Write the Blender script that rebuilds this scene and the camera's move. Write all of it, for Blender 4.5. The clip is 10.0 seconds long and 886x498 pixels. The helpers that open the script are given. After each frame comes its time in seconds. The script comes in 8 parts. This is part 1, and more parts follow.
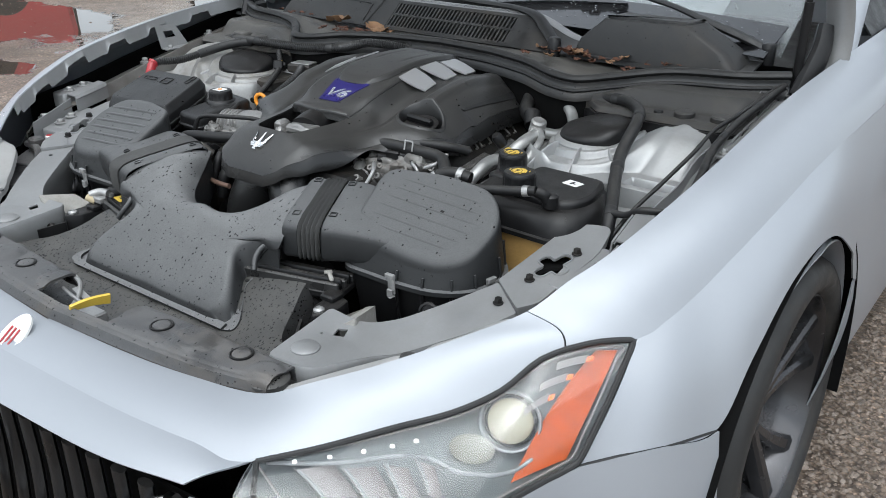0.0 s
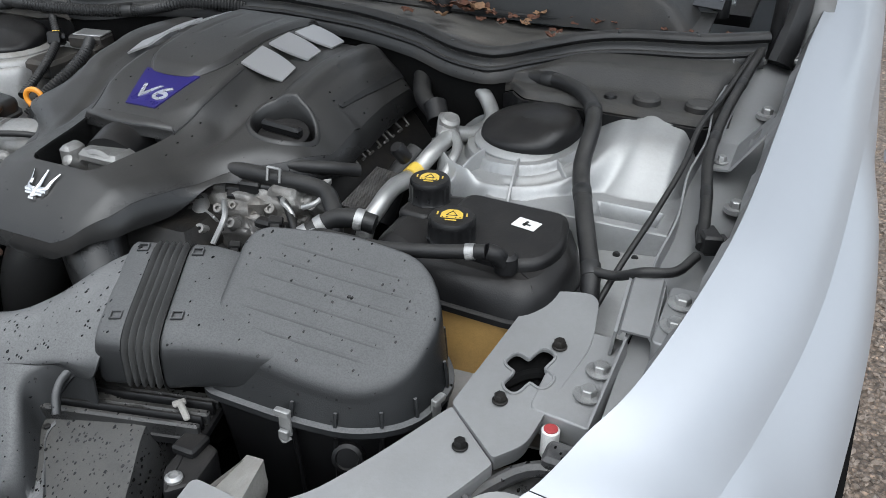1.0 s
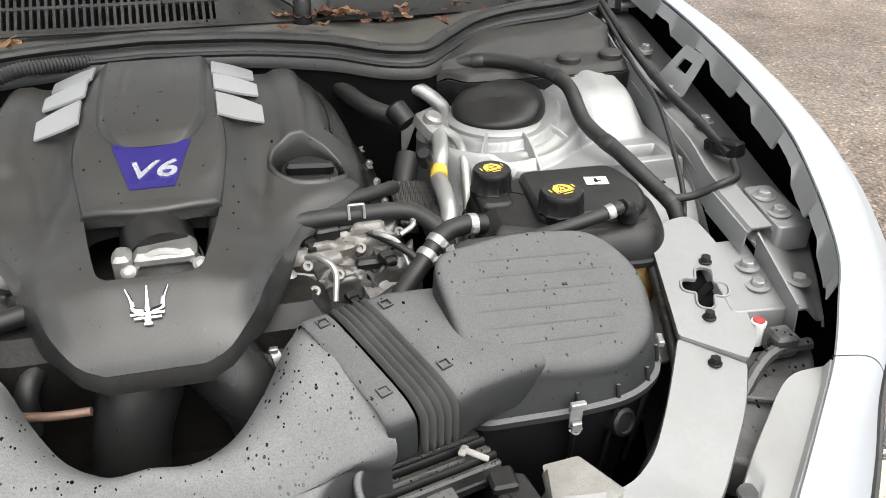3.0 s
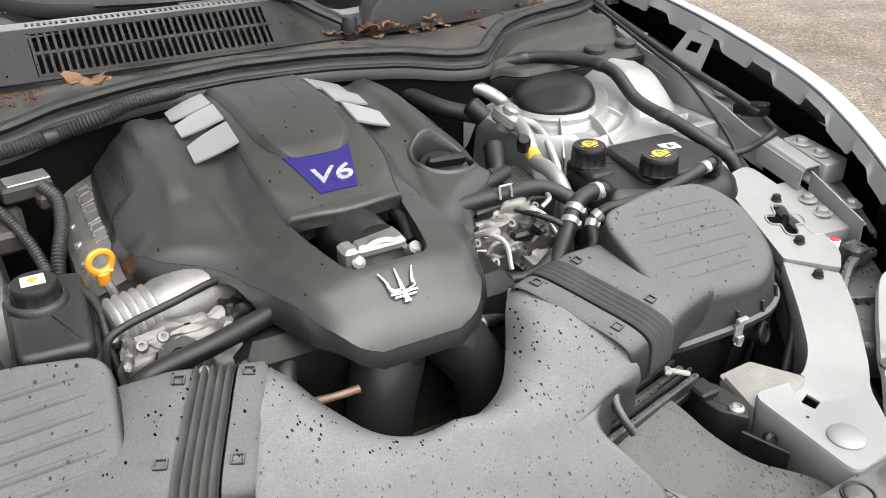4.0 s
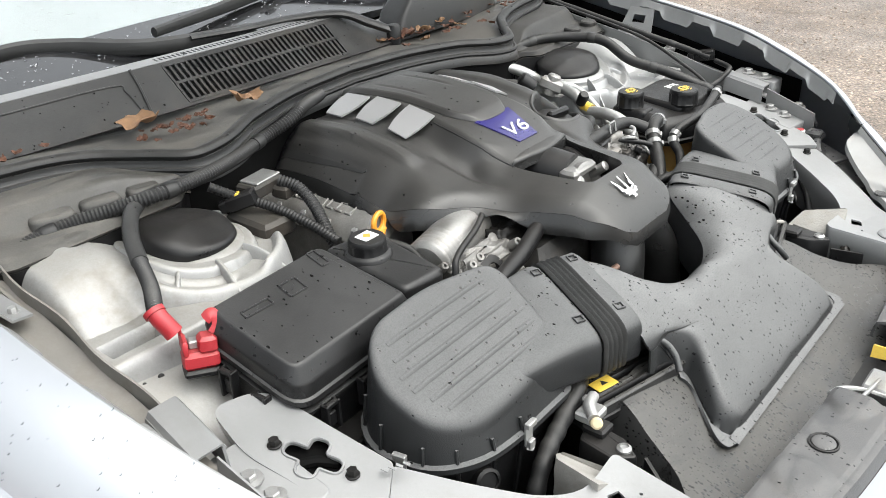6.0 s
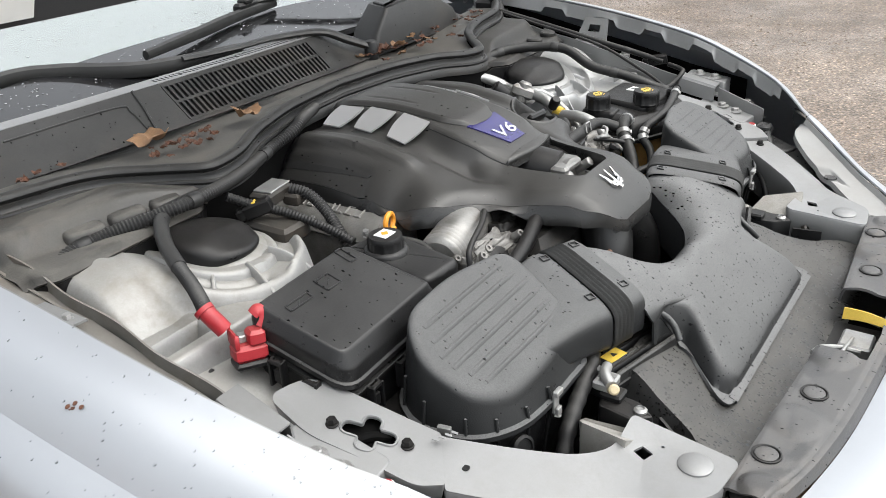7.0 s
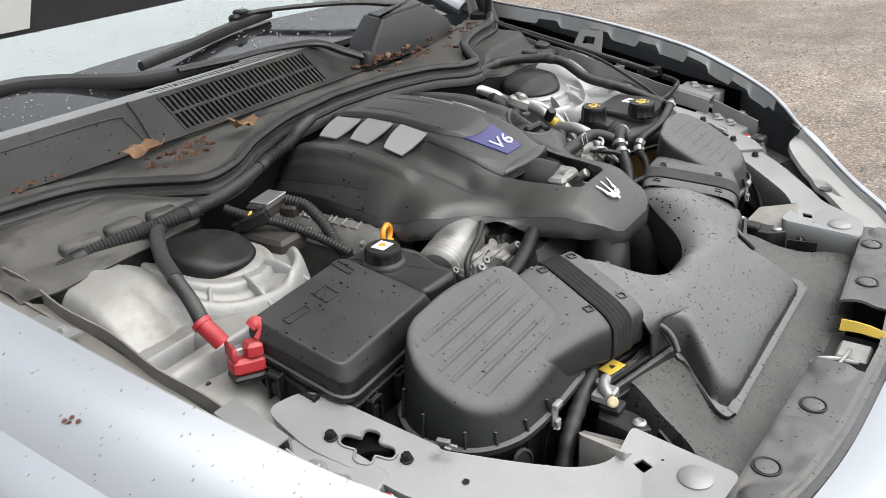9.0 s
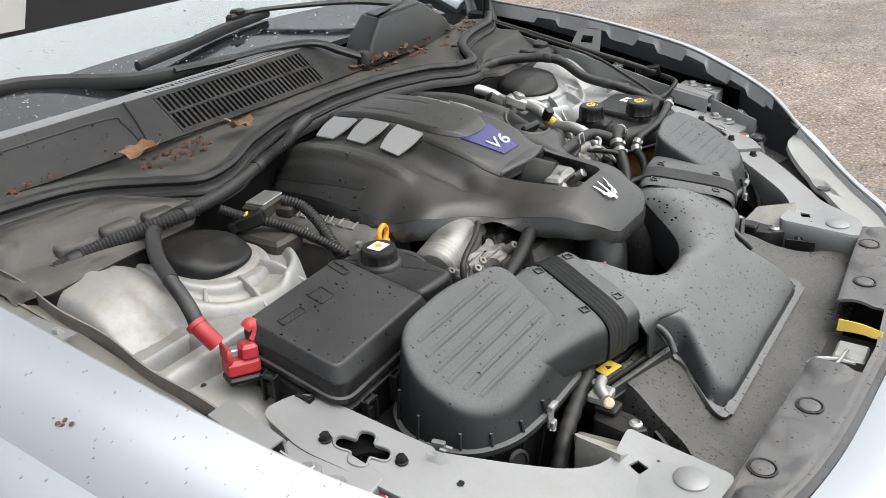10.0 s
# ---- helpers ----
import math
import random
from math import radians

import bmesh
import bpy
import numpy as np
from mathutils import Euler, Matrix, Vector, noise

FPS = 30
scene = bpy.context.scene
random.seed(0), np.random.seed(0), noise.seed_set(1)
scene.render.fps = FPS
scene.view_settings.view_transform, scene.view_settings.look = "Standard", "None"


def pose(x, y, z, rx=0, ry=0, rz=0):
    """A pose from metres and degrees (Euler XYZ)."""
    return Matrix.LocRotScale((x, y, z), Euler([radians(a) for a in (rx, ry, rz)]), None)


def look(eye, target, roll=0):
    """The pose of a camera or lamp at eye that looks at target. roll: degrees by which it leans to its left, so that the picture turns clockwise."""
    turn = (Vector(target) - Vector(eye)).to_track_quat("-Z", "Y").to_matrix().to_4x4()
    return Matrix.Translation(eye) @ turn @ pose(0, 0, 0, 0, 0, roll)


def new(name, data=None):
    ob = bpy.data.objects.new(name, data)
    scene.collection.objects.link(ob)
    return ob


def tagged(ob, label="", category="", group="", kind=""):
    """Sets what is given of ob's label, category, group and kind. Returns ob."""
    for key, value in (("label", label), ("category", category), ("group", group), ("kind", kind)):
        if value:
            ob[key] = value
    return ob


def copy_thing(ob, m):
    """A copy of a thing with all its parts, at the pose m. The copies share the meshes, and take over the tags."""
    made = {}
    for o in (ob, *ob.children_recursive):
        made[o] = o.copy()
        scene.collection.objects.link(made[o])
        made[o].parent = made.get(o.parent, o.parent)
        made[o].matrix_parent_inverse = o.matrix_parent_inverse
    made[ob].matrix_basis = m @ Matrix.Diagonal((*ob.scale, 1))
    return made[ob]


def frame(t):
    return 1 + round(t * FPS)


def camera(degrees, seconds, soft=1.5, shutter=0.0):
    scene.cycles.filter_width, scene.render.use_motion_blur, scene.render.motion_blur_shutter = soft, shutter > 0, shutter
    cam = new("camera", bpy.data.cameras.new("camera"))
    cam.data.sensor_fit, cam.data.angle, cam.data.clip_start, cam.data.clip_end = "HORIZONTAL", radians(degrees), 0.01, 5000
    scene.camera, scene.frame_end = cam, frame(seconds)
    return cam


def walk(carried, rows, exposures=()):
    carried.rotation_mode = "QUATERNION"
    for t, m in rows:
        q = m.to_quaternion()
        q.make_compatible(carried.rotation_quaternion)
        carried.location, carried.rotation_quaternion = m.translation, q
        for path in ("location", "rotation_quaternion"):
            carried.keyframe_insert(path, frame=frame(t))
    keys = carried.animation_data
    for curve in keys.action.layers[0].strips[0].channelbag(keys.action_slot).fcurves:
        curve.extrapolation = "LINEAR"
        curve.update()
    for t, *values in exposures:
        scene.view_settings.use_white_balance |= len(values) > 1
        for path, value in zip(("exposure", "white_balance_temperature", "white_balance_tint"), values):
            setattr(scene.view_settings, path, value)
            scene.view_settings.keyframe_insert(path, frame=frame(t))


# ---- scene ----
cam = camera(54.0, 10.0, 0.8)
PATH = [
    (0, (1.208, -1.078, 1.356), (0.105, 0.376, 0.538), -0.1),
    (0.5, (0.988, -0.896, 1.349), (0.047, 0.609, 0.427), 0.0),
    (1, (0.829, -0.708, 1.345), (0.124, 0.87, 0.338), 0.6),
    (1.5, (0.664, -0.623, 1.304), (0.238, 1.032, 0.265), 1.0),
    (2, (0.47, -0.611, 1.303), (0.34, 1.091, 0.26), 1.0),
    (2.2, (0.407, -0.647, 1.307), (0.398, 1.061, 0.266), 0.9),
    (3.3, (-0.025, -0.812, 1.37), (0.534, 0.825, 0.367), -0.0),
    (3.5, (-0.123, -0.806, 1.363), (0.516, 0.808, 0.37), -0.2),
    (4, (-0.332, -0.781, 1.379), (0.492, 0.755, 0.4), -0.6),
    (4.5, (-0.488, -0.773, 1.379), (0.501, 0.674, 0.416), -0.8),
    (5, (-0.734, -0.765, 1.384), (0.394, 0.586, 0.434), -1.4),
    (5.5, (-0.896, -0.719, 1.403), (0.354, 0.528, 0.463), -1.9),
    (6, (-1.073, -0.606, 1.407), (0.281, 0.542, 0.484), -2.4),
    (6.2, (-1.145, -0.579, 1.417), (0.239, 0.536, 0.499), -2.8),
    (7.5, (-1.224, -0.57, 1.42), (0.261, 0.441, 0.543), -2.9),
    (8, (-1.224, -0.569, 1.421), (0.263, 0.446, 0.55), -2.8),
    (8.5, (-1.223, -0.565, 1.42), (0.264, 0.452, 0.55), -2.8),
    (9, (-1.221, -0.561, 1.42), (0.265, 0.458, 0.552), -2.9),
    (9.5, (-1.216, -0.563, 1.421), (0.268, 0.457, 0.551), -3.0),
    (10, (-1.214, -0.565, 1.422), (0.269, 0.455, 0.55), -3.0),
]
walk(cam, [(t, look(eye, target, roll)) for t, eye, target, roll in PATH],
     [(0, 0.86, 6070, 6), (1, 0.87, 6070, 7), (1.8, 1.15, 6520, 7), (3.5, 1.68, 6680, 7), (5.5, 1.75, 6590, 6), (7.3, 1.31, 6550, 8), (10, 1.30, 6550, 8)])

# ---- world and light: wet overcast day ----
SUN_EL, SUN_AZ = 64.0, 158.0
world = bpy.data.worlds.new("overcast_sky")
scene.world = world
world.use_nodes = True
wn, wl = world.node_tree.nodes, world.node_tree.links
wn.clear()
sky = wn.new("ShaderNodeTexSky")
sky.sky_type, sky.sun_disc = "NISHITA", False
sky.sun_elevation, sky.sun_rotation = radians(SUN_EL), radians(SUN_AZ)
sky.dust_density, sky.air_density = 2.5, 1.0
grey = wn.new("ShaderNodeHueSaturation")
grey.inputs["Saturation"].default_value = 0.18
bg = wn.new("ShaderNodeBackground")
bg.inputs["Strength"].default_value = 0.15
wout = wn.new("ShaderNodeOutputWorld")
wl.new(sky.outputs[0], grey.inputs["Color"])
wl.new(grey.outputs[0], bg.inputs["Color"])
wl.new(bg.outputs[0], wout.inputs["Surface"])
sun_data = bpy.data.lights.new("sun", "SUN")
sun_data.energy, sun_data.angle, sun_data.color = 1.12, radians(84), (1.0, 0.97, 0.94)
sun = new("sun", sun_data)
sun.matrix_world = look((0, 0, 20), (20 * math.cos(radians(SUN_EL)) * -math.sin(radians(SUN_AZ)), 20 * math.cos(radians(SUN_EL)) * -math.cos(radians(SUN_AZ)), 20 - 20 * math.sin(radians(SUN_EL))))


# ---- materials ----
def mat(name, color, rough=0.5, metal=0.0, vary=0.12, scale=14.0, bump=0.0, bump_scale=300.0, dust=0.0, dust_color=(0.30, 0.28, 0.25), coat=0.0, spots=0.0, grime=0.0, rough_vary=0.12, spec=0.5, grit=0.35, wet=0.0, patchy=0.35):
    """A surface with grain, broad stains, settled dust on upward faces, rain spots and wear."""
    m = bpy.data.materials.new(name)
    m.use_nodes = True
    n, l = m.node_tree.nodes, m.node_tree.links
    b = n["Principled BSDF"]
    b.inputs["Metallic"].default_value, b.inputs["Specular IOR Level"].default_value = metal, spec
    if coat:
        b.inputs["Coat Weight"].default_value, b.inputs["Coat Roughness"].default_value = coat, 0.06
    tc = n.new("ShaderNodeTexCoord")
    src = tc.outputs["Object"]

    def noise_tex(s, detail=4.0, r=0.55):
        t = n.new("ShaderNodeTexNoise")
        t.inputs["Scale"].default_value, t.inputs["Detail"].default_value, t.inputs["Roughness"].default_value = s, detail, r
        l.new(src, t.inputs["Vector"])
        return t.outputs["Fac"]

    def mix(fac, a, c):
        k = n.new("ShaderNodeMix")
        k.data_type = "RGBA"
        for sock, val in ((k.inputs[0], fac), (k.inputs[6], a), (k.inputs[7], c)):
            if isinstance(val, (int, float)):
                sock.default_value = val
            elif isinstance(val, tuple):
                sock.default_value = (*val[:3], 1)
            else:
                l.new(val, sock)
        return k.outputs[2]

    def ramp(fac, lo, hi, a=0.0, c=1.0):
        k = n.new("ShaderNodeMapRange")
        k.inputs[1].default_value, k.inputs[2].default_value, k.inputs[3].default_value, k.inputs[4].default_value = lo, hi, a, c
        l.new(fac, k.inputs[0])
        return k.outputs[0]

    def mul(a, c):
        k = n.new("ShaderNodeMath")
        k.operation = "MULTIPLY"
        for sock, val in ((k.inputs[0], a), (k.inputs[1], c)):
            if isinstance(val, (int, float)):
                sock.default_value = val
            else:
                l.new(val, sock)
        return k.outputs[0]

    lo = tuple(c * (1 - vary) for c in color)
    hi = tuple(min(1, c * (1 + vary)) for c in color)
    broad = noise_tex(scale)
    col = mix(ramp(broad, 0.3, 0.7), lo, hi)
    fine = noise_tex(scale * 16, 3.0)
    col = mix(mul(ramp(fine, 0.35, 0.75), 0.35), col, tuple(c * (1 - 1.6 * vary) for c in color))
    grain = noise_tex(900.0, 2.0, 0.6)
    if grit:
        col = mix(mul(ramp(grain, 0.46, 0.62), 0.7 * grit), col, tuple(c * 0.45 for c in color))
    rgh = ramp(broad, 0.3, 0.7, max(0.02, rough - rough_vary), min(1, rough + rough_vary))
    if grime:
        g = mul(ramp(noise_tex(scale * 0.6, 6.0, 0.7), 0.50, 0.72), grime)
        col = mix(g, col, (0.11, 0.085, 0.06))
    if dust:
        geo = n.new("ShaderNodeNewGeometry")
        sep = n.new("ShaderNodeSeparateXYZ")
        l.new(geo.outputs["Normal"], sep.inputs[0])
        up = ramp(sep.outputs[2], 0.45, 0.97)
        d = mul(mul(up, ramp(noise_tex(scale * 1.7, 6.0, 0.65), 0.30, 0.70, patchy, 1.0)), dust)
        d = mul(d, ramp(noise_tex(520.0, 3.0, 0.7), 0.36, 0.58, 0.72, 1.12))
        col = mix(d, col, dust_color)
        rr = n.new("ShaderNodeMix")
        l.new(d, rr.inputs[0])
        l.new(rgh, rr.inputs[2])
        rr.inputs[3].default_value = 0.85
        rgh = rr.outputs[0]
    if wet:
        # damp patches with ragged rims: darker and glossier
        mp = n.new("ShaderNodeMapping")
        mp.inputs["Scale"].default_value = (9.0, 16.0, 9.0)
        l.new(src, mp.inputs["Vector"])
        wt = n.new("ShaderNodeTexNoise")
        wt.inputs["Scale"].default_value, wt.inputs["Detail"].default_value, wt.inputs["Roughness"].default_value, wt.inputs["Distortion"].default_value = 1.0, 9.0, 0.62, 0.6
        l.new(mp.outputs[0], wt.inputs["Vector"])
        w = mul(ramp(wt.outputs["Fac"], 0.53, 0.60), wet)
        col = mix(w, col, tuple(c * 0.45 for c in color))
        rr = n.new("ShaderNodeMix")
        l.new(w, rr.inputs[0])
        l.new(rgh, rr.inputs[2])
        rr.inputs[3].default_value = 0.16
        rgh = rr.outputs[0]
    if spots:
        v = n.new("ShaderNodeTexVoronoi")
        v.inputs["Scale"].default_value = 290.0
        mpv = n.new("ShaderNodeMapping")
        mpv.inputs["Scale"].default_value = (1.0, 0.62, 1.0)
        l.new(src, mpv.inputs["Vector"])
        l.new(mpv.outputs[0], v.inputs["Vector"])
        sepc = n.new("ShaderNodeSeparateColor")
        l.new(v.outputs["Color"], sepc.inputs[0])
        lim = mul(ramp(sepc.outputs[0], 1 - spots, 1.0, 0.0, 1.0), ramp(sepc.outputs[1], 0.0, 1.0, 0.18, 0.62))
        k = n.new("ShaderNodeMath")
        k.operation = "LESS_THAN"
        l.new(v.outputs["Distance"], k.inputs[0])
        l.new(lim, k.inputs[1])
        geo2 = n.new("ShaderNodeNewGeometry")
        sep2 = n.new("ShaderNodeSeparateXYZ")
        l.new(geo2.outputs["Normal"], sep2.inputs[0])
        hit = mul(k.outputs[0], ramp(sep2.outputs[2], 0.1, 0.4))
        col = mix(hit, col, (0.006, 0.006, 0.006))
        rr = n.new("ShaderNodeMix")
        l.new(hit, rr.inputs[0])
        l.new(rgh, rr.inputs[2])
        rr.inputs[3].default_value = 0.12
        rgh = rr.outputs[0]
    l.new(col, b.inputs["Base Color"])
    l.new(rgh, b.inputs["Roughness"])
    if bump:
        bp = n.new("ShaderNodeBump")
        bp.inputs["Strength"].default_value, bp.inputs["Distance"].default_value = bump, 0.001
        l.new(noise_tex(bump_scale, 3.0), bp.inputs["Height"])
        l.new(bp.outputs[0], b.inputs["Normal"])
    return m


COVER = mat("cover_plastic", (0.014, 0.014, 0.014), 0.29, vary=0.12, scale=5, bump=0.20, bump_scale=900, dust=0.35, dust_color=(0.105, 0.10, 0.093), spots=0.03, spec=0.50, patchy=0.6)
DUCT = mat("duct_plastic", (0.026, 0.027, 0.028), 0.46, vary=0.18, scale=9, bump=0.3, bump_scale=800, dust=0.85, dust_color=(0.190, 0.191, 0.192), spots=0.26, spec=0.35, wet=0.10, patchy=0.75)
LID = mat("lid_plastic", (0.020, 0.021, 0.022), 0.44, vary=0.18, scale=9, bump=0.3, bump_scale=800, dust=0.60, dust_color=(0.170, 0.171, 0.172), spots=0.11, spec=0.35, patchy=0.75)
BLACK = mat("black_plastic", (0.008, 0.008, 0.0085), 0.38, vary=0.25, scale=20, bump=0.25, bump_scale=600, dust=0.16, dust_color=(0.12, 0.11, 0.10), spec=0.30)
FUSE = mat("fuse_plastic", (0.014, 0.014, 0.0145), 0.36, vary=0.2, scale=12, bump=0.25, bump_scale=600, dust=0.28, dust_color=(0.080, 0.079, 0.077), spots=0.12, spec=0.4)
TRAY = mat("grey_plastic", (0.060, 0.060, 0.062), 0.45, vary=0.25, scale=11, bump=0.4, bump_scale=500, dust=0.45, dust_color=(0.16, 0.155, 0.15), spots=0.14, grime=0.55, wet=0.6)
SHROUD = mat("shroud_plastic", (0.028, 0.028, 0.028), 0.42, vary=0.25, scale=12, bump=0.4, bump_scale=500, dust=0.52, dust_color=(0.115, 0.109, 0.098), spots=0.85, wet=0.6)
COWL = mat("cowl_plastic", (0.028, 0.0285, 0.029), 0.42, vary=0.2, scale=9, bump=0.3, bump_scale=600, dust=0.22, dust_color=(0.115, 0.11, 0.103), grime=0.2, spots=0.05, spec=0.30, wet=0.35)
DUSTY = mat("dusty_box_plastic", (0.022, 0.022, 0.022), 0.48, vary=0.2, scale=9, bump=0.4, bump_scale=400, spec=0.30, dust=0.30, dust_color=(0.13, 0.122, 0.108), grime=0.3)
PALE_DUST = mat("mud_dusted_plastic", (0.045, 0.044, 0.042), 0.5, vary=0.3, scale=8, bump=0.4, bump_scale=300, spec=0.35, dust=0.75, dust_color=(0.155, 0.147, 0.132), grime=0.45, wet=0.55)
RUBBER = mat("rubber", (0.012, 0.012, 0.0125), 0.44, vary=0.25, scale=25, bump=0.3, bump_scale=500, dust=0.28, dust_color=(0.115, 0.11, 0.10), spec=0.34)
LOOM = mat("dusty_loom_plastic", (0.024, 0.024, 0.0245), 0.42, vary=0.25, scale=25, bump=0.2, bump_scale=500, dust=0.45, dust_color=(0.145, 0.14, 0.13), spec=0.36)
BELLOW = mat("dusty_bellows_rubber", (0.075, 0.075, 0.074), 0.5, vary=0.2, scale=25, bump=0.3, bump_scale=500, dust=0.6, dust_color=(0.16, 0.158, 0.152), spec=0.28)
PAINT = mat("silver_paint", (0.325, 0.343, 0.370), 0.48, metal=0.32, vary=0.02, scale=3, coat=0.28, rough_vary=0.03, grit=0.0)
RAIL = mat("bay_paint", (0.250, 0.253, 0.256), 0.40, metal=0.40, vary=0.08, scale=12, bump=0.12, bump_scale=300, dust=0.35, dust_color=(0.245, 0.243, 0.238), grime=0.18, grit=0.08)
TOWER = mat("tower_paint", (0.33, 0.335, 0.335), 0.38, metal=0.40, vary=0.12, scale=12, bump=0.25, bump_scale=160, dust=0.45, dust_color=(0.30, 0.292, 0.275), grime=0.30, grit=0.10)
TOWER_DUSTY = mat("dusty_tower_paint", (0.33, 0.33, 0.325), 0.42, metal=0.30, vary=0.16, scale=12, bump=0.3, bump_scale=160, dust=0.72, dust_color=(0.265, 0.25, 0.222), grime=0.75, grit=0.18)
APRON = mat("mud_stained_bay_paint", (0.21, 0.205, 0.195), 0.48, metal=0.15, vary=0.18, scale=10, bump=0.3, bump_scale=200, dust=0.6, dust_color=(0.165, 0.148, 0.125), grime=0.7, grit=0.2)
ALU = mat("cast_aluminium", (0.30, 0.295, 0.285), 0.48, metal=0.6, vary=0.2, scale=30, bump=0.6, bump_scale=220, grime=0.55)
ALU_DARK = mat("oily_cast_aluminium", (0.13, 0.125, 0.12), 0.42, metal=0.6, vary=0.35, scale=30, bump=0.7, bump_scale=200, grime=0.6)
ALU_MID = mat("dusty_cast_aluminium", (0.21, 0.205, 0.195), 0.5, metal=0.4, vary=0.3, scale=30, bump=0.7, bump_scale=220, grime=0.5)
PIPE = mat("aluminium_pipe", (0.42, 0.42, 0.41), 0.42, metal=0.7, vary=0.1, scale=30, bump=0.1, grime=0.2)
STEEL = mat("zinc_steel", (0.38, 0.38, 0.375), 0.46, metal=0.65, vary=0.15, scale=60, grime=0.25)
CHROME = mat("chrome", (0.80, 0.80, 0.80), 0.10, metal=1.0, vary=0.03, scale=30, rough_vary=0.04, grit=0.0)
FIN = mat("satin_silver_trim", (0.44, 0.44, 0.445), 0.40, metal=0.55, vary=0.015, scale=6, grit=0.0, rough_vary=0.02)
BADGE = mat("badge_blue", (0.026, 0.021, 0.135), 0.30, vary=0.08, scale=20, coat=0.4, rough_vary=0.05)
LETTER = mat("badge_letter", (0.66, 0.68, 0.74), 0.25, metal=0.6, vary=0.05, scale=40)
TANK = mat("amber_tank", (0.42, 0.26, 0.09), 0.40, vary=0.2, scale=14, bump=0.1, grime=0.35)
YELLOW = mat("yellow_plastic", (0.66, 0.46, 0.07), 0.4, vary=0.08, scale=30)
ORANGE = mat("orange_plastic", (0.75, 0.30, 0.03), 0.4, vary=0.1, scale=30)
RED = mat("red_plastic", (0.36, 0.022, 0.03), 0.45, vary=0.15, scale=30, dust=0.12, dust_color=(0.4, 0.25, 0.2))
WHITE = mat("white_label", (0.75, 0.75, 0.73), 0.5, vary=0.04, scale=40)
INK = mat("black_ink", (0.015, 0.015, 0.015), 0.5, vary=0.1, scale=40)
SHELF = mat("dusty_bumper_paint", (0.30, 0.302, 0.30), 0.5, metal=0.05, vary=0.06, scale=9, bump=0.1, bump_scale=300, dust=0.5, dust_color=(0.31, 0.30, 0.285), grime=0.25, grit=0.06)
FOAM = mat("grey_foam", (0.30, 0.29, 0.27), 0.9, vary=0.15, scale=30, bump=0.8, bump_scale=250, grime=0.3)
# near-black: deep shade of gaps put into the colour; black liners use it too
VOID = mat("black_liner_and_shade", (0.004, 0.004, 0.004), 0.85, spec=0.08, vary=0.3, scale=15, bump=0.4, bump_scale=120)
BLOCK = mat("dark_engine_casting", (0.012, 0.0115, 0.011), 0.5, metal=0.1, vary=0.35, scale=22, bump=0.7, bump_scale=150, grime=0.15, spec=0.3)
LEAF = mat("dead_leaf", (0.095, 0.038, 0.020), 0.75, vary=0.45, scale=60, bump=0.6, bump_scale=200)
LEAF_TAN = mat("dry_leaf", (0.22, 0.125, 0.065), 0.75, vary=0.3, scale=60, bump=0.6, bump_scale=200)
TYRE = mat("tyre_rubber", (0.022, 0.022, 0.022), 0.6, vary=0.2, scale=20, bump=0.4, bump_scale=300, grime=0.2)
RIM = mat("dark_rim", (0.07, 0.07, 0.074), 0.22, metal=0.7, vary=0.15, scale=20, grime=0.15)
HOODPAD = mat("hood_liner", (0.035, 0.035, 0.037), 0.85, vary=0.2, scale=30, bump=0.5, bump_scale=500)
PEARL = mat("reflector_grey", (0.30, 0.31, 0.32), 0.30, metal=0.3, vary=0.1, scale=20)
BOWL = mat("lamp_bowl", (0.15, 0.165, 0.17), 0.32, metal=0.4, vary=0.03, scale=8, grit=0.0, rough_vary=0.03)
BLADE = mat("blade_grey", (0.22, 0.20, 0.20), 0.3, vary=0.1, scale=40)
AMBER = mat("amber_reflector", (0.48, 0.080, 0.008), 0.45, vary=0.15, scale=40, spec=0.25)
MUD = mat("wet_mud", (0.085, 0.055, 0.036), 0.35, vary=0.5, scale=25, bump=0.6, bump_scale=200, grime=0.5)


def glass(name, tint=(0.9, 0.93, 0.93), rough=0.0, clear=1.0):
    m = bpy.data.materials.new(name)
    m.use_nodes = True
    b = m.node_tree.nodes["Principled BSDF"]
    b.inputs["Base Color"].default_value = (*tint, 1)
    b.inputs["Transmission Weight"].default_value, b.inputs["Roughness"].default_value, b.inputs["IOR"].default_value = clear, rough, 1.45
    return m


def lamp_glow(name, color, strength, base=(0.42, 0.40, 0.33)):
    m = bpy.data.materials.new(name)
    m.use_nodes = True
    b = m.node_tree.nodes["Principled BSDF"]
    b.inputs["Base Color"].default_value, b.inputs["Roughness"].default_value = (*base, 1), 0.08
    b.inputs["Emission Color"].default_value, b.inputs["Emission Strength"].default_value = (*color, 1), strength
    return m


GLASS = glass("clear_lens", (0.97, 0.98, 0.98))
SCREEN = glass("windscreen_glass", (0.78, 0.82, 0.83), 0.04, 0.90)
SCREEN_SHEEN = mat("pale_screen_sheen", (0.33, 0.345, 0.35), 0.6, vary=0.06, scale=6)
GLOW = lamp_glow("headlamp_glow", (1.0, 0.88, 0.55), 0.11, (0.22, 0.21, 0.17))
GLOW_SOFT = lamp_glow("soft_lamp_glow", (1.0, 0.94, 0.72), 0.06, (0.15, 0.15, 0.135))
AMBER_GLOW = lamp_glow("amber_bulb_glow", (1.0, 0.16, 0.03), 0.5, (0.5, 0.1, 0.02))
LED = lamp_glow("running_light_glow", (1.0, 1.0, 0.95), 0.7)


# ---- mesh helpers ----
def V(x, y, z=0.0):
    return Vector((x, y, z))


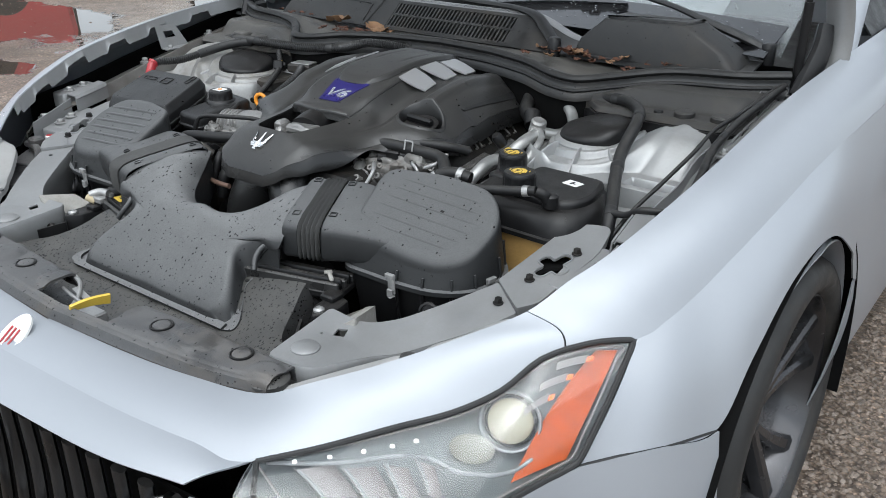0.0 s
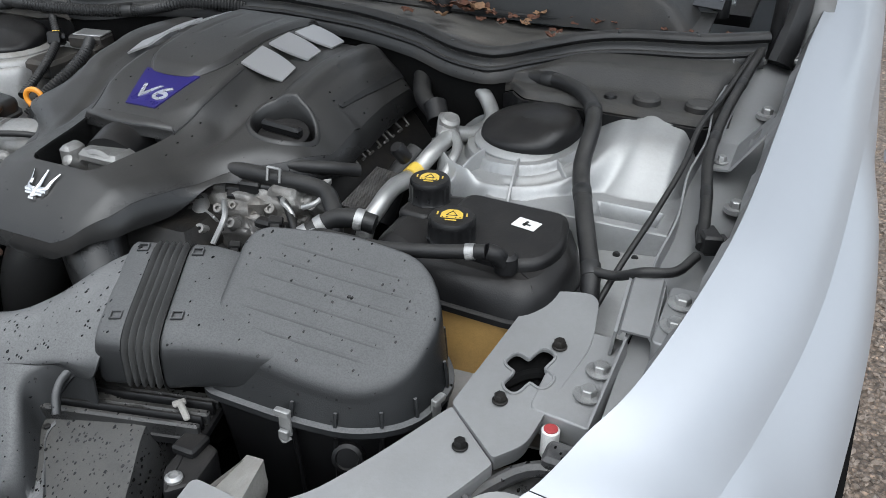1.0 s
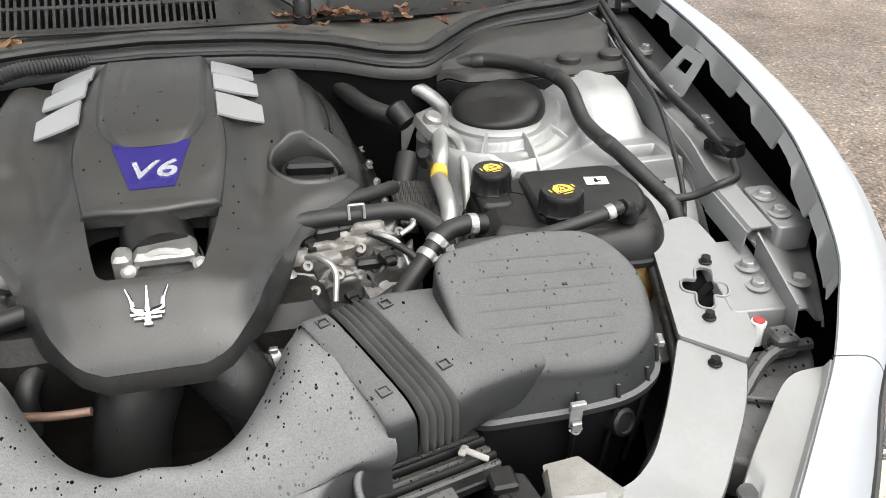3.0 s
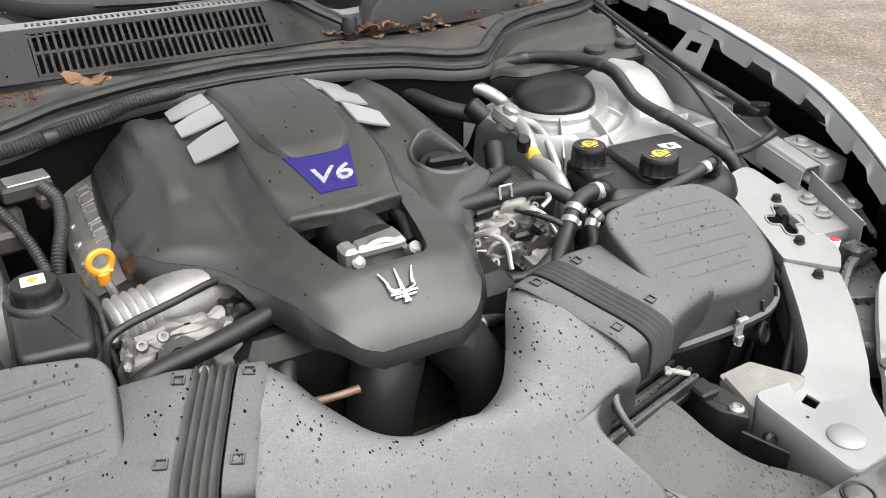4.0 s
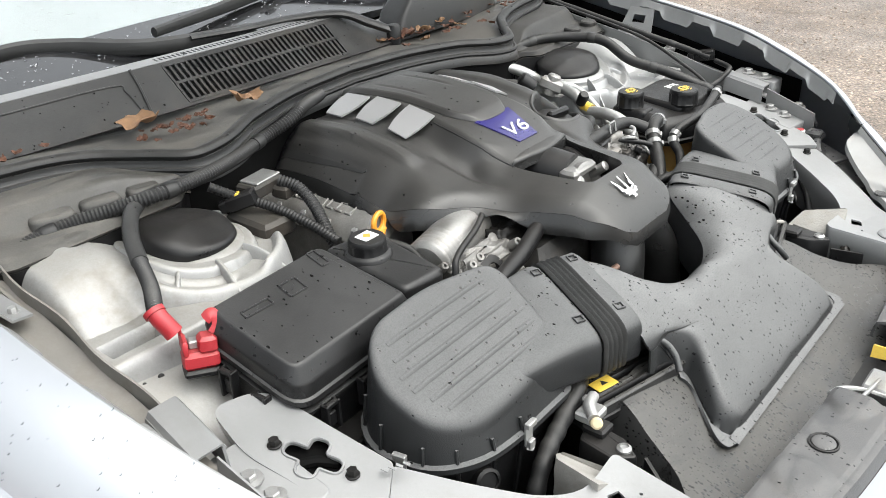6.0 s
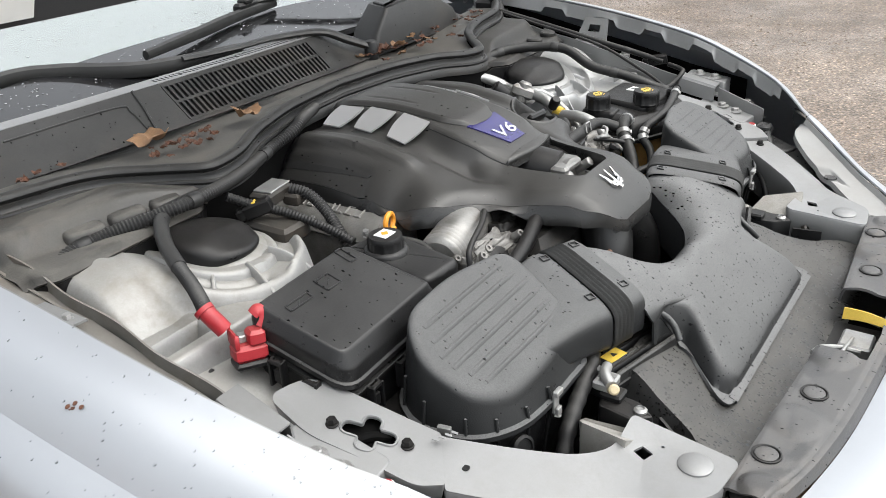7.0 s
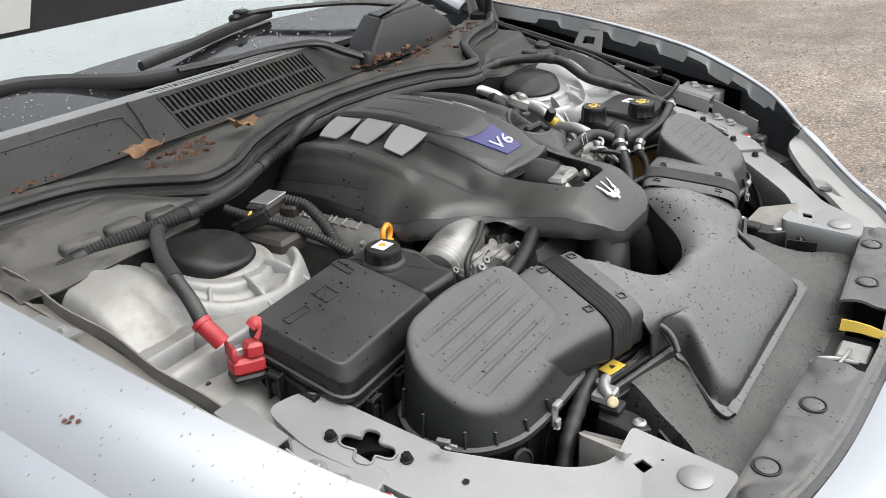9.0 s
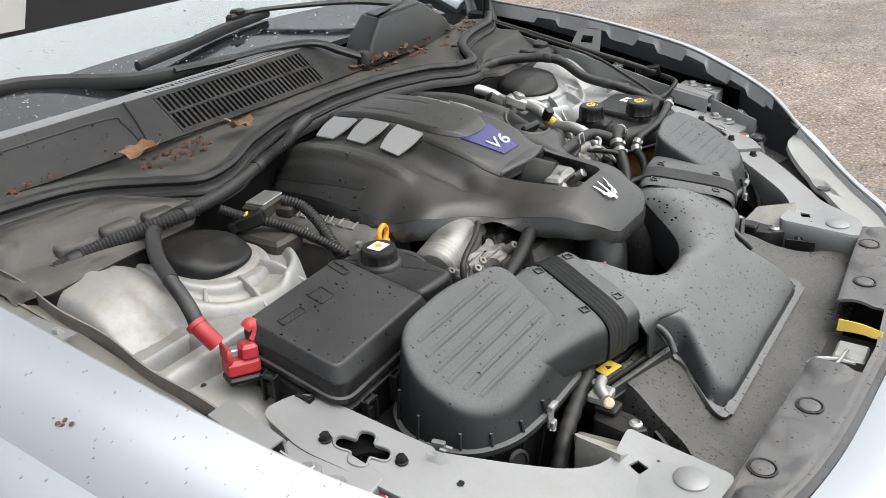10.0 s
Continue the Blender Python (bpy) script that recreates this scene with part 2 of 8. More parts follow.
def part(name, bm, material, parent=None, label="", smooth=40):
    me = bpy.data.meshes.new(name)
    bmesh.ops.recalc_face_normals(bm, faces=bm.faces)
    if smooth:
        for f in bm.faces:
            f.smooth = len(f.verts) < 9
        lim = math.cos(radians(smooth))
        for e in bm.edges:
            if len(e.link_faces) == 2 and e.link_faces[0].normal.dot(e.link_faces[1].normal) < lim:
                e.smooth = False
    bm.to_mesh(me)
    bm.free()
    me.materials.append(material)
    ob = new(name, me)
    if parent:
        ob.parent = parent
    if label:
        ob["label"] = label
    return ob


def thing(name, label, category, group=""):
    e = new(name)
    e.empty_display_size = 0.05
    return tagged(e, label, category, group)


def fillet(pts, r, n=4):
    """A closed outline with its corners rounded."""
    out, k = [], len(pts)
    for i in range(k):
        p, a, c = Vector(pts[i][:2]), Vector(pts[i - 1][:2]), Vector(pts[(i + 1) % k][:2])
        ra = r[i] if isinstance(r, (list, tuple)) else r
        da, dc = a - p, c - p
        d = min(ra, da.length * 0.48, dc.length * 0.48)
        s, e = p + da.normalized() * d, p + dc.normalized() * d
        for j in range(n + 1):
            t = j / n
            out.append(((1 - t) ** 2 * s + 2 * t * (1 - t) * p + t * t * e))
    return out


def inset(pts, d):
    k, out = len(pts), []
    area = sum(pts[i][0] * pts[(i + 1) % k][1] - pts[(i + 1) % k][0] * pts[i][1] for i in range(k))
    sgn = 1 if area > 0 else -1
    for i in range(k):
        a, b, c = Vector(pts[i - 1][:2]), Vector(pts[i][:2]), Vector(pts[(i + 1) % k][:2])
        e1, e2 = (b - a), (c - b)
        nrm = Vector((-(e1.y + e2.y), e1.x + e2.x))
        if nrm.length > 1e-9:
            nrm.normalize()
        out.append(b + nrm * d * sgn)
    return out


def rings(bm, loops, cap0=True, cap1=True, closed=True):
    vs = [[bm.verts.new(p) for p in lp] for lp in loops]
    k = len(vs[0])
    for a, b in zip(vs, vs[1:]):
        for i in range(k if closed else k - 1):
            j = (i + 1) % k
            bm.faces.new((a[i], a[j], b[j], b[i]))
    if cap0:
        bm.faces.new(vs[0][::-1])
    if cap1:
        bm.faces.new(vs[-1])
    return bm


def lid_rings(outline, steps, zf=None):
    """Rings from (inset, height) steps; zf(x, y) adds a tilt or crown."""
    out = []
    for d, z in steps:
        lp = inset(outline, d) if d else [Vector(p[:2]) for p in outline]
        out.append([V(p[0], p[1], z + (zf(p[0], p[1]) if zf else 0)) for p in lp])
    return out


def prism(bm, outline, z0, z1, bevel=0.003, zf=None):
    return rings(bm, lid_rings(outline, [(0, z0), (0, z1 - bevel), (bevel * 0.3, z1 - bevel * 0.3), (bevel, z1)], zf))


def box(bm, cx, cy, cz, sx, sy, sz, bevel=0.002, m=None):
    r = rings(bmesh.new() if m is not None else bm, lid_rings(fillet([(cx - sx / 2, cy - sy / 2), (cx + sx / 2, cy - sy / 2), (cx + sx / 2, cy + sy / 2), (cx - sx / 2, cy + sy / 2)], min(bevel * 1.5, sx * 0.4, sy * 0.4), 2),
              [(min(bevel, sx * 0.3, sy * 0.3), cz - sz / 2), (0, cz - sz / 2 + min(bevel, sz * 0.4)), (0, cz + sz / 2 - min(bevel, sz * 0.4)), (min(bevel, sx * 0.3, sy * 0.3), cz + sz / 2)]))
    if m is not None:
        add(bm, r, m)
    return bm


def add(bm, other, m=None):
    """Joins another bmesh, at the pose m, into bm."""
    mp = {}
    for v in other.verts:
        mp[v] = bm.verts.new(m @ v.co if m is not None else v.co)
    for f in other.faces:
        bm.faces.new([mp[v] for v in f.verts])
    other.free()
    return bm


def lathe(bm, profile, m=None, n=24, flutes=0, depth=0.0, caps=True):
    """A turned form from (radius, height) pairs, at the pose m; flutes cut ribs into it."""
    m = m or Matrix()
    loops = []
    for r, z in profile:
        lp = []
        for i in range(n):
            a = 2 * math.pi * i / n
            rr = r * (1 - (depth if flutes and (i * flutes * 2 // n) % 2 else 0))
            lp.append(m @ V(rr * math.cos(a), rr * math.sin(a), z))
        loops.append(lp)
    return rings(bm, loops, caps, caps)


def spline(pts, n=8):
    """Points along a smooth curve through pts."""
    P = [Vector(p) for p in pts]
    P = [P[0] * 2 - P[1], *P, P[-1] * 2 - P[-2]]
    out = []
    for i in range(1, len(P) - 2):
        for j in range(n):
            t = j / n
            a, b, c, d = P[i - 1], P[i], P[i + 1], P[i + 2]
            out.append(0.5 * ((2 * b) + (c - a) * t + (2 * a - 5 * b + 4 * c - d) * t * t + (3 * b - a - 3 * c + d) * t ** 3))
    out.append(P[-2])
    return out


def tube(bm, pts, r, n=10, steps=8, rib=0.0, pitch=0.0052, flat=1.0):
    """A hose through pts; rib gives it the rings of a corrugated loom."""
    path = spline(pts, steps)
    if rib:
        dense, want = [path[0]], pitch / 2
        acc = 0.0
        for a, b in zip(path, path[1:]):
            seg = (b - a).length
            while acc + seg >= want:
                f = (want - acc) / seg
                a = a.lerp(b, f)
                dense.append(a)
                seg = (b - a).length
                acc = 0.0
                if seg < 1e-9:
                    break
            acc += seg
        path = dense
    up, loops = None, []
    for i, p in enumerate(path):
        tan = (path[min(i + 1, len(path) - 1)] - path[max(i - 1, 0)]).normalized()
        if up is None:
            up = V(0, 0, 1) if abs(tan.z) < 0.9 else V(1, 0, 0)
        side = tan.cross(up).normalized()
        up = side.cross(tan).normalized()
        rad = r(i / max(1, len(path) - 1)) if callable(r) else r
        if rib and i % 2:
            rad *= 1 - rib
        loops.append([p + side * rad * math.cos(2 * math.pi * k / n) + up * rad * flat * math.sin(2 * math.pi * k / n) for k in range(n)])
    return rings(bm, loops)


def sheet(bm, fn, nu, nv, thick=0.003, skip=None, skirt=None):
    """A surface fn(u, v) with thickness; skip(u, v) leaves holes."""
    top = [[Vector(fn(i / nu, j / nv)) for i in range(nu + 1)] for j in range(nv + 1)]
    nor = []
    for j in range(nv + 1):
        row = []
        for i in range(nu + 1):
            du = top[j][min(i + 1, nu)] - top[j][max(i - 1, 0)]
            dv = top[min(j + 1, nv)][i] - top[max(j - 1, 0)][i]
            k = du.cross(dv)
            row.append(k.normalized() if k.length > 1e-12 else V(0, 0, 1))
        nor.append(row)
    tv = [[bm.verts.new(p) for p in row] for row in top]
    bv = [[bm.verts.new(p - q * thick) for p, q in zip(r1, r2)] for r1, r2 in zip(top, nor)]
    keep = [[not (skip and skip((i + 0.5) / nu, (j + 0.5) / nv)) for i in range(nu)] for j in range(nv)]
    for j in range(nv):
        for i in range(nu):
            if not keep[j][i]:
                continue
            bm.faces.new((tv[j][i], tv[j][i + 1], tv[j + 1][i + 1], tv[j + 1][i]))
            bm.faces.new((bv[j][i], bv[j + 1][i], bv[j + 1][i + 1], bv[j][i + 1]))
            for (a, b, x, y) in (((j, i), (j, i + 1), i, j - 1), ((j + 1, i + 1), (j + 1, i), i, j + 1), ((j + 1, i), (j, i), i - 1, j), ((j, i + 1), (j + 1, i + 1), i + 1, j)):
                if not (0 <= x < nu and 0 <= y < nv and keep[y][x]):
                    bm.faces.new((tv[a[0]][a[1]], bv[a[0]][a[1]], bv[b[0]][b[1]], tv[b[0]][b[1]]))
    for v in [v for v in bm.verts if not v.link_faces]:
        bm.verts.remove(v)
    return bm


def lerp_table(table, x):
    """Smooth reading of (x, value...) rows."""
    if x <= table[0][0]:
        return table[0][1:]
    if x >= table[-1][0]:
        return table[-1][1:]
    k = next(i for i in range(len(table) - 1) if x <= table[i + 1][0])
    a, b = table[k], table[k + 1]
    h = b[0] - a[0]
    t = (x - a[0]) / h
    out = []
    for c in range(1, len(a)):
        d = (b[c] - a[c]) / h
        d0 = (a[c] - table[k - 1][c]) / (a[0] - table[k - 1][0]) if k else d
        d1 = (table[k + 2][c] - b[c]) / (table[k + 2][0] - b[0]) if k + 2 < len(table) else d
        m0 = 0.0 if d0 * d <= 0 else 2 * d0 * d / (d0 + d) if k else d
        m1 = 0.0 if d1 * d <= 0 else 2 * d1 * d / (d1 + d)
        out.append((2 * t ** 3 - 3 * t * t + 1) * a[c] + (t ** 3 - 2 * t * t + t) * h * m0 + (3 * t * t - 2 * t ** 3) * b[c] + (t ** 3 - t * t) * h * m1)
    return tuple(out)


def sstep(a, b, x):
    t = min(1, max(0, (x - a) / (b - a)))
    return t * t * (3 - 2 * t)


def hexbolt(bm, x, y, z, r=0.0085, washer=1.6, m=None):
    k = bmesh.new()
    lathe(k, [(r * washer, 0), (r * washer, 0.0015), (r * 1.15, 0.0022)], n=20)
    lathe(k, [(r, 0.002), (r, 0.0075), (r * 0.85, 0.0088)], n=6)
    return add(bm, k, (m or Matrix.Translation((x, y, z))))


def pierced(bm, outer, holes, zf, thick=0.003):
    """A flat pressed plate with rounded openings cut through it."""
    edges = []
    for lp in (outer, *holes):
        vs = [bm.verts.new(V(p[0], p[1], 0)) for p in lp]
        edges += [bm.edges.new((vs[i], vs[(i + 1) % len(vs)])) for i in range(len(vs))]
    res = bmesh.ops.triangle_fill(bm, use_beauty=True, use_dissolve=False, edges=edges)
    faces = [g for g in res["geom"] if isinstance(g, bmesh.types.BMFace)]
    ext = bmesh.ops.extrude_face_region(bm, geom=faces)
    low = [g for g in ext["geom"] if isinstance(g, bmesh.types.BMVert)]
    drop = set(low)
    for v in bm.verts:
        v.co.z = zf(v.co.x, v.co.y) - (thick if v in drop else 0)
    return bm


# ---- ground ----
GZ = 0.095


def ground_material():
    m = bpy.data.materials.new("wet_gravel_ground")
    m.use_nodes = True
    n, l = m.node_tree.nodes, m.node_tree.links
    b = n["Principled BSDF"]
    tc = n.new("ShaderNodeTexCoord")

    def tex(s, d=5.0, r=0.6):
        t = n.new("ShaderNodeTexNoise")
        t.inputs["Scale"].default_value, t.inputs["Detail"].default_value, t.inputs["Roughness"].default_value = s, d, r
        l.new(tc.outputs["Object"], t.inputs["Vector"])
        return t.outputs["Fac"]

    def ramp(f, stops):
        k = n.new("ShaderNodeValToRGB")
        while len(k.color_ramp.elements) < len(stops):
            k.color_ramp.elements.new(0.5)
        for e, (p, c) in zip(k.color_ramp.elements, stops):
            e.position, e.color = p, (*c, 1)
        l.new(f, k.inputs[0])
        return k.outputs[0]

    def blend(kind, f, a, c):
        k = n.new("ShaderNodeMix")
        k.data_type, k.blend_type = "RGBA", kind
        if isinstance(f, float):
            k.inputs[0].default_value = f
        else:
            l.new(f, k.inputs[0])
        l.new(a, k.inputs[6]), l.new(c, k.inputs[7])
        return k.outputs[2]

    def math_node(op, a, c):
        k = n.new("ShaderNodeMath")
        k.operation = op
        for sock, val in ((k.inputs[0], a), (k.inputs[1], c)):
            if isinstance(val, (int, float)):
                sock.default_value = val
            else:
                l.new(val, sock)
        return k.outputs[0]

    broad = ramp(tex(0.45, 7.0, 0.62), [(0.34, (0.115, 0.086, 0.066)), (0.50, (0.185, 0.148, 0.118)), (0.66, (0.265, 0.222, 0.186))])
    grains = n.new("ShaderNodeTexVoronoi")
    grains.inputs["Scale"].default_value = 85.0
    l.new(tc.outputs["Object"], grains.inputs["Vector"])
    stone = ramp(grains.outputs["Distance"], [(0.0, (1.45, 1.4, 1.35)), (0.40, (1.0, 0.97, 0.94)), (0.75, (0.36, 0.34, 0.32))])
    col = blend("MULTIPLY", 0.9, broad, stone)
    sep = n.new("ShaderNodeSeparateColor")
    l.new(grains.outputs["Color"], sep.inputs[0])
    tone = ramp(sep.outputs[0], [(0.0, (0.55, 0.53, 0.50)), (0.75, (1.0, 0.98, 0.96)), (0.90, (1.25, 1.22, 1.18)), (1.0, (2.3, 2.2, 2.1))])
    col = blend("MULTIPLY", 0.85, col, tone)
    col = blend("MULTIPLY", 0.6, col, ramp(tex(3.2, 6.0, 0.7), [(0.36, (0.55, 0.52, 0.50)), (0.62, (1.25, 1.23, 1.2))]))
    # standing water: ragged pools across the yard
    pools = None
    for cx, cy, rx, ry in ((-6.5, 2.75, 1.75, 0.72), (-8.9, 4.1, 1.0, 0.85), (-7.75, 5.45, 0.85, 0.5), (-4.75, 1.75, 0.42, 0.2), (-5.6, 4.4, 0.5, 0.2)):
        mp = n.new("ShaderNodeMapping")
        mp.inputs["Location"].default_value = (-cx / rx, -cy / ry, 0)
        mp.inputs["Scale"].default_value = (1 / rx, 1 / ry, 0)
        l.new(tc.outputs["Object"], mp.inputs["Vector"])
        ln = n.new("ShaderNodeVectorMath")
        ln.operation = "LENGTH"
        l.new(mp.outputs[0], ln.inputs[0])
        pools = ln.outputs["Value"] if pools is None else math_node("MINIMUM", pools, ln.outputs["Value"])
    shore = math_node("ADD", pools, math_node("MULTIPLY", math_node("SUBTRACT", tex(1.6, 8.0, 0.68), 0.5), 2.2))
    dry = n.new("ShaderNodeMapRange")
    dry.inputs[1].default_value, dry.inputs[2].default_value = 0.88, 1.02
    l.new(shore, dry.inputs[0])
    mud = n.new("ShaderNodeRGB")
    mud.outputs[0].default_value = (0.055, 0.042, 0.032, 1)
    l.new(blend("MIX", dry.outputs[0], mud.outputs[0], col), b.inputs["Base Color"])
    damp = n.new("ShaderNodeMapRange")
    damp.inputs[1].default_value, damp.inputs[2].default_value, damp.inputs[3].default_value, damp.inputs[4].default_value = 0.36, 0.62, 0.62, 0.30
    l.new(tex(0.8, 4.0), damp.inputs[0])
    l.new(math_node("MAXIMUM", math_node("MULTIPLY", dry.outputs[0], damp.outputs[0]), 0.02), b.inputs["Roughness"])
    bp = n.new("ShaderNodeBump")
    bp.inputs["Distance"].default_value = 0.010
    l.new(math_node("MULTIPLY", dry.outputs[0], 0.8), bp.inputs["Strength"])
    l.new(blend("MIX", 0.5, tex(90.0, 4.0), grains.outputs["Distance"]), bp.inputs["Height"])
    l.new(bp.outputs[0], b.inputs["Normal"])
    return m


def ground_height(x, y):
    return GZ + 0.02 * noise.noise(V(x * 0.5, y * 0.5, 3.0)) * sstep(1.2, 3.0, math.hypot(x, y - 1))


def build_ground():
    bm = bmesh.new()
    n = 110

    def fn(u, v):
        a, b = 2 * u - 1, 2 * v - 1
        x, y = 700 * (abs(a) ** 5) * (1 if a > 0 else -1) + 7 * a, 700 * (abs(b) ** 5) * (1 if b > 0 else -1) + 7 * b
        return V(x, y, ground_height(x, y))

    rows = [[bm.verts.new(fn(i / n, j / n)) for i in range(n + 1)] for j in range(n + 1)]
    for j in range(n):
        for i in range(n):
            bm.faces.new((rows[j][i], rows[j][i + 1], rows[j + 1][i + 1], rows[j + 1][i]))
    g = part("ground", bm, ground_material(), smooth=60)
    tagged(g, "wet brown gravel and dirt yard", "ground", kind="structure")


build_ground()


# ---- the car's body ----
car = thing("car", "silver four-door saloon with its bonnet raised, wet from rain", "car")

RAIL_IN = [(0, -.50, .702), (.20, -.487, .702), (.32, -.470, .702), (.42, -.445, .703), (.483, -.413, .728), (.555, -.340, .750), (.635, -.255, .784), (.682, -.201, .808), (.714, -.15, .842),
           (.742, -.10, .868), (.770, 0, .905), (.790, .12, .940), (.800, .342, .978), (.806, .55, .998), (.82, .9, 1.02), (.83, 1.9, 1.05)]
RAIL_MID = [(0, -.582, .690), (.27, -.570, .688), (.41, -.548, .681), (.485, -.524, .671), (.601, -.390, .695), (.682, -.296, .720), (.737, -.215, .775), (.813, -.142, .786), (.833, -.10, .80),
            (.848, -.05, .82), (.868, .03, .855), (.882, .14, .885), (.892, .342, .918), (.898, .55, .93), (.905, .9, .945), (.91, 1.9, .96)]
RAIL_OUT = [(0, -.645, .665), (.29, -.628, .665), (.43, -.60, .665), (.50, -.573, .655), (.68, -.50, .62), (.735, -.410, .628), (.765, -.325, .635), (.801, -.255, .650), (.872, -.180, .665),
            (.914, -.086, .655), (.925, -.005, .735), (.932, .12, .81), (.935, .30, .812), (.933, .50, .71), (.93, .66, .60), (.925, 1.9, .60)]
RAILS = [spline(r, 6) for r in (RAIL_IN, RAIL_MID, RAIL_OUT)]
NR = len(RAILS[0]) - 1
WHEEL = (0.255, 0.42)


def rail(k, u):
    f = min(max(u, 0), 1) * NR
    i = min(int(f), NR - 1)
    return RAILS[k][i].lerp(RAILS[k][i + 1], f - i)


def arch_fix(p):
    """Lifts a low point to the wheel arch's lip."""
    dy = p.y - WHEEL[0]
    if abs(dy) < 0.375 and p.x > 0.87:
        p.z = max(p.z, WHEEL[1] + math.sqrt(0.375 ** 2 - dy * dy))
    return p


def skin(s, k, u, v, bulge):
    a, b = rail(k, u), rail(k + 1, u)
    if k == 1:
        b = arch_fix(b.copy())
    p = a.lerp(b, v)
    out = V(p.x * 0.6, min(0, p.y + 0.1) * 0.8, 0.6).normalized()
    p = p + out * bulge * math.sin(math.pi * v)
    return V(p.x * s, p.y, p.z)


KEY = 1 / 15.0
U_LAMP0, U_LAMP1, U_SEAM = 3 * KEY, 7 * KEY, 7 * KEY


def build_skin():
    for s in (1, -1):
        # bumper: from the middle to the lamp's rear corner
        bm = bmesh.new()
        sheet(bm, lambda u, v: skin(s, 0, u * (U_SEAM - 0.9 * KEY * v), v, 0.008), 48, 14, 0.003)
        sheet(bm, lambda u, v: skin(s, 1, u * (U_LAMP0 - 0.8 * KEY * v), v, 0.004), 24, 8, 0.003)

        def low(u, v):
            p = rail(2, U_LAMP0 - 0.75 * KEY + (9 * KEY - U_LAMP0 + 0.75 * KEY) * u) + V(0.004, 0.0, -0.014 * (1 - sstep(0.0, 0.25, u)))
            q = V(p.x * 0.99, p.y + 0.02, 0.30)
            r = p.lerp(q, v) + V(0.02, -0.02, 0) * math.sin(math.pi * v)
            return V(r.x * s, r.y, r.z)
        sheet(bm, low, 36, 8, 0.003)
        part("front_bumper", bm, PAINT, car, "silver front bumper skin beaded with rain")
        # fender: behind the seam, round the wheel arch, on to the door
        bm = bmesh.new()
        sheet(bm, lambda u, v: skin(s, 0, (U_SEAM - 0.9 * KEY * v) + 0.0015 + (1 - (U_SEAM - 0.9 * KEY * v) - 0.0015) * u, v, 0.008 + 0.010 * sstep(0.0, 0.15, u)), 70, 12, 0.003)
        sheet(bm, lambda u, v: skin(s, 1, U_SEAM + 0.0015 + (1 - U_SEAM - 0.0015) * u, v, 0.012), 60, 10, 0.003)

        def lip(u, v):
            a = radians(-8 + 196 * u)
            r = 0.377 - 0.004 * v
            return V((0.934 - 0.02 * abs(math.cos(a)) - 0.05 * v) * s, WHEEL[0] - r * math.cos(a), WHEEL[1] + r * math.sin(a))
        sheet(bm, lip, 36, 2, 0.003)

        def sill(u, v):
            y = 0.585 + 1.4 * u
            return V((0.929 - 0.05 * v * v) * s, y, 0.62 - 0.35 * v)
        sheet(bm, sill, 10, 6, 0.003)
        part("fender", bm, PAINT, car, "silver front fender with wet clear coat")
        # turned-down inner flange with its scalloped lower edge
        bm = bmesh.new()

        def flange(u, v):
            p = rail(0, 0.56 + 0.36 * u)
            cut = max((1 - sstep(w, w + 0.010, abs(p.y - c))) * d for c, w, d in ((.46, .026, .020), (.318, .024, .022), (.190, .022, .022), (.065, .024, .024), (-.045, .018, .018), (-.128, .008, .014)))
            ragged = 0.0022 * noise.noise(V(p.y * 55, s, 0))
            return V((p.x - 0.001 - 0.010 * v) * s, p.y, p.z - 0.002 - (0.031 - 0.75 * cut + ragged) * v)
        sheet(bm, flange, 220, 4, 0.002)
        part("fender_flange", bm, RAIL, car, "scalloped inner fender flange")
        bm = bmesh.new()
        sheet(bm, lambda u, v: V((0.789 - 0.036 * v) * s, 0.338 + (0.030 + 0.012 * v) * (2 * u - 1), 0.958 - 0.052 * v), 14, 14, 0.003, lambda u, v: 0.28 < u < 0.72 and 0.30 < v < 0.58)
        sheet(bm, lambda u, v: V((0.753 - 0.024 * v) * s, 0.338 + 0.042 * (2 * u - 1), 0.906 - 0.002 * v), 6, 4, 0.003)
        part("flange_stay", bm, RAIL, car, "folded silver stay with a slot")
        bm = bmesh.new()
        hexbolt(bm, 0.742 * s, 0.316, 0.906, 0.0055, 1.5)
        part("stay_bolt", bm, STEEL, car, "small zinc bolt on the stay")
        # wheel house liner
        bm = bmesh.new()

        def liner(u, v):
            a = radians(-12 + 204 * u)
            return V((0.935 - 0.24 * v) * s, WHEEL[0] - 0.40 * math.cos(a), WHEEL[1] + 0.40 * math.sin(a))
        sheet(bm, liner, 30, 4, 0.003)
        box(bm, 0.69 * s, WHEEL[0], 0.40, 0.01, 0.8, 0.62)
        part("wheel_liner", bm, VOID, car, "black felt wheel arch liner")


build_skin()


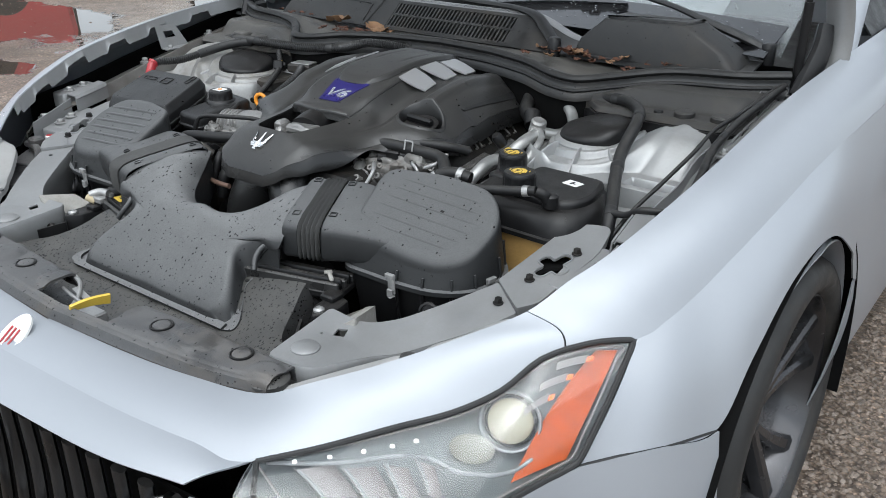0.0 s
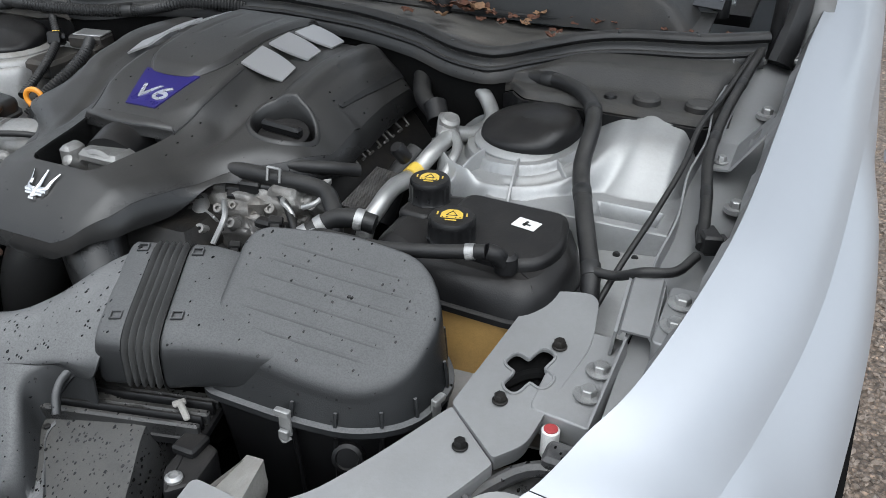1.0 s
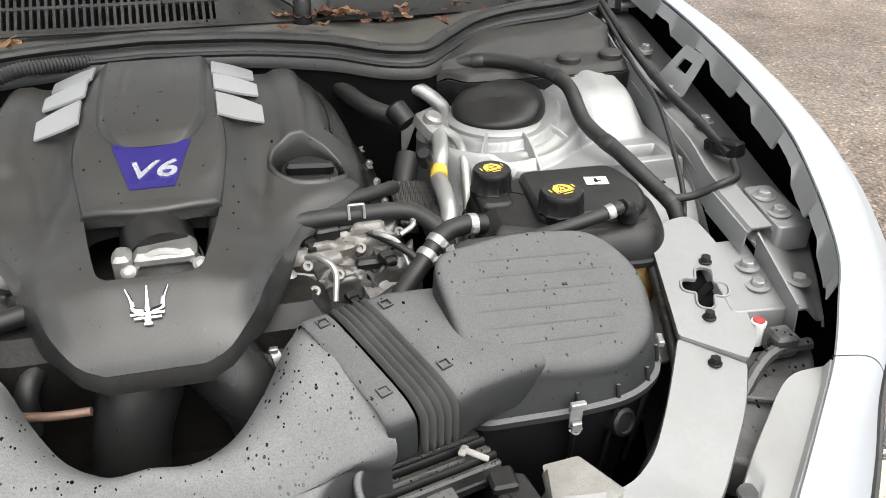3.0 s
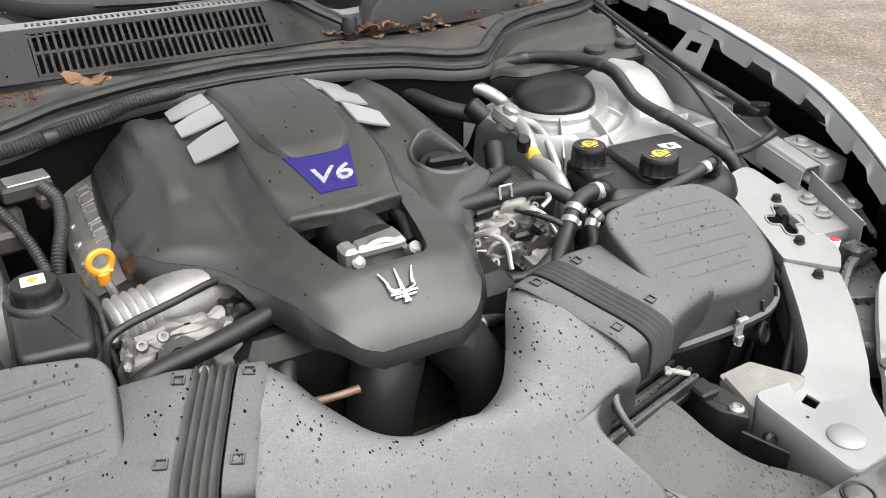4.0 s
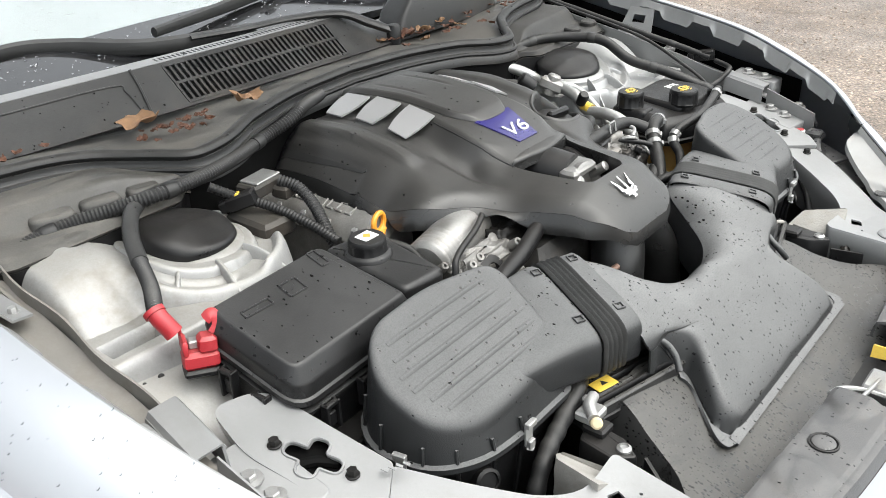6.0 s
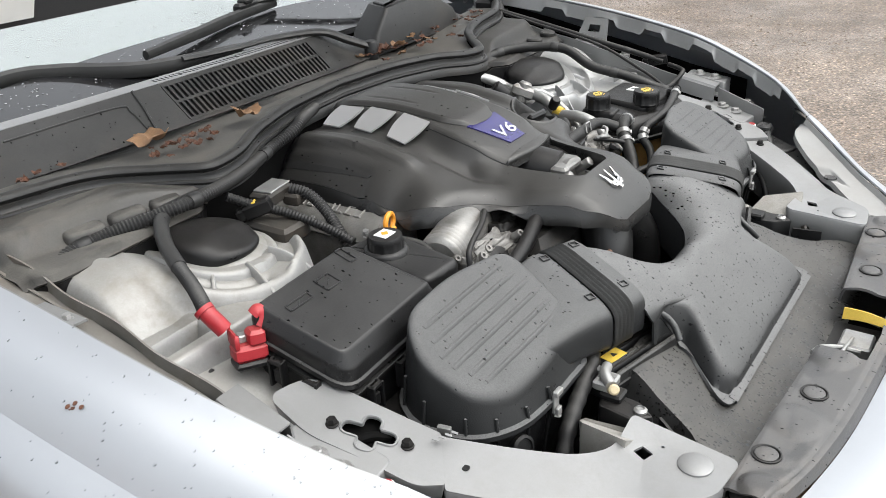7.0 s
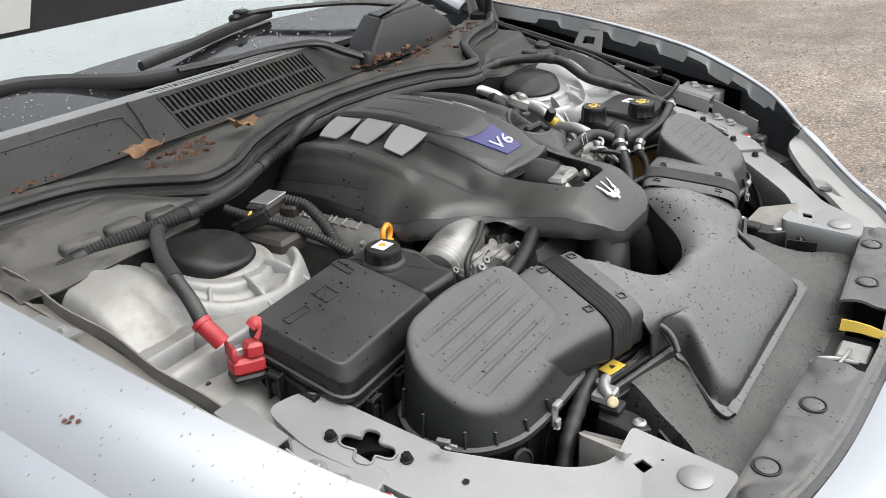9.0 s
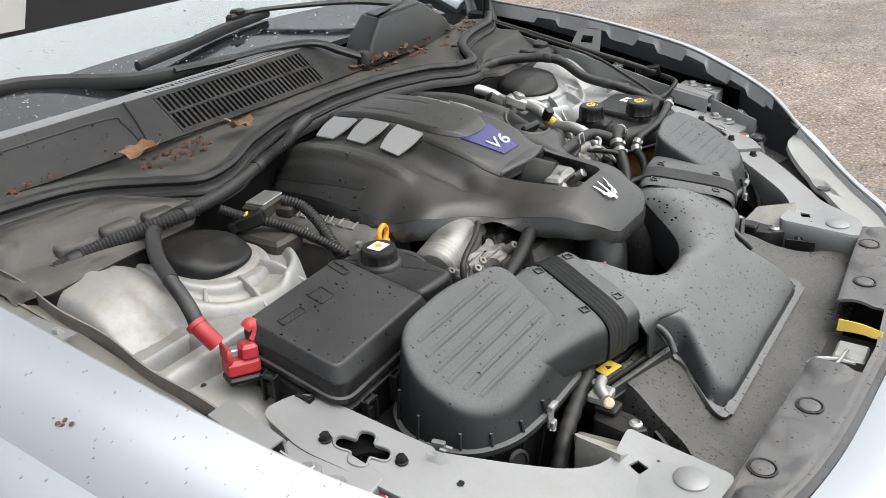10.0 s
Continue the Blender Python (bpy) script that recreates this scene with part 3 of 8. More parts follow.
def bumper_flange():
    """Flat inner shelf of the bumper skin behind each headlight."""
    inner = spline([V(.415, -.430, .699), V(.469, -.354, .712), V(.535, -.288, .733), V(.566, -.255, .744), V(.599, -.223, .757), V(.643, -.188, .780), V(.690, -.188, .787)], 6)

    def edge(t):
        f = t * (len(inner) - 1)
        i = min(int(f), len(inner) - 2)
        return inner[i].lerp(inner[i + 1], f - i)
    for s in (1, -1):
        bm = bmesh.new()

        def fn(u, v):
            """Rolled lip down from the skin's edge, then the flat shelf."""
            p = rail(0, (3.2 + 3.78 * u) * KEY) + V(-0.0015, 0.0015, -0.002)
            foot = p + V(-0.003, 0.003, -0.010)
            if v < 0.2:
                q = p.lerp(foot, v / 0.2)
            else:
                q = foot.lerp(edge(u), (v - 0.2) / 0.8)
                pad = math.exp(-((u - 0.42) / 0.075) ** 4) * sstep(0.62, 0.70, v)
                q.z -= 0.006 * pad
            return V(q.x * s, q.y, q.z - 0.010 * sstep(0.97, 1.0, v))
        sheet(bm, fn, 72, 30, 0.003)
        part("bumper_flange", bm, SHELF, car, "flat inner flange of the bumper skin", 30)
        bm = bmesh.new()
        lathe(bm, [(0.013, 0), (0.012, 0.003), (0.005, 0.0036)], Matrix.Translation(fn(0.42, 0.82)), 20)
        part("flange_clip", bm, TRAY, car, "grey flange clip")


bumper_flange()


def seam_strips():
    """Dark shut lines between bumper, lamp and fender."""
    for s in (1, -1):
        bm = bmesh.new()
        pts = [skin(s, 0, U_SEAM - 0.9 * KEY * v + 0.0007, v, 0.008) for v in (0, .25, .5, .75, 1)]
        tube(bm, [p + V(0, 0, 0.0002) for p in pts], 0.0018, 6, 4)
        part("shut_line", bm, INK, car)
        bm = bmesh.new()
        pts = [rail(2, 7 * KEY + KEY * 2 * t) + V(0.0025, -0.0015, 0.0) for t in (0, .3, .6, 1)]
        tube(bm, [V(p.x * s, p.y, p.z) for p in pts], 0.002, 6, 4)
        part("shut_line", bm, INK, car)


seam_strips()


def headlamp(s):
    name = part("headlight", bmesh_lens(s), GLASS, car, "clear headlight lens over a glowing projector lamp")
    name.visible_shadow = False
    u0, u1 = U_LAMP0 + 0.004, U_LAMP1 - 0.002

    def deep(u, v, d):
        p = skin(1, 1, u0 + (u1 - u0) * u, v, 0.005)
        return V((p.x - 0.7 * d) * s, p.y + 0.6 * d, p.z - 0.35 * d)
    bm = bmesh.new()
    sheet(bm, lambda u, v: deep(u, v, 0.07 * math.sin(math.pi * min(1, max(0, v))) ** 0.5 * math.sin(math.pi * u) ** 0.4 + 0.006), 26, 12, 0.002)
    part("lamp_housing", bm, BOWL, name, "grey reflector housing")
    # bezel gasket all round, with a grey inner trim
    ts = (0, .12, .25, .4, .55, .7, .85, .97)
    loop = [skin(s, 1, u0 + (u1 - u0) * t, 0.0, 0.006) for t in ts] + [skin(s, 1, u1, t, 0.006) for t in (.06, .3, .5, .7, .94)] + [skin(s, 1, u0 + (u1 - u0) * t, 1.0, 0.006) for t in (.97, .8, .6, .4, .2, .05)]
    bm = bmesh.new()
    tube(bm, [p + V(0.002 * s, -0.002, 0.0025) for p in loop + [loop[0]]], 0.0042, 8, 4)
    part("lamp_gasket", bm, INK, name, "black headlight gasket")
    bm = bmesh.new()
    lp2 = [deep(t, 0.06, 0.006) for t in ts] + [deep(0.965, t, 0.006) for t in (.15, .35, .55, .75, .92)] + [deep(t, 0.95, 0.006) for t in (.9, .7, .5, .3, .12)]
    tube(bm, lp2 + [lp2[0]], 0.0018, 8, 4)
    part("lamp_trim", bm, BLADE, name, "grey inner trim of the lamp")
    # projector in its bowl
    eye = deep(0.645, 0.45, 0.034)
    aim = look(eye, eye + V(0.42 * s, -0.85, 0.34)) @ pose(0, 0, 0, 0, 180, 0)
    bm = bmesh.new()
    lathe(bm, [(0.034, -0.03), (0.040, -0.004), (0.0415, 0.003), (0.040, 0.006), (0.0375, 0.005), (0.036, 0.0), (0.034, -0.02)], aim, 36)
    part("projector_ring", bm, PEARL, name, "satin grey projector ring")
    bm = bmesh.new()
    lathe(bm, [(0.0352, -0.004), (0.0350, 0.001), (0.0305, 0.0015), (0.0295, -0.004)], aim, 30, caps=False)
    part("projector_collar", bm, BLACK, name, "black projector collar")
    bm = bmesh.new()
    lathe(bm, [(0.0303, -0.004), (0.029, 0.005), (0.0235, 0.012), (0.0125, 0.0165), (0.002, 0.018)], aim, 30)
    part("projector_lens", bm, GLOW, name, "glowing warm projector lens")
    # amber side reflector along the rear edge
    bm = bmesh.new()
    sheet(bm, lambda u, v: deep(0.962 - 0.02 * v - (0.06 + 0.19 * v) * (1 - u), 0.09 + 0.84 * v, 0.010 + 0.012 * (1 - u)), 8, 14, 0.002)
    part("side_reflector", bm, AMBER, name, "amber turn signal reflector")
    for k in range(3):
        a = 0.775 - 0.05 * k
        bm = bmesh.new()
        sheet(bm, lambda u, v: deep(a + 0.095 * u, 0.12 + 0.12 * k + 0.06 * v - 0.015 * u, 0.012), 6, 2, 0.004)
        part("indicator_blade", bm, BLADE, name, "clear grey turn signal blade")
        bm = bmesh.new()
        sheet(bm, lambda u, v: deep(a + 0.088 + 0.020 * u, 0.11 + 0.12 * k + 0.04 * v, 0.006), 3, 2, 0.003)
        part("indicator_bulb", bm, AMBER_GLOW, name, "lit amber bulb")
    for k in range(5):
        bm = bmesh.new()
        p = deep(0.08 + 0.057 * k, 0.19, 0.010)
        lathe(bm, [(0.0035, 0), (0.003, 0.002), (0.001, 0.003)], Matrix.Translation(p), 10)
        part("running_light", bm, LED, name, "white running light bead")
    # softly lit dip-beam lens, deep in the housing
    low_eye = deep(0.50, 0.52, 0.040)
    aim2 = look(low_eye, low_eye + V(0.42 * s, -0.85, 0.34)) @ pose(0, 0, 0, 0, 180, 0)
    bm = bmesh.new()
    lathe(bm, [(0.020, -0.012), (0.017, -0.008), (0.011, -0.005), (0.002, -0.004)], aim2 @ Matrix.Diagonal((1.5, 1, 1, 1)), 28)
    part("dip_lens", bm, GLOW_SOFT, name, "softly glowing dip-beam lens")
    # light guide sweeping under the beads, round the reflector and up to the rear
    guide = [(.03, .17), (.09, .25), (.16, .29), (.27, .30), (.36, .40), (.43, .56), (.50, .66), (.60, .78), (.70, .84), (.77, .82)]
    bm = bmesh.new()
    tube(bm, [deep(u, v, 0.018) for u, v in guide], 0.0026, 8, 6)
    part("light_bar", bm, PEARL, name, "curved clear light bar")
    # lobed reflector shells below the guide
    for k in range(4):
        c = 0.085 + 0.075 * k
        bm = bmesh.new()
        sheet(bm, lambda u, v: deep(c + 0.062 * u + 0.05 * v, 0.36 + 0.05 * k * u + 0.34 * v, 0.022 + 0.016 * u * u + 0.010 * v), 8, 8, 0.003)
        part("reflector_lobe", bm, BLADE, name, "grey reflector lobe")
        bm = bmesh.new()
        tube(bm, [deep(c + 0.005 + 0.05 * t, 0.35 + 0.34 * t, 0.019 + 0.010 * t) for t in (0, .3, .6, 1)], 0.0022, 6, 6)
        part("light_fin", bm, PEARL, name, "pale reflector fin")



def bmesh_lens(s):
    return sheet(bmesh.new(), lambda u, v: skin(s, 1, U_LAMP0 + 0.002 + (U_LAMP1 - U_LAMP0 - 0.003) * u, v, 0.007), 36, 14, 0.003)


for side in (1, -1):
    headlamp(side)


def grille():
    g = part("grille", sheet(bmesh.new(), lambda u, v: V(-0.44 + 0.88 * u, -0.56 - 0.03 * math.cos((u - .5) * 2.6), 0.62 - 0.32 * v), 16, 6, 0.004), VOID, car, "black radiator grille")
    for i in range(17):
        x = -0.42 + 0.84 * i / 16
        bm = bmesh.new()
        tube(bm, [V(x, -0.585 - 0.03 * math.cos(x * 3), 0.632), V(x, -0.585 - 0.03 * math.cos(x * 3), 0.52), V(x, -0.60 - 0.03 * math.cos(x * 3), 0.34)], 0.0075, 8, 5, flat=1.9)
        part("slat", bm, BLACK, g)
    bm = bmesh.new()
    tube(bm, [V(-0.42, -0.600, 0.630), V(-0.2, -0.65, 0.50), V(0, -0.66, 0.46), V(0.2, -0.65, 0.50), V(0.42, -0.600, 0.630)], 0.012, 10, 8)
    part("grille_rim", bm, CHROME, g, "chrome lower grille rim")
    bm = bmesh.new()
    for dx, top in ((-0.045, 0.60), (0, 0.63), (0.045, 0.60)):
        tube(bm, [V(dx, -0.655, 0.56), V(dx * 1.1, -0.655, top - 0.02), V(dx * 0.9, -0.655, top)], lambda t: 0.011 * (1 - 0.7 * t), 8, 6)
    tube(bm, [V(-0.05, -0.655, 0.555), V(0, -0.66, 0.53), V(0.05, -0.655, 0.555)], 0.01, 8, 6)
    tube(bm, [V(0, -0.66, 0.54), V(0, -0.655, 0.48)], 0.012, 8, 4)
    part("grille_ornament", bm, CHROME, g, "chrome three-pointed ornament")
    # oval nose emblem
    bm = bmesh.new()
    lathe(bm, [(0.036, 0), (0.036, 0.004), (0.031, 0.006), (0.030, 0.005)], Matrix.Translation((0, -0.560, 0.698)) @ pose(0, 0, 0, 35, 0, 0) @ Matrix.Diagonal((0.75, 1.15, 1, 1)), 28)
    e = part("nose_emblem", bm, WHITE, car, "oval white nose emblem with a chrome rim")
    bm = bmesh.new()
    for dx in (-0.010, 0, 0.010):
        box(bm, dx, 0, 0.0066, 0.004, 0.03, 0.001, 0.0003)
    k = bmesh.new()
    add(k, bm, Matrix.Translation((0, -0.560, 0.698)) @ pose(0, 0, 0, 35, 0, 0))
    part("emblem_mark", k, RED, e, "red emblem mark")


grille()


def wheel():
    w = part("wheel", lathe_x([(0.02, -0.10), (0.19, -0.10), (0.235, -0.11), (0.258, -0.115), (0.258, 0.085), (0.256, 0.098), (0.251, 0.101), (0.246, 0.094), (0.238, 0.04), (0.22, -0.06), (0.05, -0.07)]), RIM, car, "dark multi-spoke alloy wheel")
    part("tyre", lathe_x([(0.254, -0.115), (0.29, -0.125), (0.312, -0.118), (0.323, -0.095), (0.325, 0.0), (0.323, 0.085), (0.315, 0.104), (0.300, 0.114), (0.280, 0.117), (0.262, 0.108), (0.254, 0.09)]), TYRE, w, "black low-profile tyre")
    # five paired spokes, each a bevelled bar that flares towards the rim
    for i in range(5):
        for k in (-1, 1):
            b = 2 * math.pi * i / 5 + 0.10 * k
            a = 2 * math.pi * i / 5 + 0.24 * k
            p0, p1 = V(0, math.cos(b), math.sin(b)), V(0, math.cos(a), math.sin(a))
            loops = []
            for t in (0, 0.2, 0.45, 0.7, 0.9, 1.0):
                r = 0.045 + 0.203 * t
                d = p0.lerp(p1, t).normalized()
                q = V(0, -d.z, d.y)
                wd, fx = 0.0125 + 0.007 * t * t, 0.052 + 0.034 * t ** 1.5
                c = d * r
                loops.append([c + q * wd * e + V(fx + h, 0, 0) for e, h in ((-1.0, -0.030), (-1.0, -0.004), (-0.55, 0.002), (0.55, 0.002), (1.0, -0.004), (1.0, -0.030))])
            bm = bmesh.new()
            rings(bm, loops)
            part("spoke", bm, RIM, w, "", 25)
    part("hub", lathe_x([(0.002, 0.062), (0.03, 0.060), (0.045, 0.054), (0.062, 0.034), (0.062, -0.05)]), RIM, w, "dark wheel hub")
    for i in range(5):
        a = 2 * math.pi * (i + 0.5) / 5
        bm = bmesh.new()
        lathe(bm, [(0.009, 0.0), (0.009, 0.012), (0.006, 0.014)], Matrix.Translation((0.036, 0.052 * math.cos(a), 0.052 * math.sin(a))) @ pose(0, 0, 0, 0, 90, 0), 6)
        part("wheel_bolt", bm, STEEL, w)
    part("brake_disc", lathe_x([(0.19, -0.05), (0.19, -0.03), (0.05, -0.03), (0.05, -0.05)]), ALU_DARK, w, "dark brake disc")
    return w


def lathe_x(profile, n=56):
    return lathe(bmesh.new(), profile, pose(0, 0, 0, 0, 90, 0), n, caps=False)


wl_ob = wheel()
wl_ob.matrix_basis = pose(0.800, 0.353, 0.402, 18, 0, 0)
wr_ob = copy_thing(wl_ob, pose(-0.800, 0.353, 0.402, 0, 0, 180))


def cabin():
    # windscreen
    def ws(u, v):
        x = -0.68 + 1.36 * u
        c = 1 - (x / 0.8) ** 2
        return V(x * (1 - 0.10 * v), 0.72 + 0.16 * c + 0.85 * v, 0.985 + 0.01 * c + 0.40 * v)
    w = part("windscreen", sheet(bmesh.new(), ws, 28, 14, 0.005), SCREEN, car, "wet windscreen beaded with rain")
    w.visible_shadow = False
    # added sheet: the glass's bright sky reflection put into a pale colour
    bm = bmesh.new()
    sheet(bm, lambda u, v: ws(0.01 + 0.85 * u, 0.005 + 0.95 * v) + V(0, 0.012, -0.016), 16, 8, 0.004)
    part("screen_sheen", bm, SCREEN_SHEEN, car, "added pale sheet behind the glass, its bright sheen put into colour")
    # rain beads
    bm = bmesh.new()
    rnd = random.Random(4)
    for _ in range(420):
        p = ws(rnd.random(), rnd.random() * 0.55)
        r = rnd.uniform(0.0012, 0.004)
        lathe(bm, [(r, 0), (r * 0.8, r * 0.35), (r * 0.3, r * 0.5)], Matrix.Translation(p) @ pose(0, 0, 0, 25, 0, 0), 6)
    tagged(part("rain_bead", bm, GLASS, w), kind="stuff")
    # dashboard, roof, pillars
    bm = bmesh.new()
    sheet(bm, lambda u, v: V(-0.70 + 1.4 * u, 0.86 + 0.6 * v, 0.945 + 0.03 * math.sin(v * 3)), 8, 6, 0.02)
    box(bm, 0, 1.95, 0.85, 1.5, 0.1, 0.9)
    box(bm, 0, 1.5, 0.5, 1.6, 1.2, 0.1)
    part("dashboard", bm, BLACK, car, "dark dashboard behind the glass")
    bm = bmesh.new()
    sheet(bm, lambda u, v: V((-0.62 + 1.24 * u) * (1 - 0.04 * v), 1.66 + 0.14 * (1 - (2 * u - 1) ** 2) + 1.1 * v, 1.385 + 0.05 * math.sin(math.pi * u) * (1 + 0.4 * v)), 16, 8, 0.02)
    part("roof", bm, PAINT, car, "silver roof panel")
    for s in (1, -1):
        bm = bmesh.new()
        tube(bm, [V(0.80 * s, 0.72, 0.985), V(0.73 * s, 1.15, 1.2), V(0.66 * s, 1.62, 1.39), V(0.63 * s, 2.3, 1.42)], 0.028, 10, 6, flat=0.7)
        part("pillar", bm, PAINT, car, "silver windscreen pillar")
        bm = bmesh.new()
        sheet(bm, lambda u, v: V((0.80 - 0.14 * v + 0.03 * v * u) * s, 0.98 + 0.95 * u + 0.1 * v, 1.01 + 0.40 * v * (0.35 + 0.65 * u)), 10, 6, 0.004)
        part("side_window", bm, BLACK, car, "dark tinted side window")
        # door mirror
        bm = bmesh.new()
        sheet(bm, lambda u, v: V((0.96 + 0.11 * math.sin(math.pi * v) * math.cos(2 * math.pi * u)) * s, 1.02 + 0.07 * math.sin(math.pi * v) * math.sin(2 * math.pi * u), 1.10 - 0.075 * math.cos(math.pi * v)), 20, 10, 0.004)
        box(bm, 0.88 * s, 1.02, 1.05, 0.12, 0.04, 0.03)
        part("door_mirror", bm, PAINT, car, "silver door mirror")
        # side vents
        for k in range(3):
            bm = bmesh.new()
            box(bm, 0.949 * s, 0.70 + 0.055 * k, 0.80 + 0.012 * k, 0.008, 0.035, 0.014, 0.004)
            part("side_vent", bm, CHROME, car, "chrome-rimmed fender vent")
    bm = bmesh.new()
    loops = []
    for y, w, top in ((1.86, 0.925, 1.02), (2.6, 0.93, 1.03), (3.3, 0.90, 1.03), (3.75, 0.84, 1.00), (3.92, 0.76, 0.94)):
        out = fillet([(-w, 0.30), (w, 0.30), (w * 0.97, top), (-w * 0.97, top)], [0.06, 0.06, 0.12, 0.12], 5)
        loops.append([V(p[0], y, p[1]) for p in out])
    rings(bm, loops)
    part("rear_body", bm, PAINT, car, "silver rear body of the car")
    bm = bmesh.new()
    box(bm, 0, 1.9, 0.30, 1.75, 2.6, 0.05)
    part("underbody", bm, VOID, car, "dark car underbody")


cabin()


def bonnet():
    A = radians(63)

    def fn(u, v, d):
        w = 0.80 - 0.28 * v ** 2.2
        x = (2 * u - 1) * w
        r = 1.25 * v * (1 - 0.10 * ((2 * u - 1) ** 2) * v) + 0.05 * (2 * u - 1) ** 2 * (1 - v)
        h = d + 0.05 * (1 - (2 * u - 1) ** 2)
        return V(x, 0.63 - r * math.cos(A) + h * math.sin(A), 1.150 + r * math.sin(A) + h * math.cos(A))
    b = part("bonnet", sheet(bmesh.new(), lambda u, v: fn(u, v, 0.03), 24, 20, 0.003), PAINT, car, "raised silver bonnet")
    part("bonnet_frame", sheet(bmesh.new(), lambda u, v: fn(u, v, 0.0), 24, 20, 0.004), HOODPAD, b, "black bonnet underside")
    part("bonnet_liner", sheet(bmesh.new(), lambda u, v: fn(0.12 + 0.76 * u, 0.10 + 0.8 * v, -0.012), 20, 16, 0.01), HOODPAD, b, "black sound-deadening felt")
    bm = bmesh.new()
    sheet(bm, lambda u, v: fn(0.10 + 0.09 * u, 0.012 + 0.045 * v, -0.008), 2, 2, 0.001)
    part("caution_label", bm, WHITE, b, "white printed caution label")
    for s in (1, -1):
        bm = bmesh.new()
        tube(bm, [V(0.800 * s, 0.68, 0.95), V(0.802 * s, 0.69, 1.06), V(0.790 * s, 0.64, 1.20), V(0.77 * s, 0.60, 1.32)], 0.013, 8, 5, flat=2.0)
        box(bm, 0.800 * s, 0.66, 0.952, 0.05, 0.10, 0.008, 0.002)
        part("bonnet_hinge", bm, RAIL, b, "silver bonnet hinge arm")
        for x, y in ((.785, .63), (.785, .69)):
            bm = bmesh.new()
            hexbolt(bm, x * s, y, 0.956, 0.008, 1.6)
            part("hinge_bolt", bm, STEEL, b, "zinc hinge bolt")
        bm = bmesh.new()
        tube(bm, [V(0.757 * s, 0.618, 0.955), V(0.765 * s, 0.60, 1.50)], 0.006, 10, 2)
        tube(bm, [V(0.757 * s, 0.618, 0.955), V(0.760 * s, 0.612, 1.12)], 0.009, 10, 2)
        part("gas_strut", bm, BLACK, b, "black gas strut")
        bm = bmesh.new()
        tube(bm, [V(0.770 * s, 0.610, 0.945), V(0.778 * s, 0.632, 0.990), V(0.783 * s, 0.655, 1.030), V(0.780 * s, 0.675, 1.070)], lambda q: 0.020 - 0.006 * q, 10, 6, flat=1.4)
        box(bm, 0.768 * s, 0.640, 0.972, 0.035, 0.060, 0.030, 0.006)
        part("hinge_boot", bm, RUBBER, b, "black rubber boot round the hinge")


bonnet()


# ---- engine bay structure ----
def bay():
    # closed floor and walls, coloured near-black in place of the bay's deep shade
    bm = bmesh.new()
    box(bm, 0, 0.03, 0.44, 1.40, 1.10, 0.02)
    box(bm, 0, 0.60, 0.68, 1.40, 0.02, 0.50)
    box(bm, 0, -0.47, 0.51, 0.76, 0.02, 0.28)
    part("bay_floor", bm, VOID, car, "engine bay floor, deep shade put into its near-black colour")
    for s in (1, -1):
        bm = bmesh.new()

        def wall(u, v):
            y = -0.48 + 1.10 * u
            x = lerp_table([(-0.48, 0.50), (-0.20, 0.62), (0.0, 0.68), (0.2, 0.715), (0.7, 0.74)], y)[0]
            return V((x - 0.05 * v) * s, y, lerp_table([(-0.48, .60), (-0.1, 0.68), (0.1, 0.80), (0.35, .90), (0.65, .955)], y)[0] - 0.32 * v)
        sheet(bm, wall, 24, 6, 0.004)
        part("inner_fender", bm, RAIL if s > 0 else APRON, car, "grey inner fender wall")
        # apron shelf beside the fender, with its upright seam flange
        bm = bmesh.new()

        def zs(y):
            return lerp_table([(-0.12, .80), (0.0, .832), (0.1, 0.848), (0.26, .885), (0.45, .925), (0.62, .958)], y)[0]

        def shelf(u, v):
            y = -0.10 + 0.76 * v
            xo = min(rail_x(y) + 0.01, 0.836)
            x = 0.712 + (xo - 0.712) * u
            return V(x * s, y, zs(y) - 0.010 - 0.020 * sstep(0.2, 0.8, u) - 0.012 * sstep(0.93, 1.0, u))
        sheet(bm, shelf, 12, 30, 0.003)

        def flange(u, v):
            y = 0.09 + 0.55 * u
            return V((0.712 + 0.003 * math.sin(y * 40)) * s, y, zs(y) + 0.012 - 0.05 * v)
        sheet(bm, flange, 40, 2, 0.0025)
        part("apron_shelf", bm, RAIL if s > 0 else APRON, car, "silver apron shelf with a folded seam")
        # near-black panels below the flange: the gap's shade put in as colour
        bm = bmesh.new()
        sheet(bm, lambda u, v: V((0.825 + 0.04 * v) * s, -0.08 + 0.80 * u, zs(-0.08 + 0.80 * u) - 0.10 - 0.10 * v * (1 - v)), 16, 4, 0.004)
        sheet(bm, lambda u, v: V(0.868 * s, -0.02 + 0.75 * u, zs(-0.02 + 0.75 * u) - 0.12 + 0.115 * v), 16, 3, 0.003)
        part("cavity_shade", bm, VOID, car, "near-black panels that stand for the shade inside the fender")


def rail_x(y):
    return lerp_table([(-0.2, 0.69), (-.094, .746), (0, .79), (.116, .834), (.342, .85), (.6, .858)], y)[0]


bay()


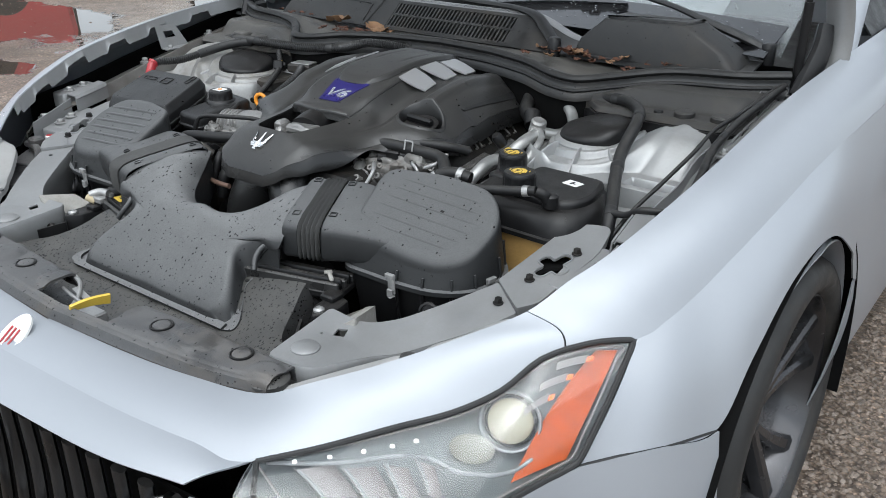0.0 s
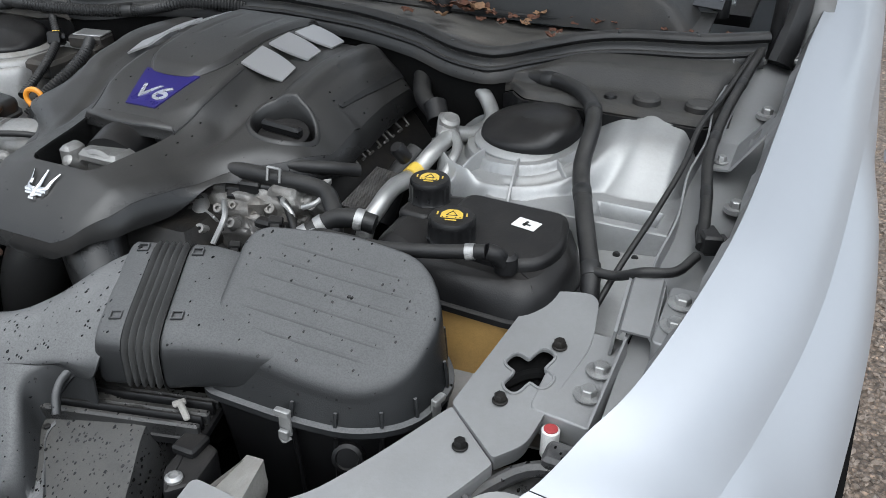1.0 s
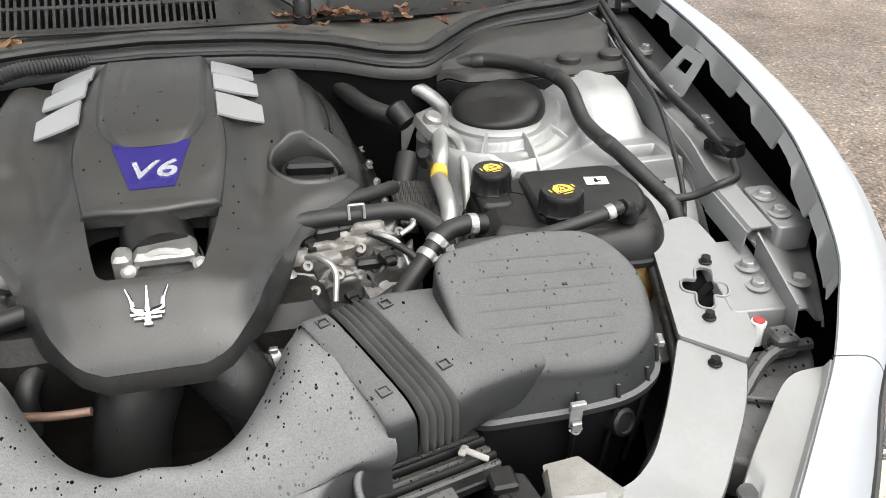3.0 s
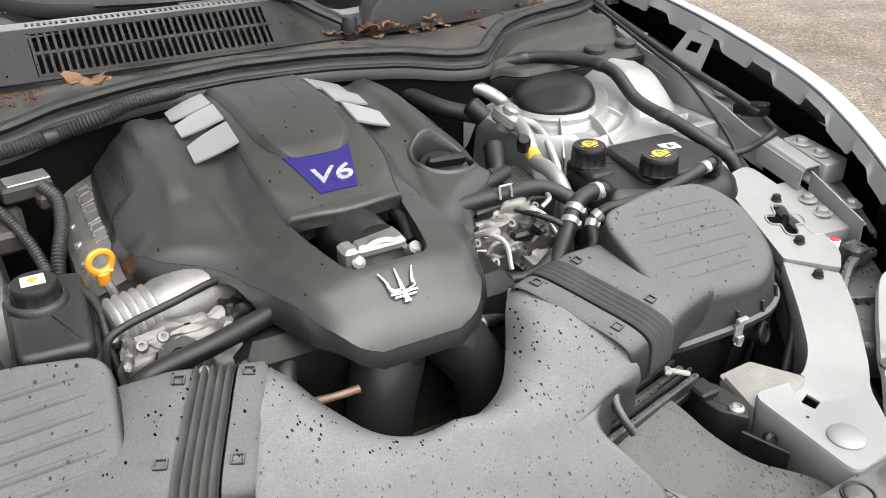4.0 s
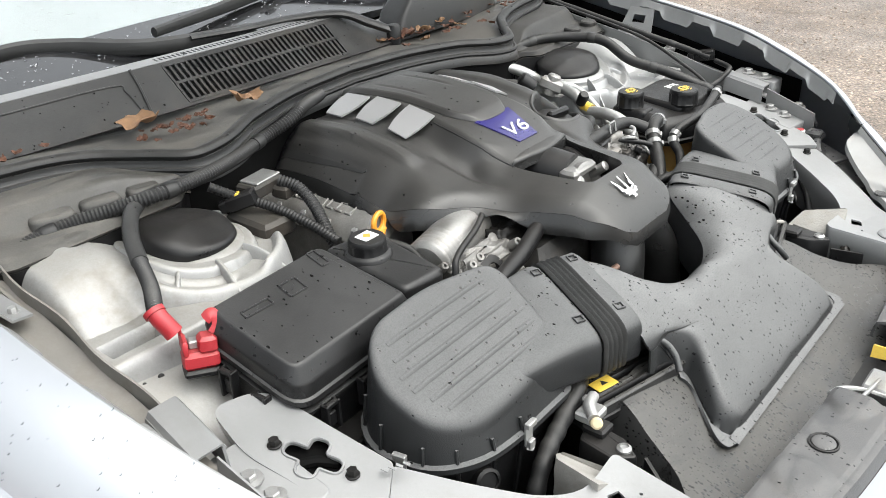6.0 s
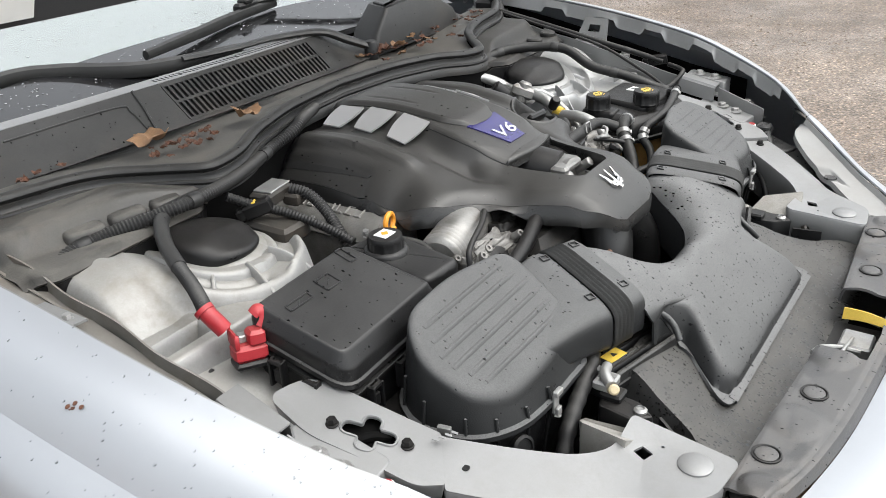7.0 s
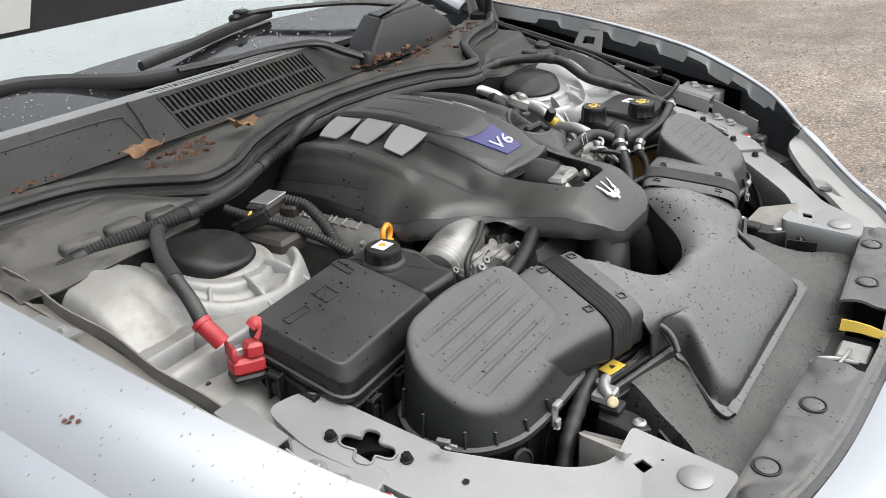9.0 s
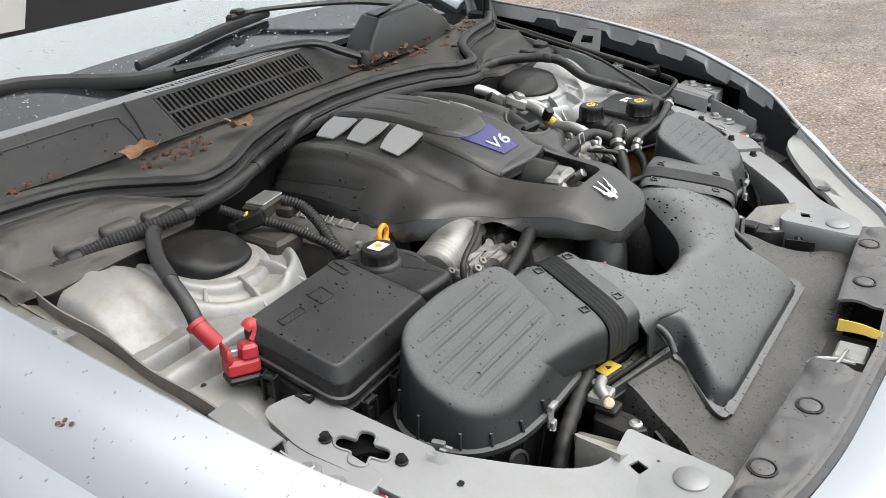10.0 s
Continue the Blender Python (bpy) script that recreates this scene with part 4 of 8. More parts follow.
def strut_tower(s):
    cx, cy = 0.487, 0.350
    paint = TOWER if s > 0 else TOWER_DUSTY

    def zt(x, y):
        r = math.hypot(x - cx, (y - cy) * 0.96)
        deg = math.degrees(math.atan2(y - cy, x - cx))
        z = 0.802 + 0.012 * sstep(0.40, 0.6, x)
        # shelf that carries the mount, its collar, and the raised lip towards the engine
        z += 0.056 * (1 - sstep(0.120, 0.148, r)) + 0.013 * (1 - sstep(0.086, 0.091, r))
        z += 0.015 * sstep(0.113, 0.123, r) * (1 - sstep(0.127, 0.138, r)) * sstep(-172, -160, deg) * (1 - sstep(-112, -100, deg))
        # shallow cast pockets between the ribs
        z -= 0.007 * sstep(0.094, 0.106, r) * (1 - sstep(0.109, 0.122, r)) * sstep(-96, -86, deg) * (1 - sstep(-40, -30, deg))
        # broad hump towards the fender: a flat crown with soft shoulders
        hx = sstep(0.515, 0.645, x) * (1 - sstep(0.680, 0.736, x))
        hy = sstep(0.195, 0.350, y) * (1 - sstep(0.405, 0.492, y))
        z = max(z, z + (0.915 + 0.10 * (y - 0.34) - 0.18 * (x - 0.64) - z) * hx * hy)
        # front bulkhead: a crisp ledge with a long rounded pocket
        ledge = sstep(0.186, 0.196, y) * (1 - sstep(0.708, 0.722, x)) * sstep(0.452, 0.476, x)
        dip = 0.026 * (1 - sstep(0.72, 1.0, max(abs(x - 0.652) / 0.042, abs(y - 0.229) / 0.019)))
        return max(z, 0.800 + 0.050 * ledge + 0.006 * sstep(0.52, 0.56, x) * ledge) - dip * ledge

    def fn(u, v):
        x, y = 0.372 + 0.366 * u, 0.175 + 0.32 * v
        e = sstep(0, 0.03, u) * sstep(0, 0.03, v)
        return V(x * s, y, zt(x, y) * e + 0.70 * (1 - e))
    t = part("strut_tower", sheet(bmesh.new(), fn, 180, 160, 0.003), paint, car, "cast silver strut tower with ribs, dusty")
    # thin cast webs that run out from the collar
    for deg in (-118, -82, -48, 28, 62, 150):
        a = radians(deg)
        bm = bmesh.new()

        def rib(u, v):
            r = 0.084 + 0.066 * u
            x, y = cx + r * math.cos(a), cy + r * math.sin(a)
            base = zt(x, y)
            top = max(base - 0.001, 0.884 - 0.040 * u ** 1.6)
            o = 0.0026 * (2 * v - 1)
            return V((x - o * math.sin(a)) * s, y + o * math.cos(a), base - 0.004 + (top - base + 0.005) * (1 - abs(2 * v - 1) ** 6))
        sheet(bm, rib, 16, 10, 0.001)
        part("tower_rib", bm, paint, t)
    # pressed seam along the bulkhead and a rivet row
    bm = bmesh.new()
    tube(bm, [V(x * s, 0.178, 0.812) for x in (0.50, 0.58, 0.66, 0.705)], 0.003, 8, 3)
    part("bulkhead_seam", bm, paint, t)
    # wheel-house slope ahead of the tower
    bm = bmesh.new()
    sheet(bm, lambda u, v: V((0.42 + 0.29 * u) * s, -0.06 + 0.25 * v, 0.70 + 0.03 * u + 0.10 * sstep(0.25, 1.0, v)), 12, 14, 0.003)
    part("wheel_house", bm, paint, car, "dusty silver wheel-house panel")
    for k in range(2):
        bm = bmesh.new()
        lathe(bm, [(0.0045, 0), (0.0045, 0.002), (0.003, 0.003)], Matrix.Translation(((0.655 + 0.022 * k) * s, 0.1835, 0.825)) @ pose(0, 0, 0, 90, 0, 0), 10)
        part("panel_plug", bm, INK, t)
    # domed black cap, flattened, with a soft crease
    c = thing("strut_cap", "black moulded plastic cap over the strut mount", "cap", "strut caps")
    bm = bmesh.new()
    loops = []
    for d, h in ((0.068, 0), (0.0695, 0.006), (0.068, 0.016), (0.063, 0.0235), (0.052, 0.028), (0.034, 0.0305), (0.014, 0.0315)):
        lp = []
        for i in range(40):
            a = 2 * math.pi * i / 40
            x, y = d * math.cos(a), d * math.sin(a) * 0.97
            lp.append(V(x, y, h + (h / 0.0315) * (0.010 * (x * s) / 0.066 + 0.006 * y / 0.066 - 0.008 * sstep(0.0, 0.02, -y - 0.3 * x * s - 0.022))))
        loops.append(lp)
    rings(bm, loops)
    k = bmesh.new()
    add(k, bm, Matrix.Translation((cx * s, cy, 0.882)))
    part("cap_dome", k, BLACK, c, "", 60)
    bm = bmesh.new()
    lathe(bm, [(0.076, -0.012), (0.078, -0.002), (0.072, 0.003), (0.066, 0.004)], Matrix.Translation((cx * s, cy, 0.879)), 40)
    part("cap_rim", bm, paint, c, "silver mount ring")


for side in (1, -1):
    strut_tower(side)


def support_arm(s):
    arm = thing("headlight_support", "silver pressed-steel headlight support arm with a cross-shaped opening", "bracket", "headlight supports")

    def zp(x, y):
        return 0.8095 + 0.27 * (y - 0.0) + 0.05 * (abs(x) - 0.64)

    def mx(pts):
        return [(p[0] * s, p[1]) for p in pts]
    rear = fillet([(.598, .070), (.664, .080), (.676, .010), (.662, -.052), (.652, -.118), (.628, -.140), (.566, -.094), (.576, -.045)], [.035, .02, .02, .02, .012, .004, .004, .02], 5)
    d1, d2 = Vector((0.39, 0.92)), Vector((0.92, -0.39))
    c = Vector((0.626, -0.037))
    a, b, w = 0.031, 0.027, 0.0095
    raw = [(a, w), (w, w), (w, b), (-w, b), (-w, w), (-a, w), (-a, -w), (-w, -w), (-w, -b), (w, -b), (w, -w), (a, -w)]
    cross = fillet([c + d1 * p + d2 * q for p, q in raw], [.009, .004, .009, .009, .004, .009, .009, .004, .009, .009, .004, .009], 4)
    part("rear_plate", pierced(bmesh.new(), mx(rear), [mx(cross)], zp), RAIL, arm, "", 30)
    bm = bmesh.new()
    rim = inset(cross, -0.0012)
    pts = [V(p[0] * s, p[1], zp(p[0], p[1]) + 0.0006) for p in rim]
    tube(bm, pts + [pts[0]], 0.0018, 6, 1)
    part("hole_rim", bm, RAIL, arm, "rolled rim of the opening")
    bm = bmesh.new()
    lo = inset(rear, 0.004)
    rings(bm, [[V(p[0] * s, p[1], zp(p[0], p[1]) - 0.003) for p in rear], [V(p[0] * s, p[1], zp(p[0], p[1]) - 0.022) for p in lo]], False, False)
    part("plate_skirt", bm, RAIL, arm)
    # added near-black plate gives the opening its shade; the wiring runs over it
    bm = bmesh.new()
    box(bm, 0, 0, 0, 0.070, 0.085, 0.002, 0.0008, Matrix.Translation((0.624 * s, -0.036, 0.784)) @ pose(0, 0, 0, 14, 0, 0))
    tube(bm, [V(0.605 * s, -0.05, 0.784), V(0.625 * s, -0.035, 0.792), V(0.65 * s, -0.02, 0.790)], 0.006, 7, 6)
    tube(bm, [V(0.612 * s, -0.07, 0.770), V(0.628 * s, -0.035, 0.779), V(0.636 * s, -0.005, 0.785)], 0.005, 7, 6)
    tube(bm, [V(0.640 * s, -0.05, 0.77), V(0.630 * s, -0.03, 0.786), V(0.615 * s, -0.02, 0.775)], 0.003, 7, 6)
    part("wire_and_shade_plate", bm, VOID, arm, "dark wiring over a near-black plate that stands for the opening's shade")
    # forward arm: a narrow neck that ends in a wide box
    front = fillet([(.566, -.094), (.628, -.140), (.600, -.190), (.530, -.275), (.500, -.300), (.448, -.380), (.372, -.388), (.362, -.248), (.436, -.254), (.478, -.226), (.520, -.168)], [.004, .004, .03, .02, .02, .02, .015, .012, .03, .03, .03], 4)

    def zf(x, y):
        return 0.7690 + 0.270 * (max(y, -0.285) + 0.118) + 0.02 * (min(y, -0.285) + 0.285)
    h = Vector((0.418, -0.284))
    e1, e2 = Vector((0.94, 0.34)), Vector((-0.34, 0.94))
    sq = fillet([h + e1 * p * 0.0085 + e2 * q * 0.0085 for p, q in ((1, 1), (-1, 1), (-1, -1), (1, -1))], 0.0015, 2)
    dot = [(0.395 + 0.0022 * math.cos(k), -0.300 + 0.0022 * math.sin(k)) for k in [2 * math.pi * i / 8 for i in range(8)]]
    part("front_plate", pierced(bmesh.new(), mx(front), [mx(sq), mx(dot)], zf), RAIL, arm, "", 30)
    bm = bmesh.new()
    rings(bm, [[V(p[0] * s, p[1], zf(p[0], p[1]) - q) for p in inset(front, g)] for g, q in ((0.0, 0.001), (-0.0015, 0.004), (0.0, 0.030), (0.004, 0.085))], False, False)
    part("side_web", bm, RAIL, arm)
    # near-black plate below the square hole, in place of its shadow
    bm = bmesh.new()
    box(bm, 0, 0, 0, 0.03, 0.03, 0.002, 0.0008, Matrix.Translation((0.418 * s, -0.284, 0.702)))
    part("hole_shadow", bm, VOID, arm)
    bm = bmesh.new()
    p = V(0.406 * s, -0.344, zf(0.406, -0.344))
    lathe(bm, [(0.021, -0.002), (0.021, 0.002), (0.018, 0.0045), (0.004, 0.005)], Matrix.Translation(p), 24)
    part("buffer_pad", bm, RAIL, arm, "round raised pad")
    for x, y in ((.645, 0), (.611, -.079)):
        bm = bmesh.new()
        hexbolt(bm, x * s, y, zp(x, y), 0.0062, 1.3)
        part("bolt", bm, BLOCK, arm, "dark hex bolt")
    bm = bmesh.new()
    if s > 0:
        hexbolt(bm, .592 * s, -.133, zf(.592, -.133), 0.0062, 1.3)
        part("bolt", bm, BLOCK, arm, "dark hex bolt")
    else:
        # black disc on the uncut plate: a small hole's shade put in as colour
        lathe(bm, [(0.0048, 0.0), (0.0048, 0.0006), (0.001, 0.0004)], Matrix.Translation((.586 * s, -.140, zf(.586, -.140) + 0.0004)), 14)
        part("hole_disc", bm, INK, arm, "small black disc in place of a locating hole's shade")
    return arm


for side in (1, -1):
    support_arm(side)


def apron_bracket(s):
    a = thing("fender_bracket", "silver folded fender bracket with large zinc bolts", "bracket", "fender brackets")
    bm = bmesh.new()
    # raised channel
    sheet(bm, lambda u, v: V((0.700 + 0.036 * u - 0.006 * v) * s, 0.005 + 0.082 * v, 0.846 + 0.018 * v - 0.006 * (abs(2 * u - 1) > 0.8)), 10, 8, 0.003)
    sheet(bm, lambda u, v: V((0.736 - 0.006 * v + 0.003 * u) * s, 0.005 + 0.082 * v, 0.842 + 0.018 * v - 0.024 * u), 4, 8, 0.003)
    sheet(bm, lambda u, v: V((0.700 - 0.006 * v - 0.003 * u) * s, 0.005 + 0.082 * v, 0.842 + 0.018 * v - 0.030 * u), 4, 8, 0.003)
    part("channel", bm, RAIL, a)
    bm = bmesh.new()
    prism(bm, fillet([(0.735 * s, -0.005), (0.785 * s, -0.005), (0.775 * s, 0.085), (0.735 * s, 0.085)], 0.008), 0.815, 0.848, 0.002, lambda x, y: 0.14 * y)
    prism(bm, fillet([(0.640 * s, -0.080), (0.712 * s, -0.086), (0.712 * s, 0.030), (0.645 * s, 0.030)], 0.010), 0.778, 0.8055, 0.002, lambda x, y: 0.25 * (y + .016))
    part("foot", bm, RAIL, a)
    # long upright blade
    bm = bmesh.new()
    sheet(bm, lambda u, v: V((0.712 + 0.004 * v - 0.006 * u) * s, 0.0 - 0.105 * u, 0.842 - 0.035 * u - 0.05 * v), 12, 5, 0.0025)
    part("blade", bm, RAIL, a)
    for x, y, z in ((.752, .060, .8565), (.752, .024, .8515), (.693, -.016, .806), (.690, -.047, .798), (.735, -.060, .806)):
        bm = bmesh.new()
        hexbolt(bm, x * s, y, z, 0.0085, 1.75)
        part("bolt", bm, STEEL, a, "zinc hex bolt with washer")
    bm = bmesh.new()
    lathe(bm, [(0.009, -0.03), (0.009, 0), (0.0075, 0.001)], Matrix.Translation((0.668 * s, -0.092, 0.781)), 16)
    p = part("adjuster", bm, WHITE, a, "white headlight adjuster")
    bm = bmesh.new()
    lathe(bm, [(0.007, 0), (0.007, 0.0016), (0.006, 0.0022)], Matrix.Translation((0.668 * s, -0.092, 0.7815)), 16)
    part("adjuster_cap", bm, RED, a, "red adjuster cap")
    bm = bmesh.new()
    prism(bm, fillet([(0.590 * s, -0.150), (0.655 * s, -0.100), (0.735 * s, -0.110), (0.690 * s, -0.200), (0.600 * s, -0.262), (0.545 * s, -0.225)], 0.012, 3), 0.690, 0.738, 0.005, lambda x, y: 0.16 * (y + 0.16))
    tube(bm, [V(0.60 * s, -0.165, 0.742), V(0.66 * s, -0.190, 0.742)], 0.004, 8, 2)
    box(bm, 0.685 * s, -0.115, 0.765, 0.03, 0.03, 0.03, 0.004)
    tube(bm, [V(0.60 * s, -0.17, 0.72), V(0.66 * s, -0.13, 0.76), V(0.72 * s, -0.12, 0.76)], 0.008, 8, 6)
    part("lamp_back", bm, TRAY, a, "black back of the headlight unit")


for side in (1, -1):
    apron_bracket(side)


# ---- front slam panel, shroud and duct ----
def slam_panel():
    t = thing("slam_panel_cover", "dusty grey plastic radiator panel cover with round clips", "panel")

    def fn(u, v):
        x = -0.425 + 0.85 * u
        a = abs(x)
        front = lerp_table([(0, -.496), (.2, -.483), (.32, -.466), (.425, -.437)], a)[0]
        rear = lerp_table([(0, -.408), (.19, -.396), (.30, -.390), (.425, -.384)], a)[0]
        y = rear + (front - rear) * v
        z = 0.718 + 0.002 * math.sin(9 * x) - 0.003 * sstep(0.80, 0.84, v) - 0.013 * sstep(0.92, 1.0, v) - 0.022 * (1 - sstep(0.0, 0.04, v))
        for cx, cy, r in ((.262, -.424, .040), (.09, -.43, .035), (.405, -.418, .026)):
            z += 0.006 * (1 - sstep(r * 0.55, r, math.hypot(a - cx, y - cy)))
        return V(x, y, z)

    def notch(u, v):
        x = -0.425 + 0.85 * u
        return -0.075 < x < 0.112 and v < 0.78
    part("panel", sheet(bmesh.new(), fn, 120, 40, 0.004, notch), TRAY, t)
    bm = bmesh.new()

    def gutter(u, v):
        p = fn(u, 1.0)
        return V(p.x, p.y + 0.006 - 0.022 * v, p.z - 0.004 - 0.010 * math.sin(math.pi * v))
    sheet(bm, gutter, 80, 6, 0.003)
    part("drain_gutter", bm, MUD, t, "wet brown mud in the gutter ahead of the panel")
    for x, y in ((.190, -.428), (-.190, -.428), (.345, -.409), (-.345, -.409)):
        bm = bmesh.new()
        z = fn((x + .425) / .85, 0.40).z
        # raised black ring: the shade of the clip's recess put in as colour
        lathe(bm, [(0.0180, -0.002), (0.0178, 0.0010), (0.0160, 0.0014), (0.0142, -0.0004)], Matrix.Translation((x, y, z + 0.0052)), 24, caps=False)
        part("clip_recess_shade", bm, BLACK, t, "black ring that stands for the shade of the clip's recess")
        bm = bmesh.new()
        lathe(bm, [(0.0138, -0.002), (0.0138, 0.0018), (0.0120, 0.0030), (0.004, 0.0032)], Matrix.Translation((x, y, z + 0.0040)), 24)
        part("push_clip", bm, TRAY, t, "round grey push clip")
    for s in (1, -1):
        bm = bmesh.new()
        lathe(bm, [(0.030, -0.012), (0.030, 0.001), (0.026, 0.005), (0.018, 0.006), (0.004, 0.0062)], Matrix.Translation((0.405 * s, -0.415, 0.708)), 28)
        part("end_cap", bm, SHROUD, t, "round dark end cap")
    bm = bmesh.new()
    box(bm, 0.018, -0.445, 0.655, 0.20, 0.12, 0.01, 0.002)
    sheet(bm, lambda u, v: V(-0.075 + 0.187 * u, -0.478 + 0.004 * v, 0.706 - 0.05 * v), 4, 2, 0.003)
    part("latch_well", bm, BLACK, t, "dark latch recess")
    # bonnet latch
    la = thing("bonnet_latch", "steel bonnet latch with a yellow release lever", "latch")
    bm = bmesh.new()
    box(bm, 0.012, -0.445, 0.685, 0.05, 0.045, 0.025, 0.003)
    tube(bm, [V(-0.085, -0.402, 0.716), V(-0.06, -0.408, 0.712), V(-0.035, -0.428, 0.704), V(-0.02, -0.455, 0.695)], 0.0038, 8, 6)
    tube(bm, [V(-0.075, -0.43, 0.708), V(-0.045, -0.436, 0.708), V(0.0, -0.44, 0.704)], 0.003, 8, 6)
    sheet(bm, lambda u, v: V(-0.06 + 0.035 * u, -0.412 - 0.012 * v, 0.706 - 0.012 * u), 3, 3, 0.003)
    part("latch_body", bm, STEEL, la)
    bm = bmesh.new()
    sheet(bm, lambda u, v: V(0.046 - 0.012 * u - 0.005 * v, -0.418 - 0.062 * u, 0.727 + 0.003 * math.sin(3.1 * u) - 0.017 * v * (1 - 0.35 * u)), 12, 4, 0.005)
    part("release_lever", bm, YELLOW, la, "bright yellow release lever")


slam_panel()


def shroud():
    t = thing("radiator_shroud", "grey dusty plastic radiator shroud spotted by rain", "shroud")

    def fn(u, v):
        y = -0.190 - 0.225 * v
        half = lerp_table([(-0.42, 0.400), (-0.365, 0.392), (-0.307, 0.335), (-0.252, 0.306), (-0.20, 0.285), (-0.18, 0.28)], y)[0]
        x = (2 * u - 1) * half
        e = abs(2 * u - 1)
        z = lerp_table([(-0.42, 0.652), (-0.38, 0.660), (-0.32, 0.676), (-0.26, 0.706), (-0.22, 0.726), (-0.19, 0.734)], y)[0] - 0.05 * sstep(0.94, 1.0, e)
        return V(x, y, z + 0.018 * sstep(0.20, 0.32, abs(x)) * sstep(-0.24, -0.34, y))
    part("shroud_top", sheet(bmesh.new(), fn, 60, 30, 0.004), SHROUD, t)
    for s in (1, -1):
        # radiator top rail: long ribs with a raised edge
        for k, (y, h, w) in enumerate(((-.158, .752, .012), (-.172, .757, .007), (-.184, .754, .010), (-.197, .759, .006), (-.206, .756, .008))):
            bm = bmesh.new()
            tilt = pose(0, 0, 0, 0, 0, 14 * s)
            box(bm, 0, 0, 0, 0.185, w, 0.018, 0.0025, Matrix.Translation((0.232 * s - (y + 0.18) * 0.2 * s, y - 0.008, h - 0.025)) @ tilt)
            part("rail_rib", bm, BLACK if k % 2 else SHROUD, t, "black ribbed radiator top rail")
        bm = bmesh.new()
        box(bm, 0, 0, 0, 0.19, 0.06, 0.014, 0.003, Matrix.Translation((0.232 * s, -0.19, 0.718)) @ tilt)
        part("radiator_rail", bm, BLACK, t, "black radiator tank")
        br = bmesh.new()
        prism(br, fillet([(.312 * s, -.185), (.352 * s, -.195), (.360 * s, -.245), (.340 * s, -.268), (.318 * s, -.240)], .006, 3), 0.67, 0.720, 0.004)
        box(br, 0.325 * s, -0.205, 0.724, 0.028, 0.03, 0.012, 0.003)
        sheet(br, lambda u, v: V((0.325 + 0.03 * u) * s, -0.272 - 0.045 * u, 0.712 - 0.05 * v - 0.01 * u), 6, 3, 0.004)
        part("side_bracket", br, BLACK, t, "black radiator side bracket")
        for x, y, z, rx in ((0.338, -0.248, 0.720, 0), (0.352, -0.290, 0.700, 60)):
            bm = bmesh.new()
            lathe(bm, [(0.009, -0.004), (0.009, 0.003), (0.0055, 0.006), (0.005, 0.003), (0.001, 0.003)], Matrix.Translation((x * s, y, z)) @ pose(0, 0, 0, rx, 0, 0), 18)
            part("bolt", bm, STEEL if rx == 0 else BLOCK, t)
        # torn foam wedge between the arm and the filter housing
        f = thing("foam_block", "torn grey foam air seal beside the radiator", "foam")
        bm = bmesh.new()
        out = fillet([(.368 * s, -.250), (.378 * s, -.183), (.408 * s, -.196), (.428 * s, -.262), (.400 * s, -.268)], 0.003, 3)
        lv = []
        for q in range(9):
            z = 0.628 + 0.012 * q
            g = 0.0 + 0.004 * (q < 8) * noise.noise(V(q * 3.1, 2 * s, 0))
            lv.append([V(p[0] + 0.0045 * noise.noise(V(p[0] * 90, p[1] * 90, z * 130)), p[1] + 0.0045 * noise.noise(V(p[1] * 90, z * 130, p[0] * 90)), z + 0.002 * noise.noise(V(p[0] * 150, p[1] * 150, 0)) + (0.02 * (abs(p[0]) - 0.40) / 0.03 if q == 8 else 0)) for p in inset(out, g)])
        rings(bm, lv)
        part("foam_body", bm, FOAM, f, "", 25)
        # dark taped loom that dives beside the filter housing
        if s > 0:
            continue
        hz = spline([V(.275 * s, -.148, .752), V(.305 * s, -.163, .748), V(.355 * s, -.170, .730), V(.400 * s, -.176, .705), V(.44 * s, -.185, .65)], 10)
        bm = bmesh.new()
        tube(bm, hz, lambda q: 0.0115 + 0.0008 * math.sin(60 * q), 12, 1)
        tagged(part("taped_loom", bm, RUBBER), "thick black cloth-taped loom beside the filter housing", "cable", "taped looms")
    # pale clip on the left rail
    bm = bmesh.new()
    box(bm, 0, 0, 0, 0.028, 0.007, 0.006, 0.002, Matrix.Translation((0.303, -0.185, 0.745)) @ pose(0, 0, 0, 0, 8, -35))
    box(bm, 0, 0, 0, 0.008, 0.014, 0.005, 0.0015, Matrix.Translation((0.292, -0.178, 0.746)) @ pose(0, 0, 0, 0, 0, -35))
    part("rail_clip", bm, FOAM, t, "pale plastic rail clip")
    # warning tag on the right rail
    m = Matrix.Translation((-0.270, -0.180, 0.7455)) @ pose(0, 0, 0, 0, 0, -14)
    bm = bmesh.new()
    box(bm, 0, 0, 0, 0.034, 0.021, 0.0012, 0.0004, m)
    tag = tagged(part("warning_tag", bm, YELLOW), "small yellow warning label with a black triangle", "label")
    bm = bmesh.new()
    rings(bm, [[m @ V(0.006 * math.cos(a), 0.006 * math.sin(a), 0.0007 + z) for a in (radians(90), radians(210), radians(330))] for z in (0, 0.0004)])
    part("triangle_mark", bm, INK, tag)
    # metal-cased connector with a cream plug
    c = thing("connector", "grey metal connector with a cream plug beside the radiator", "connector")
    bm = bmesh.new()
    tube(bm, [V(-0.305, -0.186, 0.750), V(-0.325, -0.192, 0.751), V(-0.338, -0.206, 0.746)], 0.0075, 10, 6)
    box(bm, -0.322, -0.193, 0.738, 0.034, 0.028, 0.014, 0.003)
    box(bm, -0.309, -0.178, 0.743, 0.012, 0.010, 0.010, 0.002)
    part("housing", bm, STEEL, c)
    bm = bmesh.new()
